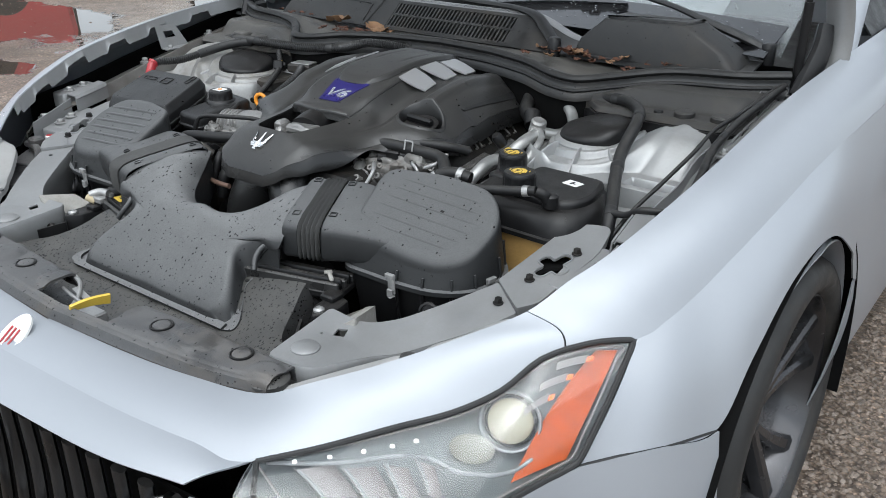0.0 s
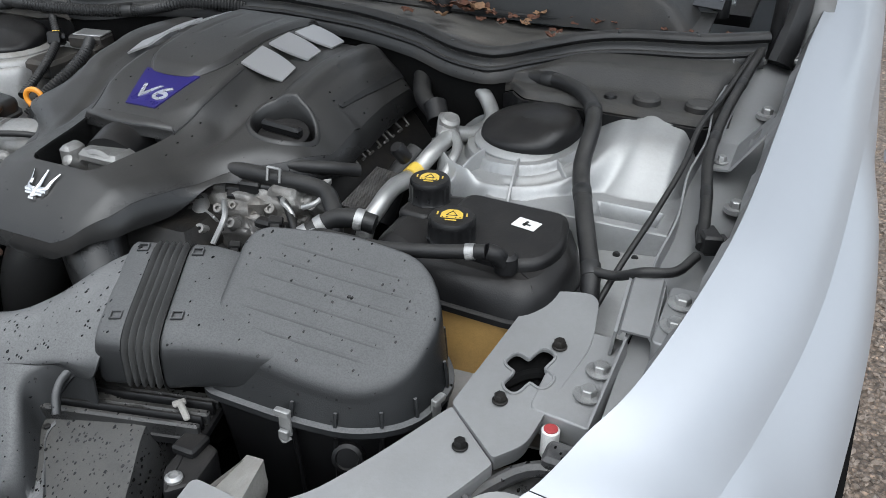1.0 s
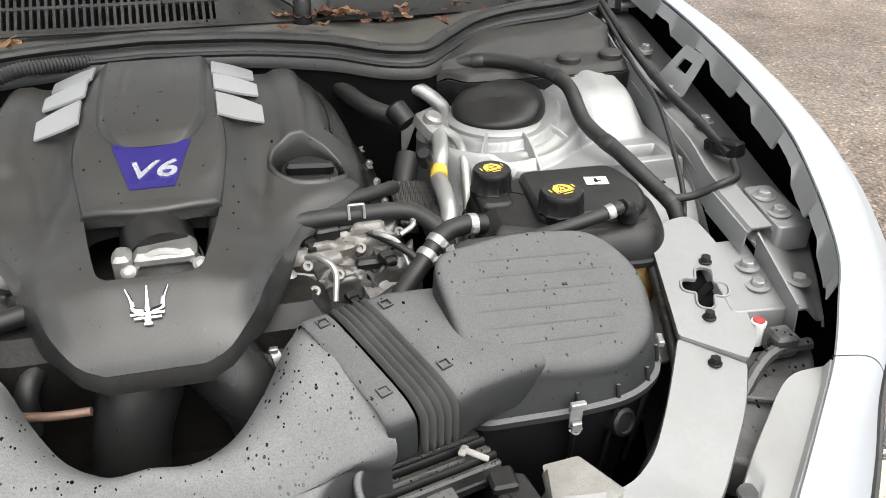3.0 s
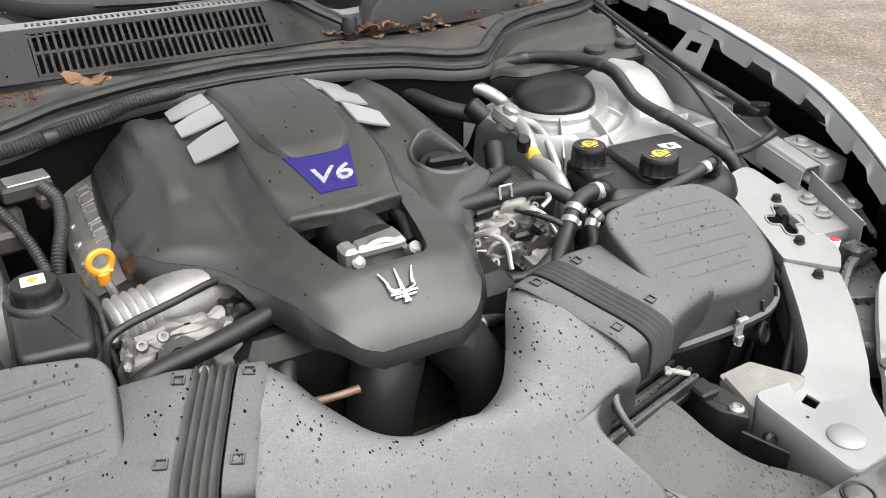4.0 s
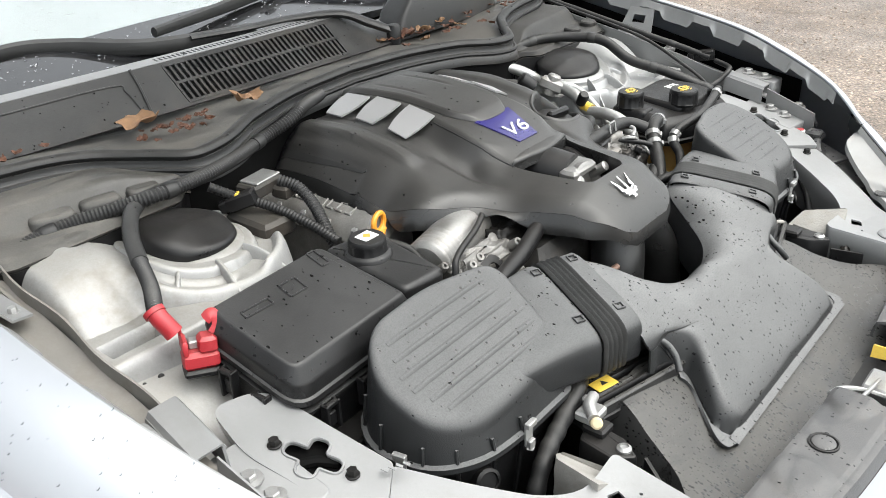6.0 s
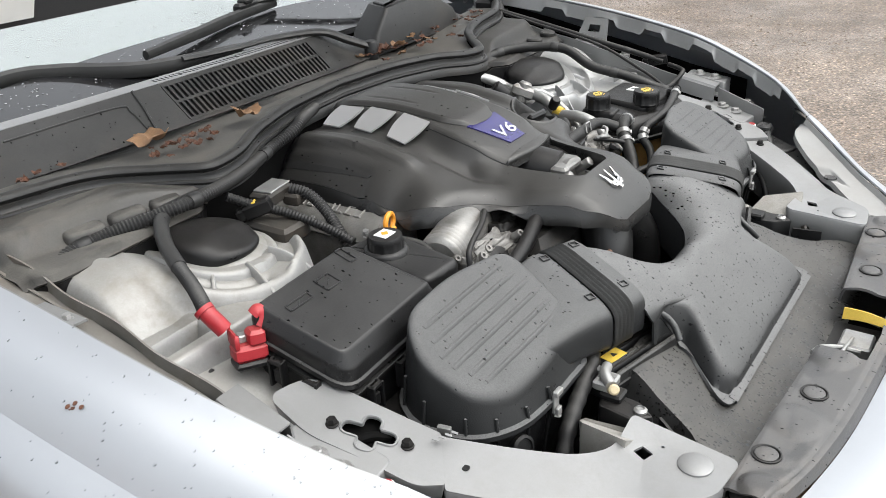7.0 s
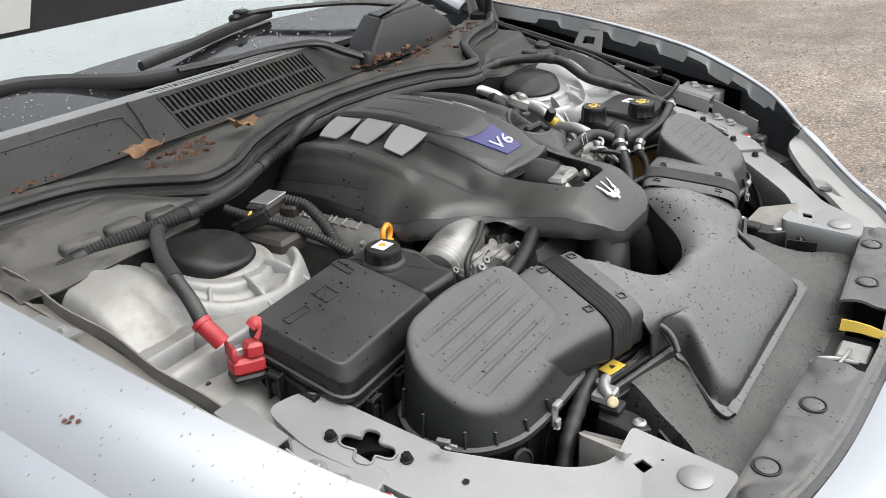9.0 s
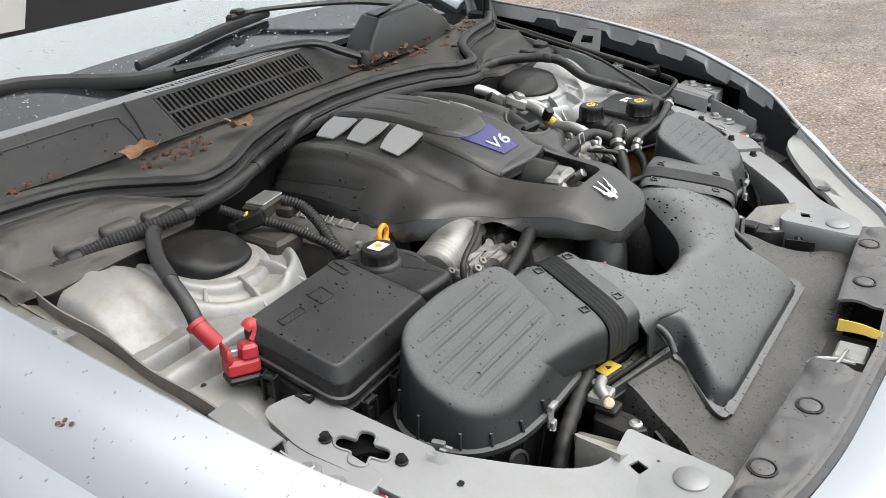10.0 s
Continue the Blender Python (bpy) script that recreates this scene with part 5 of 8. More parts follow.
    lathe(bm, [(0.0075, -0.014), (0.0075, 0.003), (0.005, 0.005)], Matrix.Translation((-0.338, -0.210, 0.741)) @ pose(0, 0, 0, 60, 0, -50), 14)
    part("plug", bm, mat("cream_plastic", (0.50, 0.42, 0.27), 0.5, vary=0.15), c, "cream plastic plug")


shroud()


def arm_ring(s, xc, grow=0.0, n=40, squash=0.42, half=0.074, thick=0.033, back=0.0, low=0.0):
    """A flattened, skewed cross-section of the intake arm; xc is where it crosses the arm's middle."""
    lp = []
    for i in range(n):
        a = 2 * math.pi * i / n
        ca, sa = math.cos(a), math.sin(a)
        f = (half + grow) * (abs(ca) ** squash) * (1 if ca > 0 else -1)
        h = (thick + grow) * (abs(sa) ** squash) * (1 if sa > 0 else -1)
        y = -0.122 + f + 0.25 * (xc - 0.2) + back
        lp.append(V((xc - 0.45 * f) * s, y, 0.803 + 0.20 * f + h + 0.05 * (xc - 0.2) - low))
    return lp


def duct():
    d = thing("intake_duct", "grey plastic air intake duct speckled with dark rain spots", "air duct")
    rear = spline([V(0, -0.172), V(0.040, -0.169), V(0.078, -0.150), V(0.108, -0.112), V(0.132, -0.072), V(0.152, -0.044)], 8)
    side = spline([V(0.152, -0.044), V(0.186, -0.122), V(0.220, -0.203), V(0.188, -0.212), V(0.165, -0.226), V(0.163, -0.244), V(0.184, -0.270), V(0.207, -0.300), V(0.208, -0.317), V(0.190, -0.3255)], 8)
    fr = [V(0.190 * i / 10, -0.3265 + 0.001 * i / 10) for i in range(11)]

    def along(path, t):
        f = t * (len(path) - 1)
        i = min(int(f), len(path) - 2)
        return path[i].lerp(path[i + 1], f - i)

    def plan(u, v):
        a = abs(2 * u - 1)
        sg = 1 if u >= 0.5 else -1
        c0, c1 = along(rear, a), along(fr, a)
        m0, m1 = V(0, -0.172 - 0.1545 * v), along(side, v)
        p = c0 * (1 - v) + c1 * v + m0 * (1 - a) + m1 * a - (V(0, -.172) * (1 - a) * (1 - v) + V(0, -.3265) * (1 - a) * v + V(.152, -.044) * a * (1 - v) + V(.190, -.3255) * a * v)
        return V(p.x * sg, p.y)

    def fn(u, v):
        p = plan(u, v)
        a = abs(2 * u - 1)
        top = lerp_table([(-0.3265, 0.690), (-0.315, 0.704), (-0.29, 0.728), (-0.25, 0.762), (-0.205, 0.794), (-0.15, 0.825), (-0.10, 0.842), (-0.03, 0.850)], p.y)[0]
        armness = sstep(-0.245, -0.200, p.y) * sstep(0.105, 0.155, abs(p.x))
        edge = max(0, (a - 0.82) / 0.18)
        side_drop = (1 - armness) * 0.070 * edge ** 1.8 * (1 - 0.80 * sstep(0.86, 1.0, v))
        rear_edge = max(0, (0.20 - v) / 0.20)
        drop = (0.040 - 0.022 * armness) * rear_edge ** 2.2 + side_drop
        fa = armness * 0.012 * sstep(0.20, 0.42, v) * (a > 0.5)
        front = 0.008 * sstep(0.965, 1.0, v)
        low = lerp_table([(-0.3265, 0.676), (-0.27, 0.700), (-0.22, 0.725)], p.y)[0]
        return V(p.x, p.y, max(low, top - drop - fa - front))
    part("plenum", sheet(bmesh.new(), fn, 110, 72, 0.003), DUCT, d)
    # lip that turns down at the throat
    bm = bmesh.new()
    sheet(bm, lambda u, v: fn(0.02 + 0.96 * u, 0.0) + V(0, 0.003 * math.sin(math.pi * v) + 0.002 * v, -0.002 - 0.075 * v), 60, 6, 0.003)
    part("throat_lip", bm, DUCT, d)
    for s in (1, -1):
        # front wall of the arm and the arch where it leaves the plenum
        bm = bmesh.new()
        sheet(bm, lambda u, v: (lambda q: V(q.x, q.y - 0.002 * v, q.z - 0.001 - (0.034 + 0.02 * u) * v))(fn(1.0 if s > 0 else 0.0, 0.26 + 0.24 * u)), 16, 4, 0.003)
        part("arm_wall", bm, DUCT, d)
        bm = bmesh.new()

        def fl(u, v):
            q = along(side, 0.46 + 0.50 * u)
            k = 1 - 0.6 * sstep(0.86, 1.0, u)
            return V((q.x + 0.013 * v * k) * s, q.y - 0.011 * v, lerp_table([(-0.34, 0.676), (-0.27, 0.704), (-0.22, 0.730)], q.y)[0] - 0.003 * v)
        sheet(bm, fl, 30, 3, 0.004)
        part("flange", bm, DUCT, d)
        bm = bmesh.new()
        q = fl(0.12, 0.5)
        lathe(bm, [(0.0045, 0), (0.004, 0.002), (0.002, 0.0025)], Matrix.Translation(q), 10)
        part("flange_pin", bm, BLACK, d)
        # rounded lip over the arch below the arm
        bm = bmesh.new()
        tube(bm, [V(0.208 * s, -0.198, 0.787), V(0.190 * s, -0.206, 0.780), V(0.180 * s, -0.219, 0.771), V(0.181 * s, -0.233, 0.759), V(0.188 * s, -0.244, 0.744)], 0.0048, 12, 8)
        part("arch_lip", bm, DUCT, d, "rounded lip of the duct arch", 60)
        # collar, bellows and clip windows
        bm = bmesh.new()
        rings(bm, [arm_ring(s, 0.180, -0.001), arm_ring(s, 0.184, 0.0015), arm_ring(s, 0.208, 0.0015), arm_ring(s, 0.210, -0.002)], False, False)
        part("collar", bm, LID, d, "plain duct collar")
        bm = bmesh.new()
        lp = []
        for i in range(31):
            g = 0.0040 * math.cos(math.pi * i / 3)
            lp.append(arm_ring(s, 0.210 + 0.04 * i / 30, g - 0.0005))
        rings(bm, lp, False, False)
        part("bellows", bm, BELLOW, d, "black ribbed rubber bellows", 60)
        for f in (0.052, -0.045):
            bm = bmesh.new()
            for dx, dy, sx, sy in ((0, .005, .013, .0022), (0, -.005, .013, .0022), (-.0055, 0, .0022, .012), (.0055, 0, .0022, .012)):
                box(bm, dx, dy, 0, sx, sy, 0.003, 0.0006, Matrix.Translation(((0.196 - 0.45 * f) * s, -0.122 + f, 0.8375 + 0.20 * f)) @ pose(0, 0, 0, 11, 0, 24 * s))
            part("clip_window", bm, LID, d)
    bm = bmesh.new()
    sheet(bm, lambda u, v: V(-0.206 + 0.412 * u, -0.3225 - 0.0125 * v, 0.6835 - 0.005 * v), 30, 2, 0.005)
    part("front_flange", bm, DUCT, d)
    return d


duct()


def air_box(s):
    b = thing("air_filter_housing", "grey plastic air filter housing with a ribbed lid and steel clips", "air filter", "air filter housings")
    base = fillet([(.290 * s, -.018), (.400 * s, .012), (.498 * s, .018), (.546 * s, -.040), (.534 * s, -.118), (.486 * s, -.153), (.420 * s, -.160), (.310 * s, -.158)], [.02, .03, .035, .035, .035, .03, .03, .02], 6)
    top = fillet([(.292 * s, -.030), (.400 * s, -.010), (.488 * s, -.012), (.527 * s, -.048), (.520 * s, -.106), (.484 * s, -.132), (.420 * s, -.138), (.302 * s, -.132)], [.05, .03, .035, .03, .035, .03, .03, .055], 6)

    top = [Vector((q[0] * 0.40 + p[0] * 0.60, q[1] * 0.40 + p[1] * 0.60)) for p, q in zip(base, top)]

    def plane(x, y):
        return 0.876 + 0.56 * (y + 0.040) - 0.13 * (abs(x) - 0.32)
    bm = bmesh.new()
    Z0 = 0.760
    lo = [V(p[0], p[1], Z0) for p in base]
    def wall(f, dz=0.0):
        return [V(p[0] * (1 - f) + q[0] * f, p[1] * (1 - f) + q[1] * f, Z0 + f * (plane(*q) - 0.0125 - Z0) + dz) for p, q in zip(base, top)]
    loops = [lo, wall(0.06), wall(0.5), wall(0.94), wall(1.0)]
    for d, dz in ((0.0006, -0.0085), (0.0022, -0.0050), (0.0050, -0.0022), (0.0085, -0.0006), (0.0120, 0.0), (0.0150, 0.0)):
        loops.append([V(q[0], q[1], plane(*q) + dz) for q in inset(top, d)])
    rings(bm, loops, False, True)
    lid = part("lid", bm, LID, b, "grey ribbed lid with rain spots", 60)
    # pressed ribs that run across the lid
    for k in range(6):
        y = -0.118 + 0.0175 * k
        x0, x1 = 0.316 + 0.004 * abs(k - 2), 0.514 - 0.009 * abs(k - 2.5)
        bm = bmesh.new()
        sheet(bm, lambda u, v: (lambda x, yy: V(x * s, yy, plane(x, yy) + 0.0013 * math.sin(math.pi * v) * min(1, 10 * u, 10 * (1 - u)) - 0.0004))(x0 + (x1 - x0) * u, y + 0.012 * (u - .5) + 0.0052 * v - 0.0025), 16, 5, 0.001)
        part("lid_rib", bm, LID, lid)
    # snout towards the bellows
    bm = bmesh.new()
    rings(bm, [arm_ring(s, 0.250, 0.000), arm_ring(s, 0.254, 0.002), arm_ring(s, 0.275, 0.002, half=0.072, back=0.002), arm_ring(s, 0.310, 0.0, half=0.070, thick=0.032, back=0.003, low=0.003), arm_ring(s, 0.350, 0.0, half=0.066, thick=0.030, back=0.002, low=0.008), arm_ring(s, 0.400, 0.0, half=0.056, thick=0.024, back=-0.004, low=0.018)])
    part("snout", bm, LID, lid, "", 60)
    for f in (0.050, -0.040):
        bm = bmesh.new()
        for dx, dy, sx, sy in ((0, .005, .012, .002), (0, -.005, .012, .002), (-.0055, 0, .002, .012), (.0055, 0, .002, .012)):
            box(bm, dx, dy, 0, sx, sy, 0.003, 0.0006, Matrix.Translation(((0.262 - 0.45 * f) * s, -0.122 + f + 0.015, 0.842 + 0.20 * f)) @ pose(0, 0, 0, 11, 0, 24 * s))
        part("clip_window", bm, LID, lid)
    # seam lip and lower case
    bm = bmesh.new()
    g = inset(base, -0.006)
    rings(bm, [[V(p[0], p[1], Z0 - .009) for p in base], [V(p[0], p[1], Z0 - .008) for p in g], [V(p[0], p[1], Z0 - .001) for p in g], [V(p[0], p[1], Z0 + .001) for p in base]], False, False)
    part("seam_lip", bm, LID, b, "rim where lid meets case")
    bm = bmesh.new()
    rings(bm, [[V(p[0], p[1], 0.58) for p in inset(base, 0.03)], [V(p[0], p[1], Z0 - .009) for p in inset(base, 0.005)]])
    part("case", bm, BLACK, b, "black lower filter case")
    # ribs round the skirt
    k = len(base)
    for i in range(10, k - 8, 5):
        p, q = base[i], top[i]
        bm = bmesh.new()
        o = (Vector((p[0], p[1])) - Vector((0.42 * s, -0.07))).normalized()
        hgt = 0.42 * (plane(*q) - Z0)
        tube(bm, [V(p[0] + o.x * .0015, p[1] + o.y * .0015, Z0 + 0.001), V(p[0] * .88 + q[0] * .12 + o.x * .001, p[1] * .88 + q[1] * .12 + o.y * .001, Z0 + 0.5 * hgt), V(p[0] * .75 + q[0] * .25, p[1] * .75 + q[1] * .25, Z0 + hgt)], 0.0022, 6, 3)
        part("skirt_rib", bm, LID, lid)
        bm = bmesh.new()
        pp = base[i]
        tube(bm, [V(pp[0] + o.x * .001, pp[1] + o.y * .001, Z0 - 0.012), V(pp[0] - o.x * .004, pp[1] - o.y * .004, Z0 - 0.05), V(pp[0] - o.x * .012, pp[1] - o.y * .012, 0.64)], 0.003, 6, 3)
        part("case_rib", bm, BLACK, b)
    # steel clips
    for x, y, rz in ((.416, -.164, 0), (.543, -.085, 78), (.47, .024, 180)):
        bm = bmesh.new()
        m = Matrix.Translation((x * s, y, Z0 - 0.005)) @ pose(0, 0, 0, 0, 0, rz * s)
        box(bm, 0, -0.002, 0.002, 0.014, 0.003, 0.034, 0.001, m)
        box(bm, 0, -0.005, 0.016, 0.017, 0.007, 0.008, 0.001, m)
        box(bm, 0, -0.006, -0.012, 0.011, 0.005, 0.012, 0.001, m)
        tube(bm, [m @ V(-0.007, -0.004, -0.016), m @ V(0, -0.008, -0.02), m @ V(0.007, -0.004, -0.016)], 0.0015, 6, 4)
        part("steel_clip", bm, STEEL, b, "sprung steel clip")
    # drain plug low on the case
    bm = bmesh.new()
    lathe(bm, [(0.016, -0.02), (0.016, 0.004), (0.012, 0.006), (0.011, 0.003), (0.003, 0.003)], Matrix.Translation((.478 * s, -.152, .722)) @ pose(0, 0, 0, 70, 0, 20 * s), 18)
    part("case_plug", bm, BLACK, b, "round black case plug")
    return b


for side in (1, -1):
    air_box(side)


# ---- engine ----
CX = 0.010
OX, OY = 0.192, 0.192
C_W = [(-.096, .046), (-.093, .060), (-.086, .074), (-.07, .088), (-.05, .099), (0, .119), (.05, .137), (.09, .156), (.115, .182), (.14, .222), (.17, .242), (.25, .250), (.45, .243), (.478, .228)]
C_Z = [(-.096, .838), (-.091, .846), (-.078, .860), (-.058, .876), (-.02, .898), (.03, .903), (.105, .911), (.122, .917), (.16, .930), (.2, .942), (.26, .953), (.35, .961), (.44, .957), (.478, .945)]
W_Z = [(-.096, .836), (-.091, .843), (-.078, .855), (-.058, .868), (-.02, .885), (.03, .883), (.06, .880), (.1, .885), (.14, .894), (.19, .911), (.26, .931), (.35, .941), (.44, .936), (.478, .925)]
C_H = [(-.096, .038), (-.021, .040), (-.012, .050), (.01, .056), (.105, .073), (.20, .086), (.30, .082), (.478, .072)]


def cover_z(x, y):
    p = abs(x - CX)
    w, h = lerp_table(C_W, y)[0], lerp_table(C_H, y)[0]
    c, q = lerp_table(C_Z, y)[0], lerp_table(W_Z, y)[0]
    crease = sstep(0.11, 0.16, y)
    lo, hi = 0.035 + (h - 0.042) * crease, h + 0.075 - 0.045 * crease
    z = q + (c - q) * (1 - sstep(lo, hi, p))
    z -= 0.014 * max(0, (p / w - 0.78) / 0.22) ** 2 * sstep(-0.085, -0.03, y)
    z -= 0.036 * max(0, (p / w - 0.75) / 0.25) * sstep(0.14, 0.22, y)
    z += 0.004 * sstep(0.098, 0.108, y) * (1 - sstep(h - 0.004, h + 0.003, p))
    # sculpted flutes and ledges on the wings
    z -= 0.006 * math.exp(-((p - (0.118 + 0.16 * (y - 0.13))) / 0.009) ** 2) * sstep(0.07, 0.12, y) * (1 - sstep(0.18, 0.24, y))
    z += 0.0065 * (1 - sstep(0.186, 0.192, p - 0.05 * (y - 0.3))) * sstep(0.15, 0.165, p) * sstep(0.20, 0.23, y) * (1 - sstep(0.45, 0.47, y))
    z -= 0.005 * sstep(0.214, 0.219, p) * sstep(0.27, 0.275, y)
    z -= 0.0022 * math.exp(-((p - 0.034) / 0.0025) ** 2) * sstep(0.30, 0.33, y) * (1 - sstep(0.40, 0.43, y))
    return z


def engine_cover():
    t = thing("engine_cover", "matte black engine cover with silver fins and blue V6 badge", "engine cover")

    def place(u, v):
        ys = [(0, -.096), (.18, -.02), (.42, .105), (1, .478)]
        y = 0
        for a, b in zip(ys, ys[1:]):
            if v <= b[0] + 1e-9:
                y = a[1] + (b[1] - a[1]) * (v - a[0]) / (b[0] - a[0])
                break
        w, h = lerp_table(C_W, y)[0], lerp_table(C_H, y)[0]
        a = 2 * u - 1
        k = abs(a)
        p = h * k / 0.4 if k <= 0.4 else h + (w - h) * (k - 0.4) / 0.6
        return CX + math.copysign(p, a), y

    def fn(u, v):
        x, y = place(u, v)
        return V(x, y, cover_z(x, y))

    def window(u, v):
        if abs(2 * u - 1) < 0.4 and 0.18 < v < 0.42:
            return True
        x, y = place(u, v)
        return ((x - OX) / 0.046) ** 2 + ((y - OY) / 0.039) ** 2 < 1

    def edge(t_):
        """Round the outline: up the right side, over the rear, down the left, along the nose."""
        k = t_ * 4
        if k < 1:
            return fn(1, k), 0.020 + 0.010 * sstep(0.0, 0.2, k)
        if k < 2:
            return fn(1 - (k - 1), 1), 0.05
        if k < 3:
            return fn(0, 1 - (k - 2)), 0.020 + 0.010 * sstep(0.0, 0.2, 1 - (k - 2))
        return fn(k - 3, 0), 0.020
    part("shell", sheet(bmesh.new(), fn, 100, 100, 0.003, window), COVER, t, "black cover shell", 55)
    bm = bmesh.new()
    N = 240
    loops = []
    for d in (0.0, 0.10, 0.35, 0.7, 1.0):
        lp = []
        for i in range(N):
            p, dep = edge(i / N)
            o = Vector((p.x - CX, p.y - 0.2)).normalized()
            arch = 0.94 * math.exp(-((p.y - 0.075) / 0.035) ** 2) * (1 if abs(p.x - CX) > 0.12 else 0)
            arch += 0.92 * math.exp(-((p.y - 0.212) / 0.022) ** 4) * (1 if p.x < CX - 0.12 else 0)
            g = (0.012 - 0.009 * sstep(-0.03, -0.08, p.y)) * math.sin(d * math.pi / 2)
            lp.append(V(p.x + o.x * g, p.y + o.y * g, p.z - 0.0005 - dep * (1 - arch) * d))
        loops.append(lp)
    rings(bm, loops, False, False)
    part("skirt", bm, COVER, t, "rounded cover skirt", 60)
    # walls of the throttle window
    bm = bmesh.new()

    def rim(t_):
        k = t_ * 4
        if k < 1:
            return fn(0.3 + 0.4 * k, 0.18)
        if k < 2:
            return fn(0.7, 0.18 + 0.24 * (k - 1))
        if k < 3:
            return fn(0.7 - 0.4 * (k - 2), 0.42)
        return fn(0.3, 0.42 - 0.24 * (k - 3))
    rings(bm, [[rim(i / 80) + V(0, 0, -0.0005 - 0.035 * d) for i in range(80)] for d in (0, 0.4, 1)], False, False)
    part("window_wall", bm, COVER, t)
    # raised rear dome edge and badge
    bm = bmesh.new()

    def dome(u, v):
        a = 2 * u - 1
        y = 0.196 + 0.275 * v
        w = (0.062 + 0.010 * v) * (1 - 0.42 * max(0, (0.22 - v) / 0.22) ** 2.2)
        x = CX + 0.002 + a * w
        rise = 0.0085 * min(1, (1 - abs(a)) * 7 + 0.12) * min(1, v * 12 + 0.2)
        return V(x, y - 0.006 * (1 - a * a) * max(0, 1 - 6 * v), cover_z(x, y) + rise)
    sheet(bm, dome, 44, 50, 0.004)
    part("rear_dome", bm, COVER, t, "raised rear dome panel", 60)
    bm = bmesh.new()

    def plate(u, v):
        y = 0.126 + 0.073 * v
        x = CX + 0.002 + (2 * u - 1) * (0.0245 + 0.0205 * v)
        return V(x, y, cover_z(x, y) + 0.0022)
    sheet(bm, plate, 12, 10, 0.0025)
    b = part("badge", bm, BADGE, t, "blue badge plate reading V6")
    cu = bpy.data.curves.new("v6_letters", "FONT")
    cu.body, cu.size, cu.extrude, cu.shear, cu.align_x, cu.offset = "V6", 0.036, 0.0006, 0.22, "CENTER", 0.0003
    tmp = bpy.data.objects.new("v6_letters", cu)
    me = bpy.data.meshes.new_from_object(tmp)
    bpy.data.objects.remove(tmp)
    bm = bmesh.new()
    bm.from_mesh(me)
    for v in bm.verts:
        x, y = CX + 0.001 + v.co.x * 1.42, 0.1405 + v.co.y * 1.0
        v.co = V(x, y, cover_z(x, y) + 0.0032 + v.co.z)
    part("v6_letters", bm, LETTER, b, "silver V6 lettering", 0)
    # joints that run from the fins to the window, and the panel's front lip
    for s in (1, -1):
        bm = bmesh.new()
        tube(bm, [(lambda y: (lambda x: V(x, y, cover_z(x, y) + 0.0004))(CX + s * (lerp_table(C_H, y)[0] + 0.001)))(0.10 + 0.0185 * k) for k in range(9)], 0.0011, 6, 4)
        part("panel_joint", bm, INK, t)
    bm = bmesh.new()

    def lip(u, v):
        a = 2 * u - 1
        x = CX + a * (lerp_table(C_H, 0.105)[0] + 0.0015)
        out = 0.016 * (1 - a * a) * sstep(0, 0.55, v)
        return V(x, 0.1055 - out - 0.002 * sstep(0.6, 1, v), cover_z(x, 0.110) + 0.0004 - 0.0035 * min(1, v / 0.55) ** 2 - 0.014 * sstep(0.5, 1.0, v))
    sheet(bm, lip, 40, 14, 0.003)
    part("panel_lip", bm, COVER, t, "rounded front lip of the badge panel", 60)
    # tapering black strip on each wing: the ledge's shadow put in as colour
    for s in (1, -1):
        bm = bmesh.new()

        def slot(u, v):
            y = 0.270 + 0.195 * u
            x = CX + s * (0.222 + 0.006 * math.sin(math.pi * u) + (0.003 + 0.010 * u) * (v - 0.5))
            return V(x, y, cover_z(x, y) + 0.0012)
        sheet(bm, slot, 30, 3, 0.0015)
        part("wing_shadow", bm, INK, t, "black strip for the shadow of the wing ledge")
    # three silver fins a side
    for s in (1, -1):
        for k in range(3):
            bm = bmesh.new()
            y0 = 0.249 + 0.072 * k

            def fin_xy(u, v):
                p = 0.081 + 0.056 * u - 0.002 * k
                return CX + s * p, y0 + 0.014 * u + (0.052 - 0.016 * u) * v + 0.008 * math.sin(math.pi * u) * (v - 0.5)
            z00, z10, z01, z11 = [cover_z(*fin_xy(*c)) for c in ((0, 0), (1, 0), (0, 1), (1, 1))]

            def flat(u, v):
                return (z00 * (1 - u) + z10 * u) * (1 - v) + (z01 * (1 - u) + z11 * u) * v
            rise = max(cover_z(*fin_xy(i / 10, j / 10)) - flat(i / 10, j / 10) for i in range(11) for j in range(11))

            def fin(u, v):
                x, y = fin_xy(u, v)
                return V(x, y, flat(u, v) + rise * math.sin(math.pi * min(1, u * 0.8 + 0.1)) + 0.0035 + 0.0050 * v * (1 - 0.4 * u))
            sheet(bm, fin, 14, 12, 0.003)
            part("fin", bm, FIN, t, "satin silver fin")
    # chrome three-pointed emblem on the nose
    bm = bmesh.new()

    def onc(dx, dy, dz=0.0035):
        x, y = CX - 0.003 + dx, -0.060 + 0.60 * dy
        return V(x, y, cover_z(x, y) + dz)
    tube(bm, [onc(0, -0.010), onc(0, 0.004), onc(0, 0.020), onc(0, 0.042)], lambda q: 0.0042 * (1 - 0.75 * q), 7, 5)
    for s in (1, -1):
        tube(bm, [onc(0.004 * s, 0.004), onc(0.013 * s, 0.009), onc(0.015 * s, 0.022), onc(0.020 * s, 0.040)], lambda q: 0.0042 * (1 - 0.75 * q), 7, 6)
    tube(bm, [onc(-0.016, 0.003), onc(0.016, 0.003)], 0.0030, 7, 4)
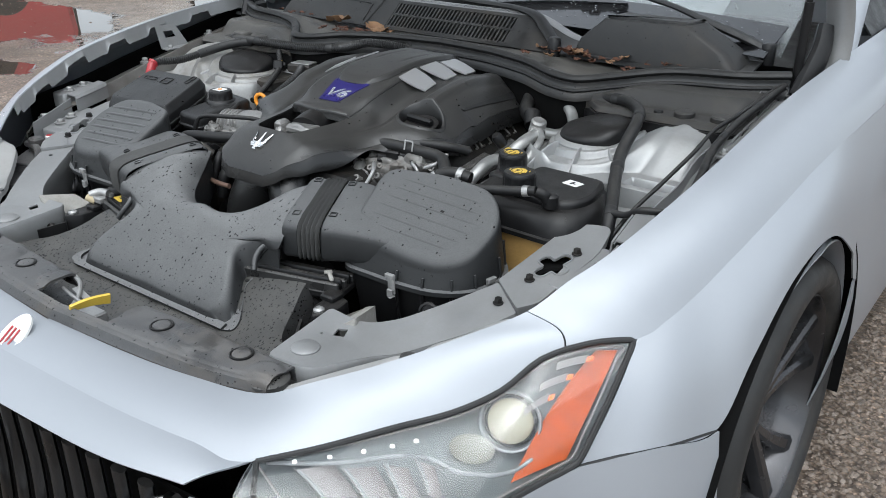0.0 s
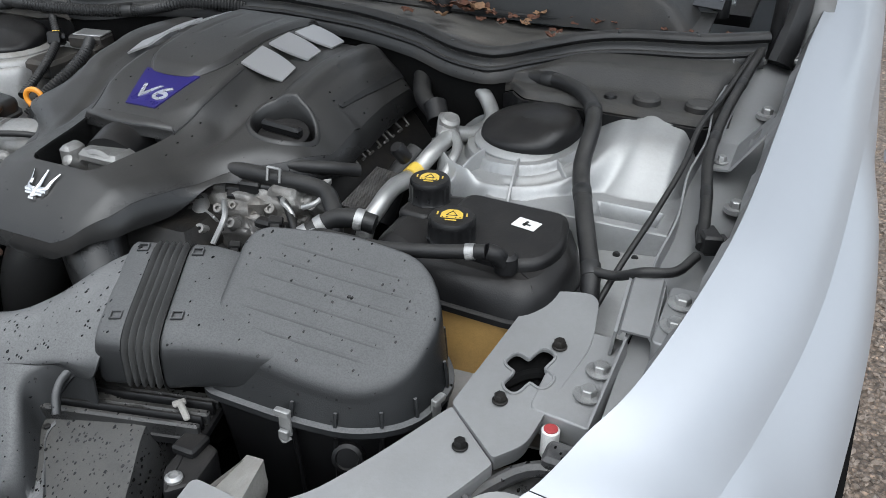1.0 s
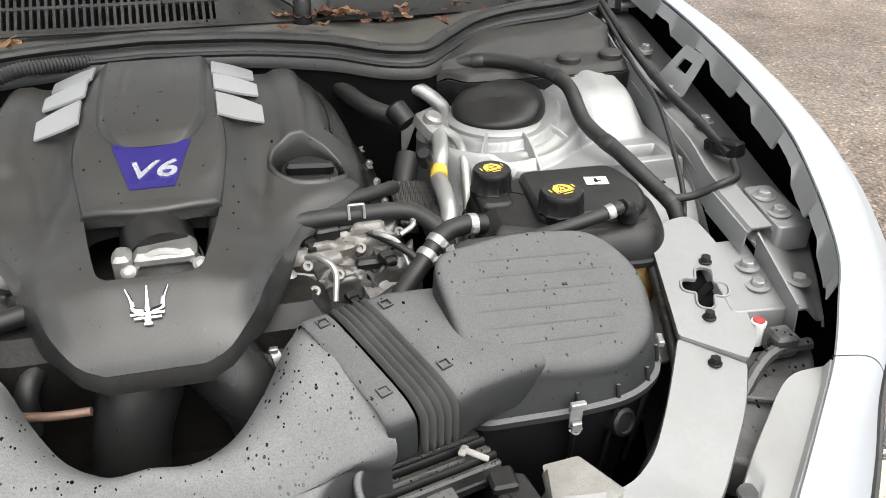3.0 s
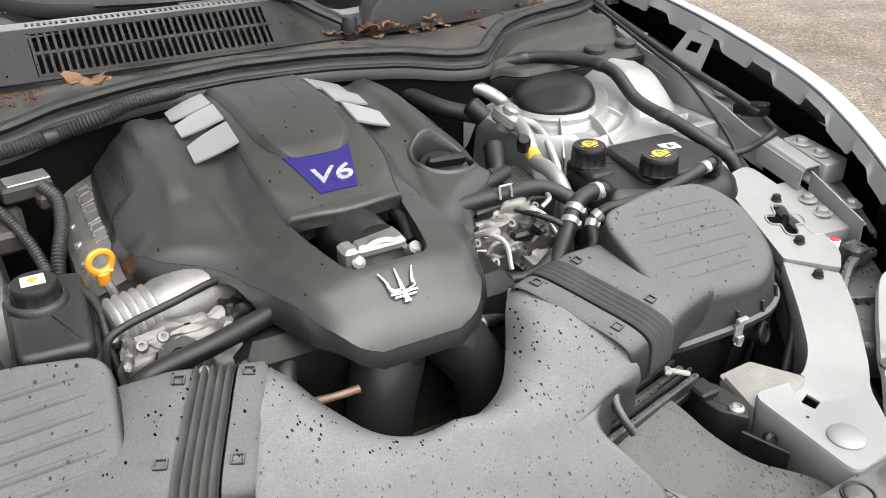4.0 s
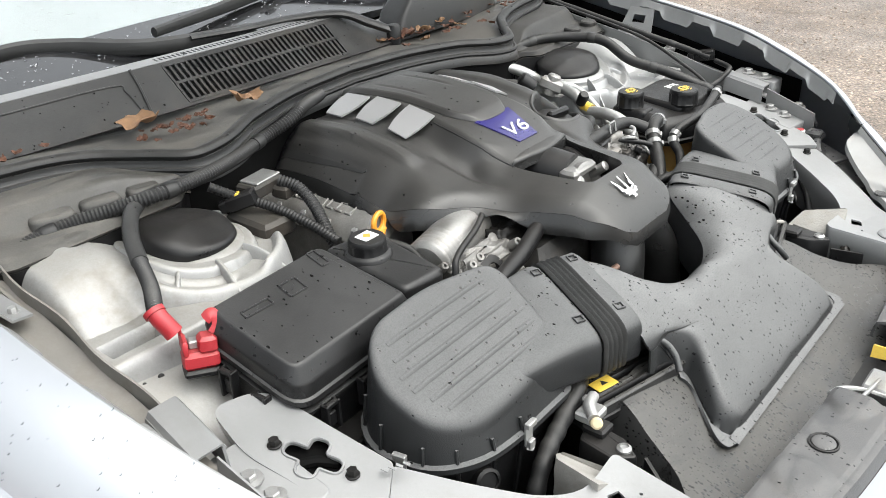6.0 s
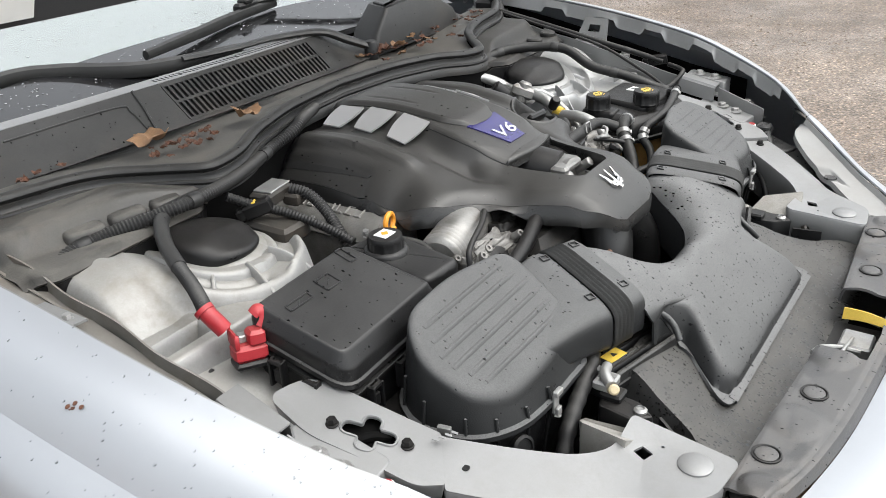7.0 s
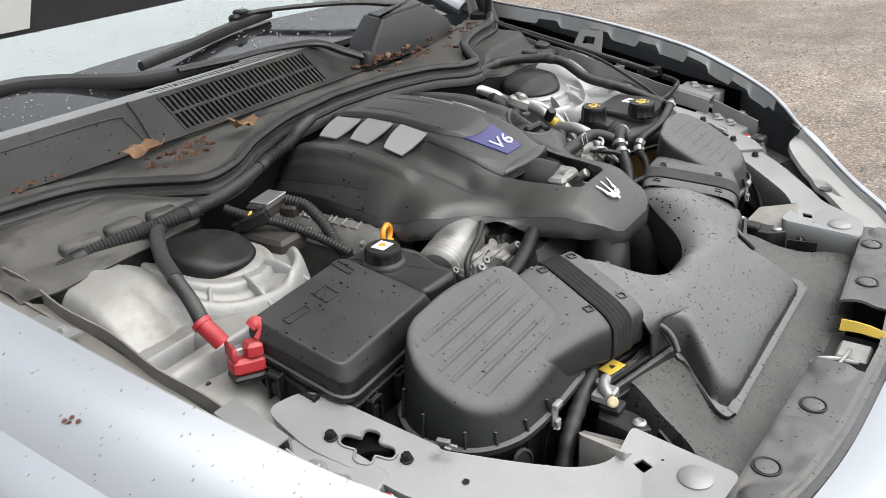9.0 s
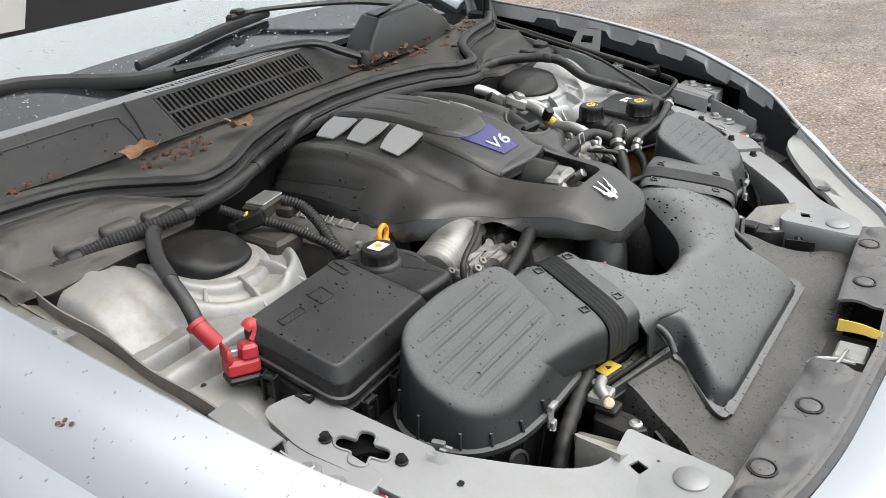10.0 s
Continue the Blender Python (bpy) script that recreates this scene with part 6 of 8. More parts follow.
    tube(bm, [onc(-0.013, -0.003), onc(0.013, -0.003)], 0.0026, 7, 4)
    tube(bm, [onc(-0.004, -0.011), onc(0.004, -0.011)], 0.0030, 7, 4)
    part("nose_ornament", bm, CHROME, t, "chrome three-pointed ornament")
    # oil filler in its well on the left wing
    bm = bmesh.new()
    loops = []
    for g, dz in ((0.003, 0.0), (0.0015, 0.0022), (-0.002, 0.0024), (-0.004, 0.0), (-0.006, -0.012), (-0.008, -0.030)):
        loops.append([(lambda x, y: V(x, y, cover_z(x, y) + dz))(OX + (0.0475 + g) * math.cos(q), OY + (0.0405 + g) * math.sin(q)) for q in [2 * math.pi * i / 44 for i in range(44)]])
    rings(bm, loops, False, True)
    part("filler_well", bm, COVER, t, "rimmed oil filler well", 60)
    bm = bmesh.new()
    m2 = Matrix.Translation((OX, OY, cover_z(OX, OY) - 0.030)) @ pose(0, 0, 0, 14, 4, 0)
    lathe(bm, [(0.035, -0.01), (0.035, 0.010), (0.032, 0.0125), (0.01, 0.013)], m2, 36)
    oc = thing("oil_cap", "black oil filler cap with a raised grip bar", "cap")
    cb = part("cap_body", bm, BLACK, oc)
    bm = bmesh.new()
    box(bm, 0, 0, 0.0195, 0.060, 0.013, 0.017, 0.004, m2)
    part("grip_bar", bm, BLACK, cb)


engine_cover()


def bolt_on(bm, p, axis, r=0.006, h=0.010):
    m = look(p, Vector(p) + Vector(axis)) @ pose(0, 0, 0, 0, 180, 0)
    lathe(bm, [(r * 1.5, 0), (r * 1.5, 0.002), (r * 1.1, 0.003)], m, 14)
    lathe(bm, [(r, 0.002), (r, h), (r * 0.8, h + 0.0015)], m, 6)
    return bm


def engine():
    e = thing("engine", "dark six-cylinder engine with cast aluminium heads and accessories", "engine")
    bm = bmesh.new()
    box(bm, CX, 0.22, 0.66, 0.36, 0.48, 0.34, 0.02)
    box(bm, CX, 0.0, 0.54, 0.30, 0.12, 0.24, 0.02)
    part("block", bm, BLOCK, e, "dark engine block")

    def boss(p, axis, r, h, material, name="bolt_boss"):
        k = bmesh.new()
        m = look(p, Vector(p) + Vector(axis)) @ pose(0, 0, 0, 0, 180, 0)
        lathe(k, [(r * 1.25, -0.022), (r * 1.2, -0.002), (r, 0.001), (r, h), (r * 0.86, h + 0.0015), (r * 0.40, h + 0.0012), (r * 0.36, h - 0.003), (r * 0.1, h - 0.003)], m, 14)
        return part(name, k, material, e)

    def lump(c, size, seed, material, name, label="", amp=0.25, n=22):
        """A rough cast lump: a rounded block with webs and hollows."""
        k = bmesh.new()

        def fn(u, v):
            a, b = 2 * math.pi * u, math.pi * (v - 0.5) * 0.995
            d = V(math.cos(a) * math.cos(b), math.sin(a) * math.cos(b), math.sin(b))
            q = V(*[math.copysign(abs(t) ** 0.55, t) for t in d])
            w = 1 + amp * noise.noise(V(d.x * 2.6 + seed, d.y * 2.6, d.z * 2.6)) + 0.4 * amp * abs(noise.noise(V(d.x * 7, d.y * 7 + seed, d.z * 7)))
            return V(c[0] + q.x * size[0] * w, c[1] + q.y * size[1] * w, c[2] + q.z * size[2] * w)
        sheet(k, fn, n * 2, n, 0.001)
        return part(name, k, material, e, label, 50)
    for s in (1, -1):
        # valve cover slab with raised unreadable marks
        bm = bmesh.new()

        def vc(u, v):
            y = (0.205 if s < 0 else 0.160) + (0.275 if s < 0 else 0.32) * v
            x = CX + s * (0.200 + (0.100 if s < 0 else 0.095) * u)
            dz = 0.040 * u if s < 0 else 0.085 * u
            return V(x, y, 0.880 - dz - 0.012 * sstep(.85, 1, u) + 0.004 * math.sin(v * 20) * (u < .3) - 0.02 * sstep(0.93, 1.0, v) - 0.03 * (1 - sstep(0, .06, v)))
        sheet(bm, vc, 16, 34, 0.006)
        sheet(bm, lambda u, v: vc(1, u) + V(0.004 * s * v, 0, -0.14 * v), 20, 5, 0.004)
        sheet(bm, lambda u, v: vc(u, 0) + V(0, -0.006 * v, -0.10 * v), 10, 4, 0.004)
        c = part("valve_cover", bm, ALU_MID if s < 0 else BLOCK, e, "cast valve cover with raised marks")
        tilt = 18 if s < 0 else 42
        for k in range(9):
            bm = bmesh.new()
            o = vc(0.64 if s < 0 else 0.50, 0.22 + 0.072 * k) + V(0, 0, 0.0070 if s < 0 else 0.002)
            box(bm, -0.009, 0, 0, 0.004, 0.014, 0.004, 0.001, Matrix.Translation(o) @ pose(0, 0, 0, 0, tilt * s, 0))
            box(bm, 0.009, 0, 0, 0.004, 0.014 if k % 2 else 0.006, 0.004, 0.001, Matrix.Translation(o) @ pose(0, 0, 0, 0, tilt * s, 0))
            box(bm, 0, 0.006 if k % 3 else -0.004, 0, 0.020, 0.0035, 0.004, 0.001, Matrix.Translation(o) @ pose(0, 0, 0, 0, tilt * s, 6 * (k % 4) - 9))
            part("raised_mark", bm, ALU_MID if s < 0 else ALU_DARK, c)
        for k in range(5):
            bm = bmesh.new()
            bolt_on(bm, vc(0.90, 0.1 + 0.2 * k), (0.4 * s, 0, 1), 0.0055, 0.009)
            part("bolt", bm, STEEL, e)
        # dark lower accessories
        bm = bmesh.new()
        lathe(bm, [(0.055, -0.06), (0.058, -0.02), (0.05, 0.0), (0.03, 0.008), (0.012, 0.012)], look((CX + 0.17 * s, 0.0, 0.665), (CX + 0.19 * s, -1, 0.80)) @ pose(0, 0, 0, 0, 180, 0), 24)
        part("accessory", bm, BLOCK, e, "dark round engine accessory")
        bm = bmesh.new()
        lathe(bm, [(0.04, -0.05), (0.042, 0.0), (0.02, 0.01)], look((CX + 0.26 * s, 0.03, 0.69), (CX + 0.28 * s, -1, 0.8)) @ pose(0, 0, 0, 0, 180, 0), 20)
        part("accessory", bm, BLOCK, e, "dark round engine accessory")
    # left front: high-pressure pump castings, bolts, pipes
    lump((0.185, 0.115, 0.815), (0.050, 0.040, 0.035), 1.0, ALU_MID, "pump_casting", "dirty cast pump housing", 0.35)
    lump((0.245, 0.125, 0.820), (0.038, 0.040, 0.036), 5.0, ALU_MID, "pump_casting", "dirty cast pump housing", 0.35)
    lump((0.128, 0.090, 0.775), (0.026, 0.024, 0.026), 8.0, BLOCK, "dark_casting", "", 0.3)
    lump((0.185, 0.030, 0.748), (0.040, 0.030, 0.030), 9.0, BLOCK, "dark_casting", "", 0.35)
    lump((0.262, 0.040, 0.770), (0.030, 0.026, 0.030), 10.0, ALU_MID, "web_casting", "", 0.45)
    lump((0.205, 0.070, 0.785), (0.040, 0.022, 0.036), 2.0, ALU_DARK, "web_casting", "", 0.4)
    lump((0.275, 0.085, 0.785), (0.030, 0.030, 0.040), 3.0, ALU_DARK, "web_casting", "", 0.4)
    lump((0.195, 0.115, 0.845), (0.030, 0.018, 0.012), 4.0, BLOCK, "sensor_block", "black sensor block", 0.2)
    for x, y, z, r in ((.211, .118, .838, .0068), (.235, .092, .832, .0075), (.170, .072, .828, .0068), (.187, .080, .832, .0060), (.203, .052, .824, .0072), (.173, .030, .820, .0068), (.262, .098, .835, .0065), (.285, .110, .838, .0062)):
        boss((x, y, z), (0.15, -0.75, 0.65), r, 0.010, ALU_MID)
    bm = bmesh.new()
    lathe(bm, [(0.021, -0.03), (0.022, 0.0), (0.019, 0.005), (0.011, 0.006), (0.008, 0.002), (0.002, 0.002)], look((.232, .060, .806), (.25, -.4, 1.15)) @ pose(0, 0, 0, 0, 180, 0), 28)
    part("pulley_cap", bm, BLACK, e, "round black pump cap")
    bm = bmesh.new()
    box(bm, 0.252, 0.068, 0.826, 0.050, 0.016, 0.014, 0.004, None)
    part("sensor_plug", bm, BLACK, e, "black sensor plug")
    bm = bmesh.new()
    sheet(bm, lambda u, v: V(.300 + 0.055 * u, .150 + 0.10 * v, 0.828 + 0.012 * v - 0.006 * u + 0.0018 * math.sin(150 * u) * math.sin(60 * v)), 40, 46, 0.002)
    part("heat_shield", bm, ALU_DARK, e, "dimpled dark heat shield")
    bm = bmesh.new()
    tube(bm, [V(.132, .079, .830), V(.143, .066, .826), V(.157, .045, .812), V(.154, .028, .795), V(.141, .018, .770), V(.138, .012, .73)], 0.0125, 14, 8)
    part("alloy_elbow", bm, PIPE, e, "bare alloy coolant elbow")
    bm = bmesh.new()
    box(bm, 0, 0, 0, 0.042, 0.004, 0.020, 0.001, Matrix.Translation((.160, .062, .822)) @ pose(0, 0, 0, 30, 0, -25))
    part("elbow_bracket", bm, STEEL, e, "folded steel bracket")
    bm = bmesh.new()
    lathe(bm, [(0.015, -0.012), (0.0165, -0.010), (0.0165, 0.010), (0.015, 0.012)], Matrix.Translation((.146, .016, .778)) @ pose(0, 0, 0, 18, 0, 0), 20)
    part("elbow_collar", bm, BLACK, e, "black quick-fit collar")
    bm = bmesh.new()
    tube(bm, [V(.100, -.032, .778), V(.128, -.022, .776), V(.160, -.012, .770), V(.195, .0, .755)], 0.0105, 12, 6)
    part("hose_stub", bm, RUBBER, e, "short black hose")
    bm = bmesh.new()
    lathe(bm, [(0.0106, -0.005), (0.0122, -0.005), (0.0122, 0.005), (0.0106, 0.005)], Matrix.Translation((.121, -.024, .7765)) @ pose(0, 0, 0, 0, 90, 20), 20)
    box(bm, .121, -.026, .790, 0.010, 0.007, 0.006, 0.001)
    part("hose_clamp", bm, STEEL, e, "bright steel hose clamp")
    bm = bmesh.new()
    tube(bm, [V(.100, -.032, .778), V(.085, -.036, .779)], 0.0075, 10, 3)
    part("pipe_end", bm, ALU_DARK, e, "rusty pipe end")
    bm = bmesh.new()
    tube(bm, [V(.092, .020, .800), V(.112, .028, .812), V(.132, .050, .822), V(.140, .075, .840)], 0.0058, 10, 8, rib=0.18, pitch=0.0045)
    part("small_loom", bm, LOOM, e, "thin corrugated loom")
    for pts, r in (([V(.172, .078, .838), V(.186, .060, .846), V(.200, .040, .838), V(.196, .018, .812)], 0.0036), ([V(.250, .100, .850), V(.262, .078, .856), V(.280, .070, .846), V(.290, .050, .822)], 0.0032), ([V(.215, .125, .850), V(.240, .132, .856), V(.262, .122, .852)], 0.0030)):
        bm = bmesh.new()
        tube(bm, pts, r, 8, 8)
        part("fuel_pipe", bm, STEEL, e, "thin bent steel fuel pipe")
    for x, y, z, w in ((.176, .096, .850, .022), (.262, .060, .838, .018), (.216, .034, .806, .016)):
        bm = bmesh.new()
        box(bm, 0, 0, 0, w, w * 0.7, w * 0.6, 0.002, Matrix.Translation((x, y, z)) @ pose(0, 0, 0, 25, 10, 30))
        box(bm, 0, -w * 0.5, 0, w * 0.7, w * 0.5, w * 0.4, 0.0015, Matrix.Translation((x, y, z)) @ pose(0, 0, 0, 25, 10, 30))
        part("sensor_plug", bm, BLACK, e, "black sensor plug")
    bm = bmesh.new()
    tube(bm, [V(.118, .10, .868), V(.17, .108, .869), V(.235, .110, .869), V(.295, .112, .866), V(.322, .095, .858), V(.338, .072, .840), V(.34, .06, .79)], 0.0112, 12, 8)
    part("wiring_harness", bm, RUBBER, e, "smooth black rubber hose across the pump")
    bm = bmesh.new()
    tube(bm, [V(.12, .125, .872), V(.20, .135, .872), V(.27, .165, .868), V(.30, .20, .855)], 0.009, 10, 8)
    part("harness_branch", bm, RUBBER, e, "black wiring branch")
    bm = bmesh.new()
    box(bm, 0, 0, 0, 0.030, 0.016, 0.016, 0.003, Matrix.Translation((.200, .100, .855)) @ pose(0, 0, 0, 0, 0, 8))
    part("loom_plug", bm, BLACK, e, "black loom plug")
    bm = bmesh.new()
    tube(bm, [V(.212, .102, .856), V(.232, .103, .856), V(.258, .088, .850), V(.285, .062, .842), V(.302, .044, .832)], 0.0052, 9, 10, rib=0.16, pitch=0.0045)
    part("loom", bm, RUBBER, e, "thin corrugated loom")
    bm = bmesh.new()
    tube(bm, [V(.165, .062, .792), V(.190, .036, .790), V(.213, .024, .790), V(.24, .020, .795), V(.27, .03, .805)], 0.0105, 12, 8)
    part("lower_hose", bm, RUBBER, e, "black lower hose")
    bm = bmesh.new()
    tube(bm, [V(.285, .135, .86), V(.30, .115, .862), V(.302, .092, .858), V(.285, .085, .85)], 0.0035, 8, 8)
    part("steel_pipe", bm, STEEL, e, "thin bent steel pipe")
    bm = bmesh.new()
    for dx in (-0.009, 0.009):
        tube(bm, [V(0.236 + dx, 0.098, 0.87), V(0.236 + dx, 0.102, 0.887)], 0.0018, 6, 3)
    tube(bm, [V(0.227, 0.102, 0.887), V(0.245, 0.102, 0.887)], 0.0018, 6, 3)
    part("wire_bracket", bm, STEEL, e, "bent steel wire bracket")
    bm = bmesh.new()
    tube(bm, [V(.10, .06, .84), V(.112, .04, .80), V(.105, .02, .75)], 0.008, 9, 8)
    part("small_hose", bm, RUBBER, e, "thin black rubber hose")
    # right front: smooth alloy barrel with ribs, pump castings, bolts
    bm = bmesh.new()
    ax0, ax1 = V(-.275, .100, .828), V(-.130, .128, .836)
    m = Matrix.Translation(ax0) @ (ax1 - ax0).to_track_quat("Z", "Y").to_matrix().to_4x4()
    prof = [(0.030, -0.004)]
    for k in range(5):
        prof += [(0.036, 0.0 + 0.010 * k), (0.0375, 0.002 + 0.010 * k), (0.0375, 0.0045 + 0.010 * k), (0.034, 0.0065 + 0.010 * k)]
    prof += [(0.0365, 0.052), (0.038, 0.06), (0.038, 0.13), (0.030, 0.145)]
    lathe(bm, prof, m, 30)
    part("barrel_casting", bm, ALU, e, "pale ribbed alloy barrel casting")
    lump((-.205, .052, .800), (0.052, 0.022, 0.040), 11.0, ALU_MID, "pump_casting", "dirty cast pump housing", 0.35)
    lump((-.135, .080, .806), (0.030, 0.028, 0.036), 13.0, BLOCK, "dark_casting", "", 0.3)
    lump((-.255, .055, .795), (0.026, 0.026, 0.040), 12.0, ALU_MID, "web_casting", "", 0.4)
    lump((-.170, .035, .780), (0.034, 0.024, 0.040), 14.0, ALU_MID, "web_casting", "", 0.4)
    for x, y, z, r in ((-.134, .118, .846, .0068), (-.232, .046, .836, .0068), (-.165, .030, .836, .0068), (-.198, .010, .832, .0064), (-.106, .074, .838, .0060), (-.256, .040, .836, .0068), (-.207, -.018, .822, .0068), (-.280, .070, .835, .006)):
        boss((x, y, z), (-0.15, -0.70, 0.70), r, 0.010, ALU_MID)
    for x, y, z, r in ((-.128, .082, .824, .030), (-.222, .028, .818, .026)):
        bm = bmesh.new()
        lathe(bm, [(r, -0.03), (r * 1.03, 0.0), (r * 0.9, 0.006), (r * 0.4, 0.008), (r * 0.35, 0.003), (0.002, 0.003)], look((x, y, z), (x - 0.03, y - .55, z + .5)) @ pose(0, 0, 0, 0, 180, 0), 28)
        part("pulley_cap", bm, BLACK, e, "round black pump cap")
    bm = bmesh.new()
    tube(bm, [V(-.275, -.016, .825), V(-.256, -.013, .836), V(-.188, .0, .842), V(-.101, .027, .846), V(-.07, .04, .84)], 0.0118, 16, 8)
    part("coolant_pipe", bm, BLACK, e, "smooth black coolant pipe")
    bm = bmesh.new()
    tube(bm, [V(-.300, .025, .80), V(-.292, .036, .848), V(-.274, .045, .862), V(-.210, .066, .866), V(-.165, .088, .864), V(-.140, .108, .850), V(-.12, .12, .82)], 0.0046, 10, 8)
    part("small_hose", bm, RUBBER, e, "thin black rubber hose")
    bm = bmesh.new()
    tube(bm, [V(-.300, .16, .86), V(-.285, .12, .85), V(-.285, .08, .82), V(-.275, .03, .76)], 0.0060, 10, 8)
    part("small_hose", bm, RUBBER, e, "thin black rubber hose")
    bm = bmesh.new()
    sheet(bm, lambda u, v: V(-.262 + 0.032 * u, .048 - 0.012 * v, 0.846 - 0.020 * v + 0.004 * u), 4, 4, 0.003)
    part("lift_bracket", bm, ALU_MID, e, "bright steel bracket")
    bm = bmesh.new()
    tube(bm, [V(-0.086, 0.045, 0.825), V(-0.100, 0.020, 0.800), V(-0.125, -0.030, 0.79), V(-0.13, -0.045, 0.74)], 0.0125, 12, 10, rib=0.10, pitch=0.008)
    part("ribbed_hose", bm, RUBBER, e, "black ribbed hose")
    bm = bmesh.new()
    tube(bm, [V(-.165, -.01, .815), V(-.160, -.025, .80), V(-.165, -.04, .75)], 0.0075, 10, 8)
    part("small_hose", bm, RUBBER, e, "thin black rubber hose")
    # throttle body in the window
    bm = bmesh.new()
    m = look((CX + 0.012, 0.038, 0.857), (CX + 0.004, -0.4, 0.95)) @ pose(0, 0, 0, 0, 180, 0)
    lathe(bm, [(0.036, -0.05), (0.038, 0.004), (0.040, 0.006), (0.040, 0.016), (0.034, 0.018), (0.031, 0.004)], m, 30)
    box(bm, CX + 0.012, 0.045, 0.886, 0.066, 0.040, 0.018, 0.006)
    box(bm, CX - 0.030, 0.030, 0.878, 0.020, 0.03, 0.045, 0.005)
    for s in (1, -1):
        lathe(bm, [(0.008, -0.02), (0.008, 0.012), (0.004, 0.014)], Matrix.Translation((CX + 0.012 + 0.036 * s, 0.022, 0.878)) @ pose(0, 0, 0, 50, 0, 0), 12)
    part("throttle_body", bm, ALU, e, "bare cast throttle body")
    bm = bmesh.new()
    tube(bm, [V(CX + 0.008, 0.055, 0.868), V(CX, 0.10, 0.875), V(CX, 0.18, 0.875)], 0.040, 20, 6)
    tube(bm, [V(CX + 0.06, 0.05, 0.87), V(CX + 0.066, 0.09, 0.885), V(CX + 0.06, 0.15, 0.88)], 0.009, 10, 8)
    part("intake_elbow", bm, BLACK, e, "black intake elbow")
    # intake trunk below the nose: two moulded pipes that part downwards
    bm = bmesh.new()
    tube(bm, [V(CX - 0.012, -0.028, 0.845), V(CX - 0.020, -0.050, 0.800), V(CX - 0.038, -0.064, 0.750), V(CX - 0.05, -0.07, 0.68)], lambda q: 0.044 - 0.006 * q, 22, 8)
    tube(bm, [V(CX + 0.030, -0.020, 0.845), V(CX + 0.060, -0.045, 0.795), V(CX + 0.090, -0.062, 0.745), V(CX + 0.10, -0.07, 0.68)], lambda q: 0.042 - 0.008 * q, 22, 8)
    part("intake_trunk", bm, COVER, e, "black intake trunk below the cover")
    bm = bmesh.new()
    tube(bm, [V(-0.16, -0.05, 0.775), V(-0.10, -0.075, 0.785), V(-0.06, -0.08, 0.788)], 0.0048, 10, 8)
    part("copper_pipe", bm, mat("rusty_pipe", (0.20, 0.125, 0.095), 0.5, metal=0.4, vary=0.25, scale=40, grime=0.4), e, "rust-tinted steel pipe")
    # dipstick
    d = thing("dipstick", "orange ring-pull oil dipstick", "dipstick")
    bm = bmesh.new()
    ring_pts = [V(-0.268 + 0.0135 * math.cos(a), 0.196 + 0.003 * math.cos(a), 0.866 + 0.0135 * math.sin(a)) for a in [2 * math.pi * i / 14 for i in range(15)]]
    tube(bm, ring_pts, 0.0042, 8, 3)
    lathe(bm, [(0.008, -0.016), (0.009, -0.002), (0.006, 0.0)], Matrix.Translation((-0.268, 0.196, 0.853)), 12)
    box(bm, -0.268, 0.196, 0.8525, 0.026, 0.009, 0.006, 0.002)
    part("pull_ring", bm, ORANGE, d)
    bm = bmesh.new()
    tube(bm, [V(-0.268, 0.196, 0.845), V(-0.255, 0.18, 0.80), V(-0.24, 0.15, 0.72)], 0.006, 8, 6)
    part("dipstick_tube", bm, STEEL, d)


engine()


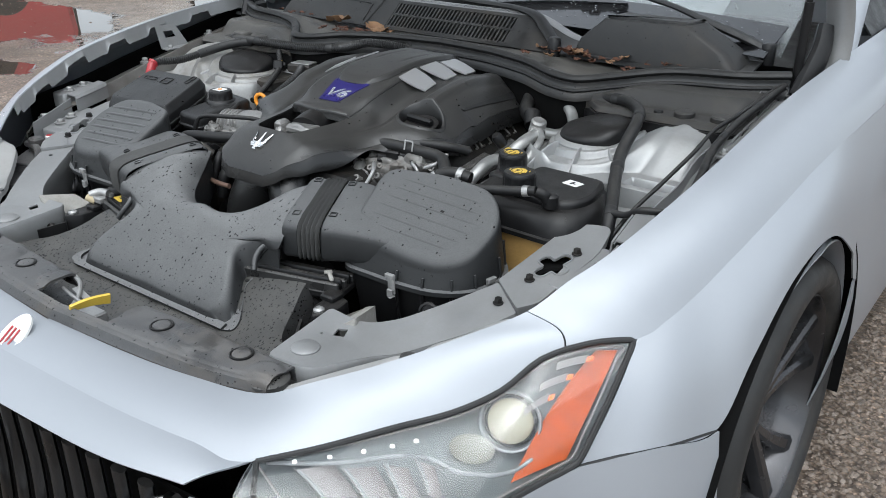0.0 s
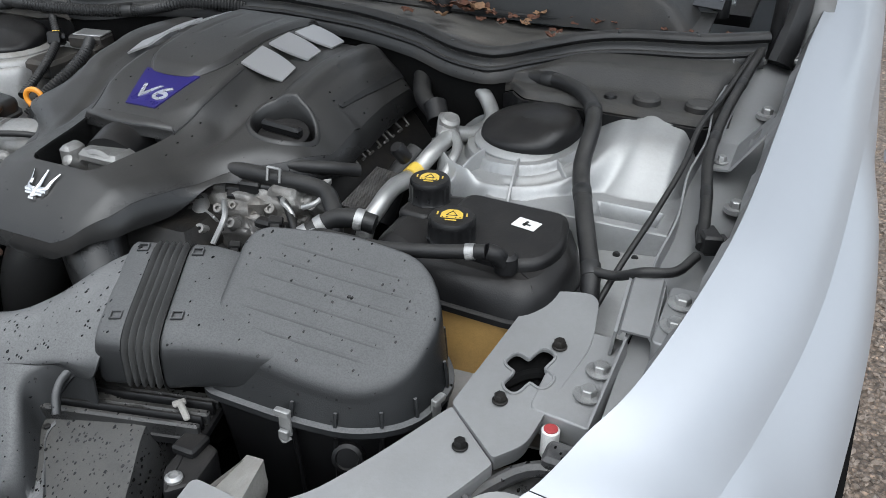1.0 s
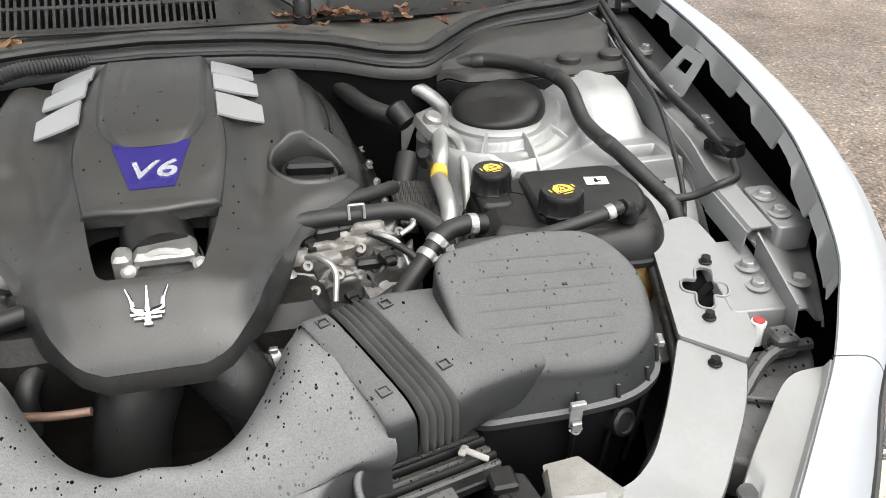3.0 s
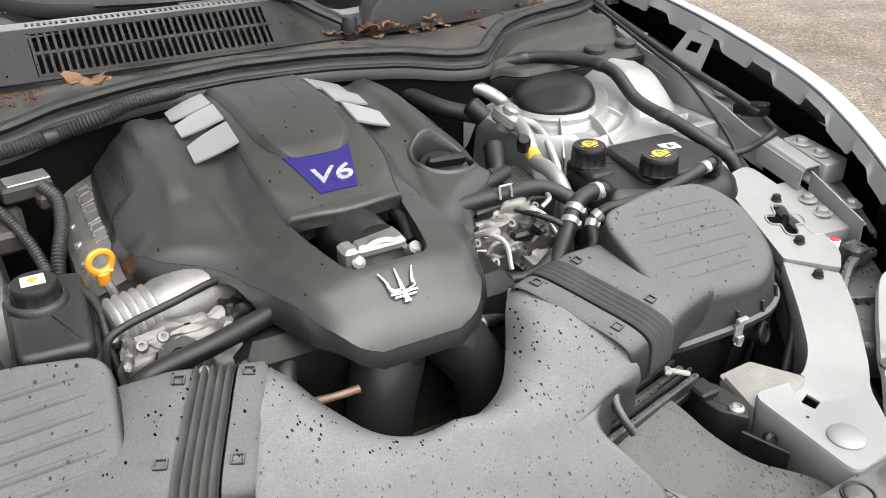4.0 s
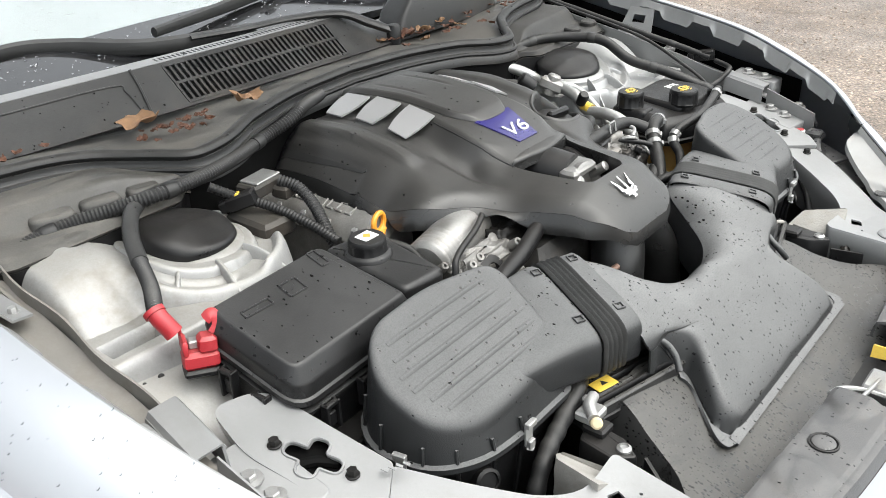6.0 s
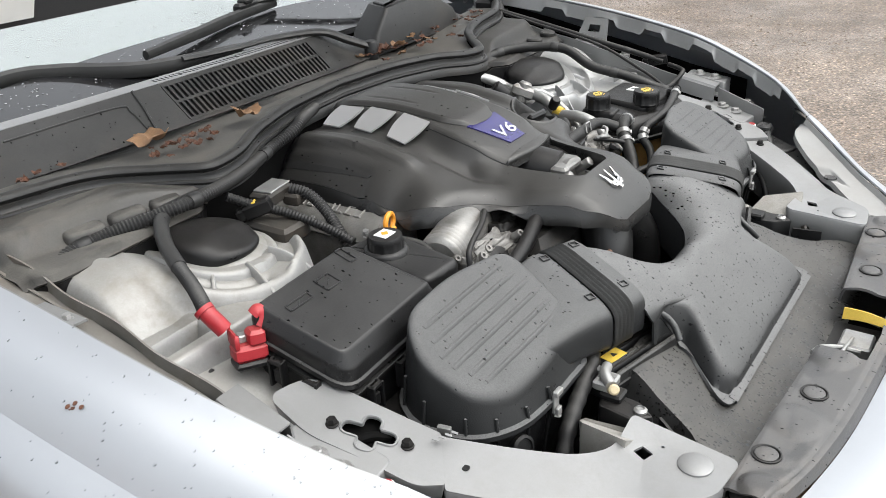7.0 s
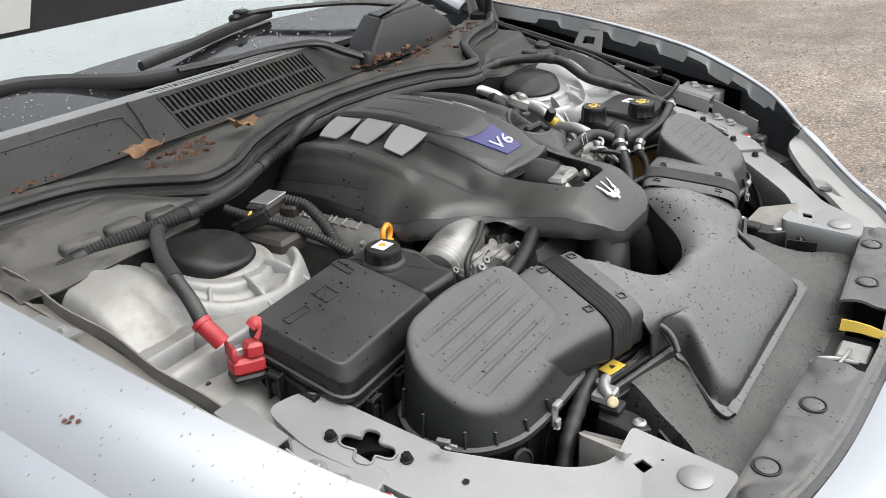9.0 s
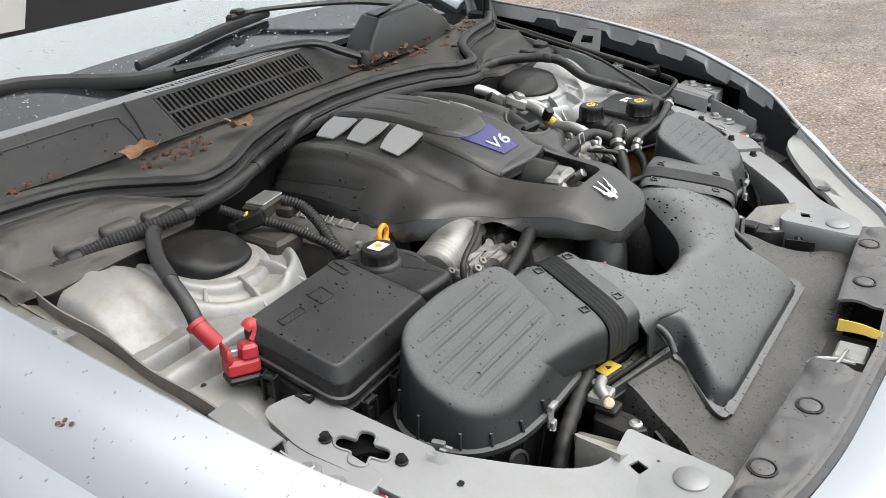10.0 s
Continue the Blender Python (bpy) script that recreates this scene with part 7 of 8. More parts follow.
# ---- reservoirs and electrics ----
def screw_cap(parent, x, y, z, r, mark=YELLOW, h=0.030):
    bm = bmesh.new()
    lathe(bm, [(r * 1.04, 0), (r * 1.06, 0.004), (r, 0.006), (r, h - 0.010), (r * 0.98, h - 0.006)], Matrix.Translation((x, y, z)), 48, 12, 0.06)
    lathe(bm, [(r * 0.97, h - 0.008), (r * 0.97, h - 0.003), (r * 0.90, h), (r * 0.2, h + 0.001)], Matrix.Translation((x, y, z)), 36)
    c = part("screw_cap", bm, BLACK, parent, "black ribbed screw cap with a printed mark")
    bm = bmesh.new()
    if mark is WHITE:
        box(bm, x, y, z + h + 0.0012, r * 0.95, r * 0.85, 0.0012, 0.0004)
        part("cap_mark", bm, WHITE, c, "pale square caution mark")
        bm = bmesh.new()
        box(bm, 0, 0, 0, r * 0.36, r * 0.36, 0.0006, 0.0002, Matrix.Translation((x, y, z + h + 0.0021)) @ pose(0, 0, 0, 0, 0, 45))
        part("cap_symbol", bm, ORANGE, c)
    else:
        m = Matrix.Translation((x, y, z + h + 0.0009)) @ pose(0, 0, 0, 0, 0, 15)
        patch = fillet([(-0.46 * r, -0.30 * r), (0.46 * r, -0.30 * r), (0.44 * r, 0.14 * r), (0.20 * r, 0.42 * r), (-0.20 * r, 0.42 * r), (-0.44 * r, 0.14 * r)], r * 0.06, 2)
        rings(bm, [[m @ V(p[0], p[1], q) for p in patch] for q in (0, 0.0006)])
        for dx, dy, sx, sy in ((0.60, 0.05, 0.07, 0.26), (-0.60, 0.05, 0.07, 0.26), (0, -0.46, 0.46, 0.07)):
            box(bm, r * dx, r * dy, 0.0003, r * sx, r * sy, 0.0005, 0.0001, m)
        part("cap_mark", bm, mark, c, "yellow warning mark")
        bm = bmesh.new()
        tri_ = [(0.26 * r * math.cos(a), 0.26 * r * math.sin(a) + 0.02 * r) for a in (radians(90), radians(210), radians(330))]
        for i in range(3):
            p, q = tri_[i], tri_[(i + 1) % 3]
            tube(bm, [m @ V(p[0], p[1], 0.0009), m @ V(q[0], q[1], 0.0009)], r * 0.018, 5, 1)
        for dx in (-0.36, -0.18, 0.18, 0.36):
            box(bm, r * dx, -r * 0.26, 0.0008, r * 0.06, r * 0.06, 0.0004, 0.0001, m)
        part("cap_symbol", bm, INK, c)
    return c


def coolant_reservoir():
    t = thing("coolant_reservoir", "black and amber plastic coolant tank with two screw caps", "reservoir")
    out = fillet([(.384, .066), (.390, .190), (.455, .205), (.600, .200), (.634, .120), (.622, .050), (.592, .022), (.470, .028)], [.02, .02, .01, .03, .02, .02, .02, .02], 5)

    def crown(x, y):
        z = -0.004 * sstep(0.58, 0.63, x)
        if x < 0.450 and y > 0.11:
            z -= 0.010
        return z + 0.05 * (y - 0.1)
    bm = bmesh.new()
    rings(bm, lid_rings(out, [(0.0, 0.808), (0.002, 0.824), (0.008, 0.840), (0.018, 0.849), (0.026, 0.852)], lambda x, y: 0.10 * (y - .12)))
    part("upper_shell", bm, BLACK, t, "black upper tank shell", 60)
    bm = bmesh.new()
    prism(bm, fillet([(.455, .070), (.462, .190), (.595, .186), (.612, .115), (.600, .075), (.570, .058)], .02, 4), 0.84, 0.861, 0.008, lambda x, y: 0.05 * (y - .1))
    prism(bm, fillet([(.396, .120), (.398, .192), (.442, .196), (.440, .118)], .012, 4), 0.83, 0.856, 0.006)
    part("raised_deck", bm, BLACK, t, "raised tank deck", 60)
    bm = bmesh.new()
    rings(bm, lid_rings(inset(out, -0.004), [(0.004, 0.803), (0.0, 0.804), (0.0, 0.811), (0.004, 0.8125)], lambda x, y: 0.05 * (y - .1)))
    part("weld_seam", bm, BLACK, t, "black welded tank seam")
    bm = bmesh.new()
    low = inset(out, 0.006)
    rings(bm, [[V(p[0] * 0.96 + .02, p[1] * 0.9, 0.66) for p in low], [V(p[0], p[1], 0.73) for p in low], [V(p[0], p[1], 0.804 + 0.05 * (p[1] - .1)) for p in low]])
    part("lower_shell", bm, TANK, t, "stained amber lower tank shell")
    screw_cap(t, .421, .164, .853, .0258, YELLOW, 0.032)
    screw_cap(t, .486, .084, .856, .0278)
    bm = bmesh.new()
    box(bm, 0, 0, 0, 0.030, 0.022, 0.0008, 0.0003, Matrix.Translation((.556, .140, .8635)) @ pose(0, 0, 0, 0, 0, -10))
    lab = part("sticker", bm, WHITE, t, "small white sticker")
    bm = bmesh.new()
    box(bm, 0, 0, 0, 0.004, 0.012, 0.0005, 0.0002, Matrix.Translation((.555, .140, .8642)) @ pose(0, 0, 0, 0, 0, -10))
    box(bm, 0, 0, 0, 0.010, 0.003, 0.0005, 0.0002, Matrix.Translation((.557, .138, .8642)) @ pose(0, 0, 0, 0, 0, -10))
    part("printed_bar", bm, INK, lab)
    bm = bmesh.new()
    tube(bm, [V(.560, .050, .862), V(.556, .045, .872), V(.545, .040, .877)], 0.010, 10, 6)
    lathe(bm, [(0.013, 0.85), (0.013, 0.868), (0.009, 0.872)], Matrix.Translation((.563, .055, 0)), 16)
    part("hose_nipple", bm, BLACK, t, "black hose nipple")


coolant_reservoir()


def hose(name, label, pts, r, material=None, clamps=(), rib=0.0, steps=10, cat="hose", bands=()):
    bm = bmesh.new()
    tube(bm, pts, r, 14, steps, rib)
    h = tagged(part(name, bm, material or RUBBER), label, cat)
    path = spline(pts, 20)
    for c in clamps:
        i = int(c * (len(path) - 2))
        d = (path[i + 1] - path[i]).normalized()
        bm = bmesh.new()
        m = Matrix.Translation(path[i]) @ d.to_track_quat("Z", "Y").to_matrix().to_4x4()
        lathe(bm, [(r * 1.02, -0.005), (r * 1.13, -0.005), (r * 1.13, 0.005), (r * 1.02, 0.005)], m, 20)
        box(bm, r * 1.2, 0, 0, r * 0.35, r * 0.7, 0.009, 0.001, m)
        part("hose_clamp", bm, STEEL, h, "bright steel hose clamp")
    for c in bands:
        i = int(c * (len(path) - 2))
        d = (path[i + 1] - path[i]).normalized()
        bm = bmesh.new()
        m = Matrix.Translation(path[i]) @ d.to_track_quat("Z", "Y").to_matrix().to_4x4()
        lathe(bm, [(r * 1.01, -0.009), (r * 1.08, -0.007), (r * 1.08, 0.007), (r * 1.01, 0.009)], m, 18)
        part("tape_band", bm, INK, h, "black tape band")
    return h


hose("coolant_hose", "thick black coolant hose with steel clamps", [V(.388, .082, .852), V(.362, .077, .857), V(.338, .072, .853), V(.318, .060, .840), V(.285, .032, .818), V(.255, .010, .790), V(.235, -.005, .765)], 0.0120, None, (.12, .46, .56, .86))
hose("vent_hose", "thin black vent hose clipped to the coolant tank", [V(.545, .040, .877), V(.50, .032, .870), V(.43, .022, .862), V(.37, .022, .860), V(.345, .026, .856), V(.325, .025, .842), V(.315, .005, .822), V(.28, -.012, .805), V(.25, .0, .80), V(.225, .015, .79)], 0.0082, None, (.05, .50, .56))
hose("ac_pipe", "bare aluminium air-conditioning pipe with a yellow label", [V(.385, .300, .88), V(.378, .262, .870), V(.366, .225, .850), V(.362, .180, .852), V(.360, .145, .842), V(.353, .118, .815), V(.35, .11, .74)], 0.0115, PIPE, (), cat="pipe")
bm = bmesh.new()
tube(bm, [V(.3690, .236, .8555), V(.3660, .220, .8515)], 0.0121, 14, 3)
tagged(part("pipe_label", bm, YELLOW), "yellow label wrapped round the aluminium pipe", "label")
hose("ac_pipe", "bare aluminium air-conditioning pipe along the firewall", [V(.275, .500, .928), V(.295, .490, .923), V(.336, .460, .903), V(.365, .440, .903), V(.386, .425, .900), V(.408, .400, .887), V(.414, .380, .876), V(.404, .350, .870), V(.385, .325, .876)], 0.0110, PIPE, (), cat="pipe")
hose("ac_pipe", "thin aluminium air-conditioning pipe", [V(.385, .31, .885), V(.405, .285, .878), V(.408, .25, .86), V(.40, .20, .82), V(.395, .17, .77)], 0.0065, PIPE, (), cat="pipe")


def ac_block():
    t = thing("ac_valve", "aluminium air-conditioning valve block with black caps", "valve")
    bm = bmesh.new()
    m = Matrix.Translation((.376, .318, .884)) @ pose(0, 0, 0, 20, 10, 25)
    box(bm, 0, 0, 0, 0.030, 0.050, 0.026, 0.006, m)
    lathe(bm, [(0.014, -0.02), (0.014, 0.018), (0.010, 0.022)], m, 16)
    part("valve_body", bm, ALU, t)
    bm = bmesh.new()
    lathe(bm, [(0.010, 0), (0.011, 0.02), (0.008, 0.026)], Matrix.Translation((.352, .235, .868)) @ pose(0, 0, 0, 30, -20, 0), 12)
    part("valve_cap", bm, BLACK, t, "black valve cap")
    bm = bmesh.new()
    lathe(bm, [(0.016, 0), (0.017, 0.03), (0.012, 0.034)], Matrix.Translation((.350, .345, .88)) @ pose(0, 0, 0, -40, -40, 0), 14)
    part("valve_cap", bm, BLACK, t, "black valve cap")
    hose("rubber_hose", "dark rubber hose behind the engine cover", [V(.345, .36, .88), V(.30, .40, .89), V(.27, .46, .90)], 0.014)
    hose("rubber_hose", "dark rubber hose beside the cylinder head", [V(.34, .30, .85), V(.325, .26, .82), V(.32, .22, .77)], 0.017)


ac_block()


def fuse_box():
    t = thing("fuse_box", "black plastic fuse box with a chamfered lid and side latches", "fuse box")
    out = fillet([(-.608, .160), (-.596, .014), (-.384, .024), (-.410, .168)], [.020, .026, .020, .022], 5)

    def zf(x, y):
        return 0.30 * (y - 0.03)
    bm = bmesh.new()
    rings(bm, lid_rings(out, [(0.0, 0.828), (0.0, 0.844), (0.0006, 0.8465), (0.0018, 0.8485), (0.0090, 0.8610), (0.0102, 0.8630), (0.0118, 0.8641), (0.0132, 0.8645)], zf))
    lid = part("lid", bm, FUSE, t, "black fuse box lid with moulded symbols", 50)
    # moulded outline symbols on the lid
    for px, py, w, h in ((-.555, .118, .040, .010), (-.498, .120, .026, .022), (-.437, .140, .012, .028)):
        bm = bmesh.new()
        for dx, dy, sx, sy in ((0, h / 2, w, .0024), (0, -h / 2, w, .0024), (-w / 2, 0, .0024, h), (w / 2, 0, .0024, h)):
            box(bm, 0, 0, 0, sx, sy, 0.0026, 0.0006, Matrix.Translation((px + dx, py + dy, 0.8652 + zf(0, py + dy))) @ pose(0, 0, 0, 16.7, 0, 0))
        box(bm, 0, 0, 0, w * 0.5, .0016, 0.0012, 0.0003, Matrix.Translation((px, py, 0.8652 + zf(0, py))) @ pose(0, 0, 0, 16.7, 0, 40))
        part("moulded_symbol", bm, FUSE, lid)
    bm = bmesh.new()
    g = inset(out, -0.003)
    rings(bm, lid_rings(g, [(0.003, 0.820), (0, 0.8205), (0, 0.827), (0.003, 0.8285)], zf))
    part("lid_rim", bm, FUSE, t)
    bm = bmesh.new()
    rings(bm, lid_rings(out, [(0.002, 0.806), (-0.0022, 0.8066), (-0.0022, 0.8105), (0.002, 0.811)], zf))
    part("case_band", bm, FUSE, t, "moulded band round the case")
    bm = bmesh.new()
    g = inset(out, 0.004)
    rings(bm, [[V(p[0], p[1], 0.735) for p in inset(out, 0.014)], [V(p[0], p[1], 0.770 + 0.5 * zf(0, p[1])) for p in g], [V(p[0], p[1], 0.820 + zf(0, p[1])) for p in g]])
    part("case", bm, BLACK, t, "black fuse box case")
    for x, y, rz in ((-.430, .014, 3), (-.500, .010, 3), (-.560, .008, 3), (-.606, .06, -85), (-.610, .11, -85)):
        bm = bmesh.new()
        m = Matrix.Translation((x, y, 0.812 + 0.3 * (y - 0.03))) @ pose(0, 0, 0, 0, 0, rz)
        box(bm, -0.009, -0.004, -0.012, 0.004, 0.012, 0.038, 0.001, m)
        box(bm, 0.009, -0.004, -0.012, 0.004, 0.012, 0.038, 0.001, m)
        box(bm, 0, -0.006, 0.004, 0.022, 0.006, 0.006, 0.001, m)
        box(bm, 0, -0.004, -0.016, 0.012, 0.005, 0.018, 0.001, m)
        part("side_latch", bm, BLACK, t)
    bm = bmesh.new()
    box(bm, -0.50, 0.02, 0.74, 0.16, 0.06, 0.012, 0.003, pose(0, 0, 0, 0, 0, 0))
    part("mounting_tray", bm, BLACK, t, "black mounting tray")


fuse_box()


def fluid_reservoir():
    t = thing("fluid_reservoir", "black plastic fluid reservoir with a marked screw cap", "reservoir")
    out = fillet([(-.377, .200), (-.377, .050), (-.300, .045), (-.290, .188)], .014, 4)

    def zf(x, y):
        return 0.10 * (y - 0.06)
    bm = bmesh.new()
    rings(bm, lid_rings(out, [(0.0, 0.832), (0.0, 0.846), (0.0006, 0.8485), (0.0025, 0.8520), (0.0055, 0.8545), (0.0090, 0.8550), (0.0120, 0.8550)], zf))
    part("top", bm, FUSE, t, "", 60)
    bm = bmesh.new()
    rings(bm, lid_rings(inset(out, -0.004), [(0.004, 0.826), (0, 0.827), (0, 0.832), (0.004, 0.834)], zf))
    part("seam", bm, FUSE, t)
    bm = bmesh.new()
    rings(bm, [[V(p[0], p[1], 0.70) for p in inset(out, 0.010)], [V(p[0], p[1], 0.827 + zf(0, p[1])) for p in inset(out, 0.004)]])
    part("tank", bm, BLACK, t)
    bm = bmesh.new()
    lathe(bm, [(0.034, -0.004), (0.033, 0.004), (0.030, 0.007), (0.027, 0.008)], Matrix.Translation((-.343, .146, .861)), 30, caps=False)
    part("neck", bm, FUSE, t, "moulded filler neck")
    screw_cap(t, -.343, .146, .862, .0265, WHITE, 0.026)


fluid_reservoir()


def red_terminal():
    t = thing("battery_terminal", "red plastic positive terminal cover, flipped open, on a corrugated cable", "terminal")
    bm = bmesh.new()
    tube(bm, [V(-.642, .192, .905), V(-.640, .182, .895), V(-.634, .170, .878)], 0.0112, 14, 6)
    lathe(bm, [(0.0128, -0.003), (0.0128, 0.003)], Matrix.Translation((-.642, .190, .903)) @ pose(0, 0, 0, -50, 0, 0), 16)
    part("boot", bm, RED, t)
    bm = bmesh.new()
    m = Matrix.Translation((-.620, .148, .856)) @ pose(0, 0, 0, -8, 4, -28) @ Matrix.Scale(0.84, 4)
    box(bm, 0, 0, -0.008, 0.050, 0.042, 0.026, 0.006, m)
    box(bm, -0.020, 0.0, 0.012, 0.008, 0.040, 0.022, 0.003, m)
    box(bm, 0.010, -0.006, 0.014, 0.026, 0.032, 0.024, 0.005, m)
    tube(bm, [m @ V(0.020, -0.004, 0.024), m @ V(0.027, -0.002, 0.034), m @ V(0.027, 0.0, 0.045), m @ V(0.019, 0.001, 0.050), m @ V(0.012, 0.002, 0.044)], 0.0042, 8, 5, flat=2.0)
    box(bm, -0.022, 0.017, 0.018, 0.005, 0.006, 0.026, 0.0015, m)
    part("cover", bm, RED, t, "open red terminal cover")
    bm = bmesh.new()
    box(bm, -0.006, 0.008, 0.010, 0.016, 0.020, 0.012, 0.002, m)
    part("clamp", bm, STEEL, t, "steel cable clamp")
    bm = bmesh.new()
    box(bm, 0, 0, -0.026, 0.050, 0.044, 0.012, 0.004, m)
    part("base", bm, BLACK, t)


red_terminal()
hose("cable_loom", "grey corrugated loom running along the cowl", [V(-.705, .400, .905), V(-.66, .435, .922), V(-.60, .430, .930), V(-.54, .405, .938), V(-.485, .385, .945), V(-.41, .395, .942), V(-.34, .415, .940), V(-.26, .440, .944), V(-.20, .440, .958), V(-.16, .455, .965), V(-.08, .50, .955)], 0.0108, LOOM, (), 0.20, 10, "cable", (.16, .42, .68))
hose("cable_sleeve", "dark taped cable sleeve over the strut tower", [V(-.52, .400, .936), V(-.545, .375, .934), V(-.572, .335, .925), V(-.592, .290, .914)], 0.0108, COWL, (), 0, 10, "cable")
hose("battery_cable", "corrugated battery cable to the red terminal", [V(-.590, .295, .915), V(-.610, .245, .905), V(-.632, .205, .905), V(-.642, .188, .902)], 0.0100, LOOM, (), 0.20, 10, "cable")
hose("cable_loom", "thick black taped loom over the silver strut tower", [V(.43, .455, .925), V(.50, .43, .935), V(.55, .385, .935), V(.578, .320, .930), V(.585, .255, .895), V(.61, .185, .875), V(.636, .125, .850), V(.648, .095, .835), V(.650, .070, .79), V(.62, .02, .70)], 0.0108, RUBBER, (), 0, 10, "cable", (.08, .30, .52, .74))
hose("thin_cable", "thin black cable from the loom to the apron", [V(.645, .10, .846), V(.675, .095, .850), V(.705, .085, .868), V(.735, .10, .868), V(.750, .135, .872)], 0.0055, RUBBER, (), 0, 8, "cable")
hose("bonnet_cable", "thin bonnet release cable in black sheath", [V(.655, .070, .80), V(.672, .12, .845), V(.690, .20, .88), V(.703, .28, .91), V(.705, .36, .93), V(.72, .46, .945), V(.735, .58, .965)], 0.0036, RUBBER, (), 0, 8, "cable", (.3, .55, .8))
hose("apron_cable", "black cable clipped along the apron shelf", [V(.752, .15, .876), V(.742, .22, .895), V(.728, .30, .915), V(.728, .40, .935), V(.738, .52, .955), V(.745, .60, .968)], 0.0068, RUBBER, (), 0, 8, "cable", (.25, .5, .75))


def plug_block(name, label, m, mark=None):
    t = thing(name, label, "connector")
    bm = bmesh.new()
    box(bm, 0, 0, 0, 0.022, 0.045, 0.022, 0.003, m)
    box(bm, 0, 0.028, 0, 0.018, 0.014, 0.018, 0.003, m)
    box(bm, 0.014, -0.005, 0.002, 0.008, 0.020, 0.010, 0.002, m)
    part("plug_body", bm, BLACK, t)
    if mark:
        bm = bmesh.new()
        box(bm, 0, 0.004, 0.0122, 0.012, 0.010, 0.003, 0.0008, m)
        part("lock_tab", bm, mark, t, "yellow locking tab")


plug_block("connector", "black wiring connector on the apron shelf", Matrix.Translation((.757, .165, .878)) @ pose(0, 0, 0, -10, 0, 20))
plug_block("connector", "black sensor connector with a yellow lock", Matrix.Translation((-.379, .360, .900)) @ pose(0, 0, 0, -20, 0, 35), YELLOW)


def ignition_module():
    t = thing("control_module", "black control module with a grey metal plate beside the engine", "control unit")
    bm = bmesh.new()
    m = Matrix.Translation((-.325, .385, .898)) @ pose(0, 0, 0, 0, 0, 10)
    box(bm, 0, 0, 0, 0.065, 0.040, 0.022, 0.004, m)
    box(bm, 0.02, -0.03, -0.01, 0.03, 0.03, 0.02, 0.004, m)
    part("module_body", bm, DUSTY, t)
    bm = bmesh.new()
    box(bm, 0.004, 0, 0.0125, 0.054, 0.034, 0.003, 0.001, m)
    part("module_plate", bm, STEEL, t, "grey metal plate")
    bm = bmesh.new()
    box(bm, -.365, .34, .865, .06, .09, .03, .006)
    part("module_bracket", bm, DUSTY, t)
    hose("module_loom", "black corrugated loom from the module", [V(-.305, .362, .905), V(-.292, .335, .895), V(-.295, .30, .875), V(-.31, .26, .85), V(-.32, .22, .82)], 0.0095, LOOM, (), 0.20, 10, "cable")
    hose("sensor_loom", "thin black sensor loom", [V(-.41, .39, .925), V(-.379, .362, .903), V(-.355, .325, .89), V(-.335, .27, .87), V(-.325, .22, .85)], 0.0075, RUBBER, (), 0.14, 10, "cable")


ignition_module()

# ---- looms beside the left filter housing and along the right apron ----
hose("side_loom", "thin corrugated loom beside the filter housing", [V(.590, .035, .80), V(.582, -.02, .775), V(.572, -.065, .760), V(.558, -.115, .742), V(.530, -.158, .718), V(.49, -.19, .67)], 0.0068, RUBBER, (), 0.14, 10, "cable", (.3, .7))


# ---- cowl ----
def seal_y(x):
    return lerp_table([(0, .512), (.12, .505), (.25, .473), (.34, .440), (.39, .436), (.44, .480), (.50, .530), (.58, .550), (.66, .560), (.76, .61)], abs(x))[0]


def seal_z(x):
    return lerp_table([(0, .978), (.25, .972), (.38, .960), (.46, .966), (.56, .978), (.76, .985)], abs(x))[0]


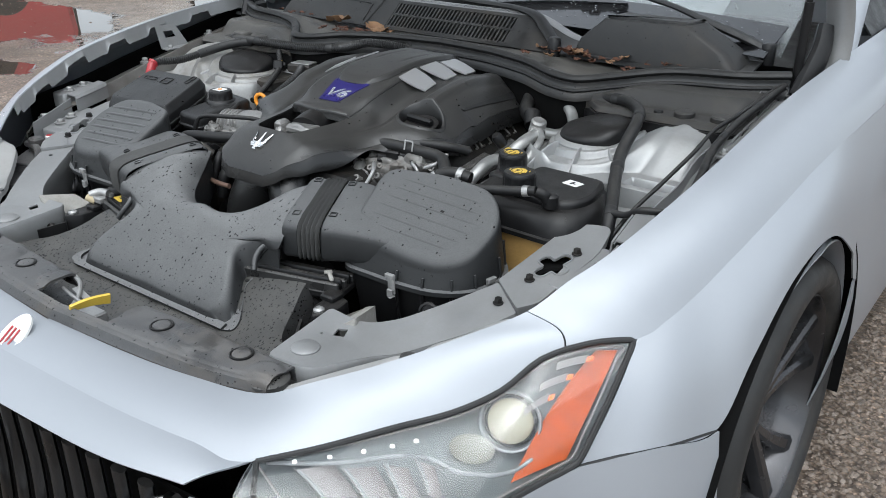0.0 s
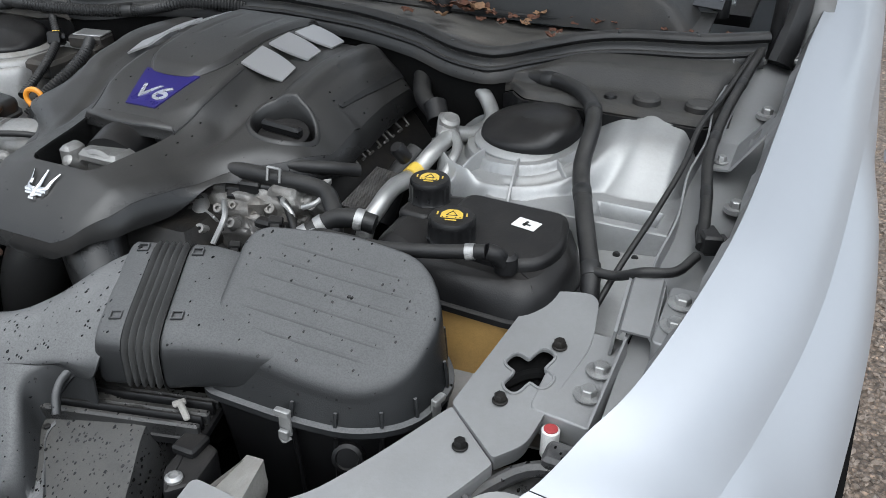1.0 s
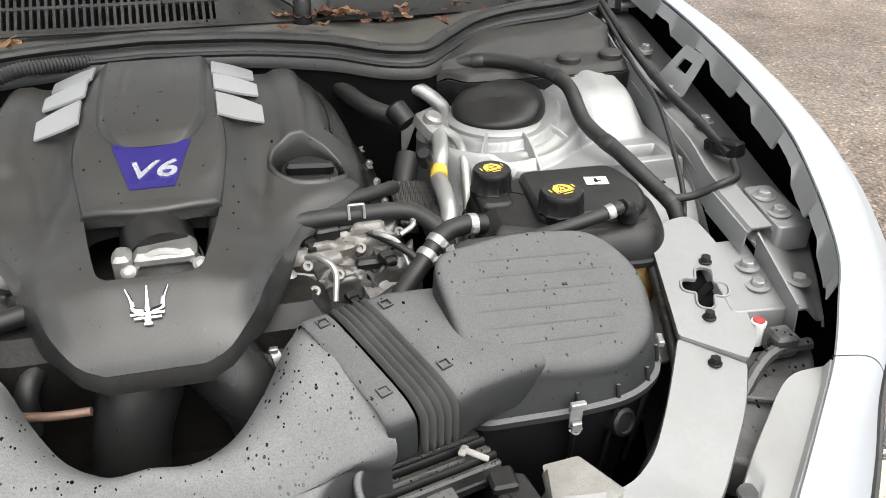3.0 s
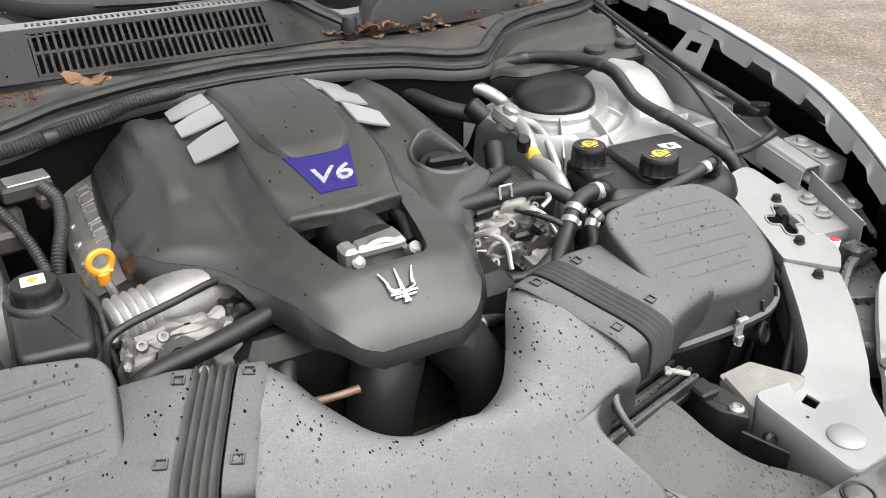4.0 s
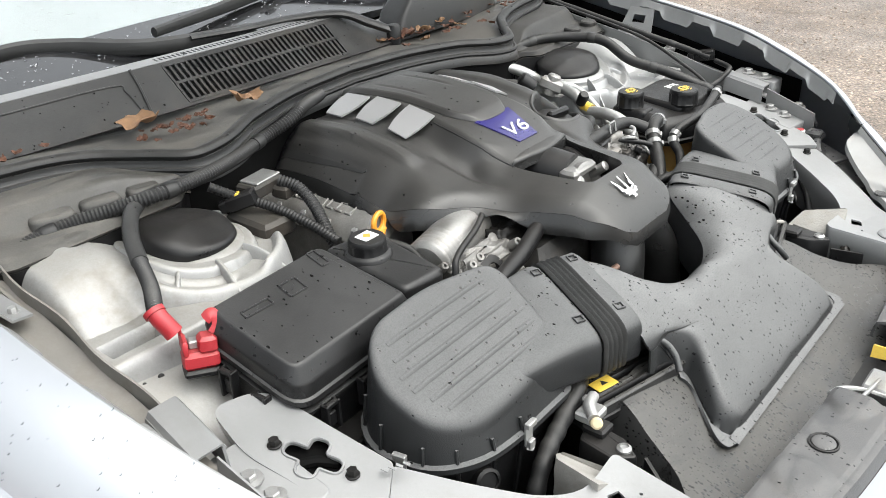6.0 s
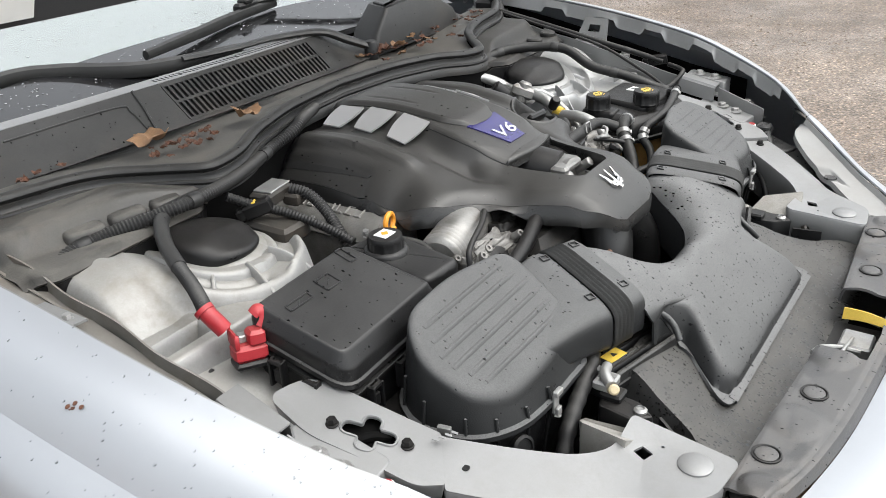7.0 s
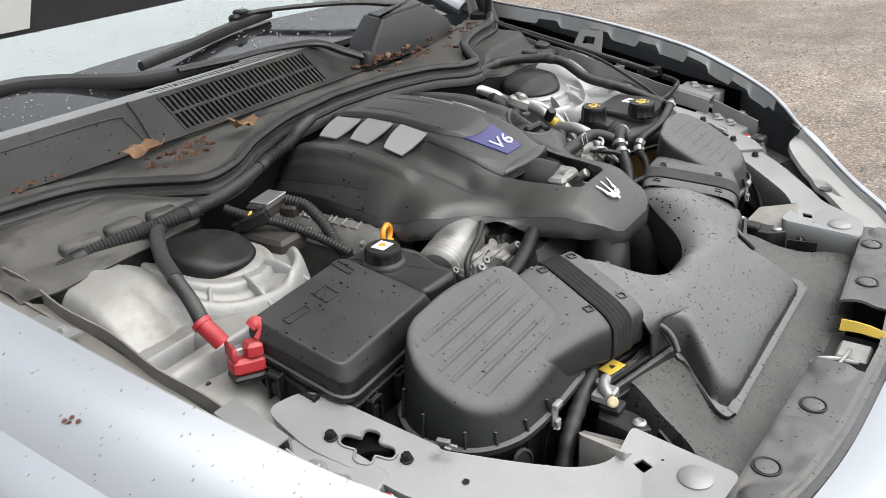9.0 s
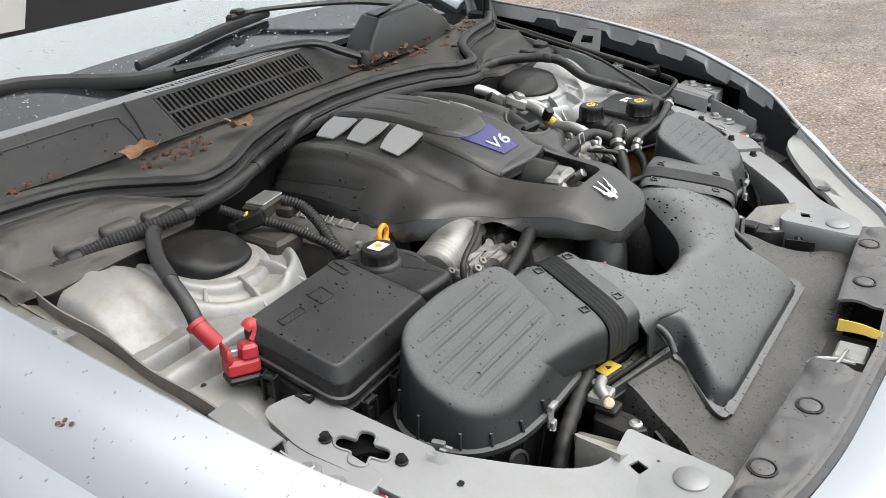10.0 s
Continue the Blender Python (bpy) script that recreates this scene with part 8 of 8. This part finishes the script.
def cowl():
    c = thing("windscreen_cowl", "dark grey plastic cowl panel below the windscreen", "cowl panel")
    # gutter between seal and panel
    bm = bmesh.new()
    sheet(bm, lambda u, v: (lambda x: V(x, seal_y(x) + 0.008 + (0.66 - seal_y(x)) * v, seal_z(x) - 0.012 - 0.006 * v + 0.003 * math.sin(9 * x)))(-0.74 + 1.48 * u), 60, 8, 0.004)
    part("gutter", bm, PALE_DUST, c, "dirty cowl gutter")

    def face(u, v, lift=0.0):
        x = -0.66 + 1.32 * u
        drop = sstep(0.13, 0.27, x) * 0.045
        y = 0.606 + 0.075 * v - 0.012 * (x / 0.4) * (1 if x > 0 else 0.6)
        y += 0.03 * sstep(0.15, 0.5, x)
        return V(x, y + 0.02 * (abs(x) / 0.6) ** 2 - 0.7 * lift, 0.966 + (0.060 - drop) * v + 0.7 * lift)
    # slotted louvre: bars built round real openings
    X0, X1 = -0.262, 0.105

    def hole(u, v):
        x = -0.66 + 1.32 * u
        return X0 < x < X1 and 0.08 < v < 0.92
    part("cowl_face", sheet(bmesh.new(), face, 144, 24, 0.004, hole), COWL, c, "smooth cowl face panel")
    nb = 33
    for i in range(nb + 1):
        x = X0 + (X1 - X0) * i / nb
        u = (x + 0.66) / 1.32
        bm = bmesh.new()
        sheet(bm, lambda a, b: face(u + (a - 0.5) * 0.0034, 0.07 + 0.86 * b), 1, 3, 0.006)
        part("louvre_bar", bm, COWL, c)
    for v0 in (0.06, 0.49, 0.90):
        bm = bmesh.new()
        sheet(bm, lambda a, b: face((X0 - 0.002 + (X1 - X0 + 0.004) * a + 0.66) / 1.32, v0 + 0.06 * b, 0.0006), 24, 1, 0.006)
        part("louvre_rail", bm, COWL, c)
    # black sheet behind the bars: the slots' shade put in as colour
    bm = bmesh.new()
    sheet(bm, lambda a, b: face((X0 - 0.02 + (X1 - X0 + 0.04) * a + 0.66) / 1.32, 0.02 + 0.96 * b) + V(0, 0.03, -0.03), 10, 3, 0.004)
    part("louvre_shadow", bm, VOID, c, "near-black sheet that stands for the shade behind the louvre")
    # top strip with small slots; its paler colour stands for the sky it catches
    bm = bmesh.new()

    def strip(u, v):
        p = face(u, 1.0)
        return p + V(0, 0.028 * v, 0.003 * v + 0.001)

    def slots(u, v):
        x = -0.66 + 1.32 * u
        return X0 < x < X1 and 0.25 < v < 0.8 and (x * 110) % 1 < 0.5
    part("top_strip", sheet(bm, strip, 300, 8, 0.003, slots), RAIL, c, "slotted top strip, paler colour for the sky it catches")
    # recessed outline on the plain face, and the panel joint
    bm = bmesh.new()
    tube(bm, [face(0.075, .78, .001), face(0.22, .78, .001), face(0.235, .6, .001), face(0.237, .15, .001)], 0.0016, 6, 6)
    tube(bm, [face(0.258, 1.0, .001), face(0.254, .6, .001), face(0.245, .05, .001)], 0.003, 6, 6)
    part("panel_joint", bm, INK, c)
    # rubber seal
    s = thing("bonnet_seal", "black rubber bonnet seal along the cowl edge", "seal")
    xs = [-0.75 + 1.5 * i / 80 for i in range(81)]
    bm = bmesh.new()
    tube(bm, [V(x, seal_y(x), seal_z(x)) for x in xs], 0.0105, 10, 2, flat=0.8)
    part("seal_bulb", bm, RUBBER, s, "hollow rubber seal bulb")
    bm = bmesh.new()
    sheet(bm, lambda u, v: (lambda x: V(x, seal_y(x) - 0.006 - 0.012 * v + 0.003 * math.sin(v * 6), seal_z(x) - 0.006 - 0.034 * v))(-0.75 + 1.5 * u), 90, 8, 0.004)
    part("seal_wall", bm, COWL, s, "grey seal carrier wall")
    bm = bmesh.new()
    tube(bm, [V(x, seal_y(x) - 0.016, seal_z(x) - 0.020) for x in xs], 0.0042, 8, 2)
    part("seal_bead", bm, RUBBER, s, "lower seal bead")
    for i in range(13):
        x = -0.66 + 0.11 * i
        bm = bmesh.new()
        lathe(bm, [(0.003, 0), (0.0025, 0.0012), (0.001, 0.0014)], Matrix.Translation((x, seal_y(x) - 0.006, seal_z(x) + 0.0065)), 8)
        part("seal_clip", bm, INK, s)
    # raised housing beside the wiper pivot
    h = thing("wiper_housing", "grey plastic wiper linkage housing on the cowl", "housing")
    bm = bmesh.new()
    lo = fillet([(.262, .625), (.64, .635), (.66, .72), (.285, .72)], .02, 4)
    hi = fillet([(.330, .638), (.53, .646), (.55, .71), (.35, .71)], .015, 4)
    rings(bm, [[V(p[0], p[1], 0.955) for p in lo], [V(p[0] * .7 + q[0] * .3, p[1] * .7 + q[1] * .3, 1.0) for p, q in zip(lo, hi)], [V(q[0], q[1], 1.040 + 0.05 * (q[1] - .6)) for q in hi], [V(q[0], q[1], 1.044 + 0.05 * (q[1] - .6)) for q in inset(hi, .004)]])
    part("housing_shell", bm, COWL, h)
    bm = bmesh.new()
    rings(bm, lid_rings(inset(hi, 0.012), [(0, 1.043), (0.001, 1.0475), (0.004, 1.049)], lambda x, y: 0.05 * (y - .6)))
    part("housing_lid", bm, COWL, h, "raised lid of the housing")
    bm = bmesh.new()
    tube(bm, [V(.290, .634, .985), V(.45, .637, .990), V(.60, .644, .985)], 0.004, 8, 6)
    part("housing_seam", bm, RUBBER, h, "rubber lip along the housing")
    # side boxes
    for sgn in (1, -1):
        t = thing("cowl_box", "dusty black plastic filter box lid with round plugs", "box lid", "cowl boxes")
        bm = bmesh.new()

        def lidz(u, v):
            x = 0.415 + 0.315 * u
            y0 = 0.400 - 0.014 * u + 0.035 * (1 - sstep(0, .15, u)) + 0.03 * sstep(0.9, 1.0, u)
            y1 = seal_y(x) - 0.016
            y = y0 + (y1 - y0) * v
            z = 0.924 + 0.004 * u + 0.030 * sstep(0.38, 0.62, v) * (0.35 + 0.65 * sstep(0, 0.35, u)) - 0.010 * (1 - sstep(0, 0.10, v)) - 0.010 * sstep(0.94, 1.0, u) - 0.008 * (1 - sstep(0, .05, u))
            return V(x * sgn, y, z)
        part("lid", sheet(bm, lidz, 50, 34, 0.004), DUSTY if sgn > 0 else PALE_DUST, t, "dusty box lid", 60)
        bm = bmesh.new()
        sheet(bm, lambda u, v: lidz(u, 0.0) + V(0, 0.004 * v, -0.002 - 0.05 * v), 40, 3, 0.004)
        sheet(bm, lambda u, v: lidz(1.0, u) + V(-0.002 * v * sgn, 0, -0.002 - 0.05 * v), 20, 3, 0.004)
        part("lid_skirt", bm, BLACK, t, "black box skirt")
        if sgn < 0:
            for bx, by, sx, sy in ((.483, .440, .050, .030), (.545, .448, .058, .034), (.612, .452, .062, .036)):
                u = (bx - 0.415) / 0.315
                base = lidz(u, 0.45)
                bm = bmesh.new()
                out = fillet([(-sx / 2, -sy / 2), (sx / 2, -sy / 2), (sx / 2, sy / 2), (-sx / 2, sy / 2)], sy * 0.42, 5)
                m = Matrix.Translation((base.x, by, base.z)) @ pose(0, 0, 0, 0, 0, -14)
                rings(bm, [[m @ V(p[0], p[1], z) for p in inset(out, g)] for g, z in ((0, -0.012), (0.001, 0.006), (0.004, 0.011), (0.009, 0.012))])
                part("lid_boss", bm, PALE_DUST, t, "raised rounded boss", 50)
                bm = bmesh.new()
                hexbolt(bm, base.x + 0.030, by - 0.024, lidz(max(0, u - 0.09), 0.30).z + 0.001, 0.0065, 1.9)
                part("lid_bolt", bm, DUSTY, t, "dusty lid bolt")
            bm = bmesh.new()
            tube(bm, [lidz(0.02, 0.10) + V(0, 0, 0.010), lidz(0.20, 0.16) + V(0, 0, 0.014), lidz(0.42, 0.12) + V(0, 0, 0.010)], 0.010, 8, 8, flat=0.5)
            part("lid_rib", bm, BLACK, t, "black rib along the lid's edge")
        for u, r, hgt in ((.50, .009, .004), (.66, .019, .010), (.88, .019, .010)) if sgn > 0 else ():
            bm = bmesh.new()
            p = lidz(u, 0.22)
            lathe(bm, [(r, -0.004), (r, hgt - 0.003), (r * 0.85, hgt), (r * 0.3, hgt + 0.0005)], Matrix.Translation(p), 22)
            part("round_plug", bm, DUSTY if r > .01 else BLACK, t, "round plug")
    # firewall sheet: the shade behind the engine put into a near-black colour
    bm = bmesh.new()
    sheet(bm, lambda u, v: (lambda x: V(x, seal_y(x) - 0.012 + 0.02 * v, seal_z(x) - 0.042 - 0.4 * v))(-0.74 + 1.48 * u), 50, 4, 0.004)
    part("firewall", bm, VOID, car, "firewall sheet, near-black for the shade behind the engine")


cowl()


def wipers():
    for label, arm, blade in (("black windscreen wiper parked across the glass", [V(.662, .735, 1.002), V(.60, .742, 1.022), V(.52, .755, 1.042), V(.41, .81, 1.060), V(.24, .90, 1.068), V(.17, .905, 1.064)], [V(.26, .905, 1.056), V(.12, .890, 1.052), V(-.02, .860, 1.047), V(-.18, .822, 1.044)]),
                              ("black windscreen wiper lying along the lower glass edge", [V(.236, .612, .986), V(.195, .643, 1.008), V(.145, .672, 1.032), V(.053, .712, 1.036), V(-.053, .722, 1.037), V(-.150, .755, 1.036)], [V(-.02, .735, 1.026), V(-.205, .787, 1.028), V(-.316, .880, 1.038), V(-.407, .908, 1.047), V(-.55, .890, 1.042)])):
        w = thing("windscreen_wiper", label, "wiper", "windscreen wipers")
        bm = bmesh.new()
        tube(bm, arm, lambda t: 0.013 + 0.003 * math.sin(math.pi * min(1, 2 * t)) - 0.005 * t, 10, 8, flat=0.6)
        part("arm", bm, INK, w, "black wiper arm")
        bm = bmesh.new()
        lathe(bm, [(0.015, -0.03), (0.015, 0.008), (0.011, 0.013), (0.005, 0.014)], Matrix.Translation(arm[0]), 20)
        part("pivot", bm, BLACK, w, "black wiper pivot cap")
        bm = bmesh.new()
        thick = 0.0105 if blade[0].x > 0 else 0.0135
        tube(bm, blade, lambda t: thick - 0.003 * abs(2 * t - 1), 8, 10, flat=1.3)
        part("blade", bm, INK, w, "rubber wiper blade")
        if blade[0].x < 0:
            continue
        bm = bmesh.new()
        box(bm, 0, 0, 0, 0.07, 0.022, 0.022, 0.005, Matrix.Translation(arm[-1]) @ pose(0, 0, 0, 0, 0, 8))
        box(bm, 0, 0, 0.012, 0.03, 0.026, 0.012, 0.004, Matrix.Translation(arm[-1]) @ pose(0, 0, 0, 0, 0, 8))
        part("coupling", bm, BLACK, w, "blade coupling")


wipers()


def frit():
    bm = bmesh.new()

    def fn(u, v):
        x = -0.67 + 1.34 * u
        c = 1 - (x / 0.8) ** 2
        return V(x, 0.695 + 0.16 * c * 0.9 + 0.085 * v - 0.10 * (1 - v) * (0.35 + 0.6 * c), 0.992 + 0.01 * c + 0.042 * v)
    sheet(bm, fn, 30, 6, 0.002)
    part("glass_frit", bm, mat("wet_black_glass", (0.01, 0.01, 0.011), 0.12, vary=0.3, scale=30, spots=0.0, coat=0.5), car, "wet black lower edge of the windscreen")
    bm = bmesh.new()
    rnd = random.Random(21)
    for _ in range(500):
        p = fn(rnd.random(), rnd.random() ** 0.7)
        r = rnd.uniform(0.001, 0.003)
        lathe(bm, [(r, 0), (r * 0.8, r * 0.35), (r * 0.3, r * 0.5)], Matrix.Translation(p) @ pose(0, 0, 0, 20, 0, 0), 6)
    tagged(part("rain_bead", bm, GLASS, car), kind="stuff")


frit()


# ---- fallen leaves ----
def leaf_mesh(rnd, size, material):
    bm = bmesh.new()
    lobes = rnd.choice((3, 5))
    ph, curl = rnd.uniform(0, 6), rnd.uniform(0.1, 0.4)

    def fn(u, v):
        a = 2 * math.pi * u
        r = size * 0.80 * v * (0.80 + 0.20 * abs(math.cos(lobes * a / 2 + ph))) * (1 + 0.10 * math.sin(9 * a + ph))
        x, y = r * math.cos(a), 0.75 * r * math.sin(a)
        return V(x, y, curl * (x * x - 0.5 * y * y) / size + 0.35 * size * noise.noise(V(x / size * 2.2 + ph, y / size * 2.2, ph)))
    sheet(bm, fn, 22, 4, 0.0006)
    return part("leaf", bm, material)


def leaves():
    rnd = random.Random(11)
    spots = []
    for x, y, z, size, m in ((-.388, .580, .980, .050, LEAF_TAN), (-.215, .535, .976, .040, LEAF_TAN), (.27, .60, .976, .024, LEAF), (.305, .59, .976, .024, LEAF_TAN), (-.185, .545, .972, .018, LEAF_TAN)):
        spots.append((x, y, z, size, m))
    for _ in range(26):
        spots.append((rnd.uniform(.20, .40), rnd.uniform(.540, .625), .972, rnd.uniform(.009, .018), rnd.choice((LEAF, LEAF, LEAF_TAN))))
    for _ in range(22):
        x = rnd.uniform(.44, .72)
        spots.append((x, rnd.uniform(seal_y(x) + .03, .64), .970, rnd.uniform(.007, .013), LEAF))
    for _ in range(26):
        spots.append((rnd.uniform(-.44, -.27), rnd.uniform(.520, .580), .964, rnd.uniform(.006, .013), LEAF))
    for _ in range(4):
        spots.append((rnd.uniform(-.66, -.52), rnd.uniform(.60, .64), .975, rnd.uniform(.010, .016), LEAF))
    for x, y, z, size, m in spots:
        ob = leaf_mesh(rnd, size, m)
        ob.matrix_basis = pose(x, y, z + 0.10 * size, rnd.uniform(-14, 14), rnd.uniform(-14, 14), rnd.uniform(0, 360))
        tagged(ob, "curled brown dead leaf lying on the cowl" if m is LEAF else "dry tan dead leaf lying on the cowl", "leaf", "dead leaves on the cowl")


leaves()


# ---- loose gravel, rain beads on the paint ----
def stone_field():
    rnd = random.Random(5)
    STONE = mat("loose_stone", (0.20, 0.160, 0.128), 0.45, vary=0.55, scale=40, bump=0.4, bump_scale=300)
    verts, faces = [], []
    base = [(1, 0, 0), (-1, 0, 0), (0, 1, 0), (0, -1, 0), (0, 0, 1), (0.6, 0.6, 0.55), (-0.6, 0.5, 0.6), (-0.5, -0.6, 0.5), (0.55, -0.6, 0.6)]
    tri = [(4, 5, 6), (4, 6, 7), (4, 7, 8), (4, 8, 5), (0, 2, 5), (2, 6, 5), (2, 1, 6), (1, 7, 6), (1, 3, 7), (3, 8, 7), (3, 0, 8), (0, 5, 8)]

    def scatter(n, xr, yr, lo, hi):
        for _ in range(n):
            x, y = rnd.uniform(*xr), rnd.uniform(*yr)
            r = lo + (hi - lo) * rnd.random() ** 3
            a = rnd.uniform(0, 6.28)
            sx, sy, sz = r * rnd.uniform(.7, 1.3), r * rnd.uniform(.6, 1.1), r * rnd.uniform(.4, .8)
            z0, k = ground_height(x, y) - 0.1 * r, len(verts)
            for p in base:
                j = rnd.uniform(.8, 1.2)
                px, py = p[0] * sx * j, p[1] * sy * j
                verts.append((x + px * math.cos(a) - py * math.sin(a), y + px * math.sin(a) + py * math.cos(a), z0 + p[2] * sz * j))
            faces.extend(tuple(k + i for i in t) for t in tri)
    scatter(36000, (0.85, 2.0), (-0.5, 3.0), 0.0025, 0.012)
    scatter(22000, (2.0, 7.0), (-1.2, 5.6), 0.003, 0.013)
    scatter(2500, (-9.0, -1.4), (1.0, 8.0), 0.004, 0.015)
    me = bpy.data.meshes.new("loose_gravel")
    me.from_pydata(verts, [], faces)
    me.materials.append(STONE)
    tagged(new("loose_gravel", me), "loose wet brown gravel on the ground", "gravel", kind="stuff")


stone_field()


def paint_beads():
    rnd = random.Random(9)
    bm = bmesh.new()
    for _ in range(360):
        s = rnd.choice((1, -1))
        u, v, k = rnd.uniform(0.5, 0.8), rnd.random(), rnd.choice((0, 0, 1))
        if k == 1 and u < U_LAMP1:
            continue
        p = skin(s, k, u, v, 0.012 if u < U_SEAM else (0.018 if k == 0 else 0.012))
        r = rnd.uniform(0.0007, 0.0020)
        lathe(bm, [(r, 0), (r * 0.8, r * 0.35), (r * 0.3, r * 0.5)], Matrix.Translation(p + V(0, 0, 0.0002)) @ pose(0, 0, 0, 0, 25 * s, 0), 6)
    tagged(part("rain_bead", bm, GLASS, car), kind="stuff")
    bm = bmesh.new()
    for i in range(9):
        p = skin(-1, 0, 0.735 + 0.004 * rnd.uniform(-1, 1), 0.55 + 0.012 * i, 0.018)
        lathe(bm, [(0.003, 0), (0.0025, 0.0006), (0.001, 0.0007)], Matrix.Translation(p + V(rnd.uniform(-.004, .004), 0, .0004)) @ pose(0, 0, 0, 0, -25, 0), 7)
    part("rust_spot", bm, LEAF, car, "small rust-coloured spot on the paint")


paint_beads()


# ---- what the puddles mirror: a red van and a post fence across the yard ----
def parked_van():
    t = thing("van", "red panel van parked across the wet yard", "van")
    m = Matrix.Translation((-12.0, 3.95, GZ)) @ pose(0, 0, 0, 0, 0, 60)
    skin_red = mat("red_van_paint", (0.42, 0.02, 0.02), 0.3, vary=0.06, scale=3, coat=0.6, rough_vary=0.04)
    side = fillet([(-2.3, .35), (2.3, .35), (2.35, 1.0), (1.75, 1.15), (1.25, 1.95), (-2.25, 2.05)], [.1, .1, .15, .2, .25, .2], 5)
    bm = bmesh.new()
    rings(bm, [[m @ V(p[0], w, p[1]) for p in inset(side, g)] for g, w in ((.06, -.92), (0, -.86), (0, .86), (.06, .92))])
    part("body", bm, skin_red, t)
    for w in (-.925, .925):
        bm = bmesh.new()
        prof = fillet([(.55, 1.15), (1.55, 1.15), (1.15, 1.75), (.55, 1.8)], .06, 3)
        rings(bm, [[m @ V(p[0], w + d, p[1]) for p in prof] for d in (-.006, .006)])
        part("side_window", bm, BLACK, t, "dark side window")
        for x in (-1.5, 1.5):
            bm = bmesh.new()
            lathe(bm, [(.33, -.1), (.34, 0), (.31, .1), (.2, .09)], m @ pose(x, w * 0.9, .33, 90, 0, 0), 28)
            part("wheel", bm, TYRE, t, "black wheel")
    for i in range(5):
        p = thing("fence_post", "dark upright fence post across the yard", "post", "fence posts")
        a = math.atan2(5.6 + 0.55 * i, -9.6)
        x, y = 1.23 + 15.5 * math.cos(a), -1.09 + 15.5 * math.sin(a)
        bm = bmesh.new()
        prism(bm, fillet([(x - .05, y - .05), (x + .05, y - .05), (x + .05, y + .05), (x - .05, y + .05)], .012, 2), GZ - 0.05, GZ + 2.3 - 0.25 * (i % 2), 0.02)
        part("shaft", bm, BLOCK, p)


parked_van()


# ---- small hardware along the aprons and towers ----
def bay_details():
    for s in (1, -1):
        for x, y, z in ((.772, .255, .878), (.775, .47, .918), (.742, .60, .952)):
            b = thing("apron_bolt", "zinc hex bolt with washer on the apron shelf", "bolt", "apron bolts")
            bm = bmesh.new()
            lathe(bm, [(0.013, -0.004), (0.013, 0.0015), (0.009, 0.0022)], Matrix.Translation((x * s, y, z)), 20)
            w = part("washer", bm, STEEL, b)
            bm = bmesh.new()
            lathe(bm, [(0.0075, 0.002), (0.0075, 0.009), (0.006, 0.0105)], Matrix.Translation((x * s, y, z)), 6)
            part("head", bm, STEEL, b)
    # stamped marks on the right support arm
    for k in range(4):
        bm = bmesh.new()
        box(bm, 0, 0, 0, 0.004, 0.008, 0.0008, 0.0002, Matrix.Translation((-.585 + 0.007 * k, -.100 - 0.004 * k, 0.787)) @ pose(0, 0, 0, 15, 0, 20))
        part("stamped_bar", bm, RAIL, bpy.data.objects["headlight_support.001"])


bay_details()
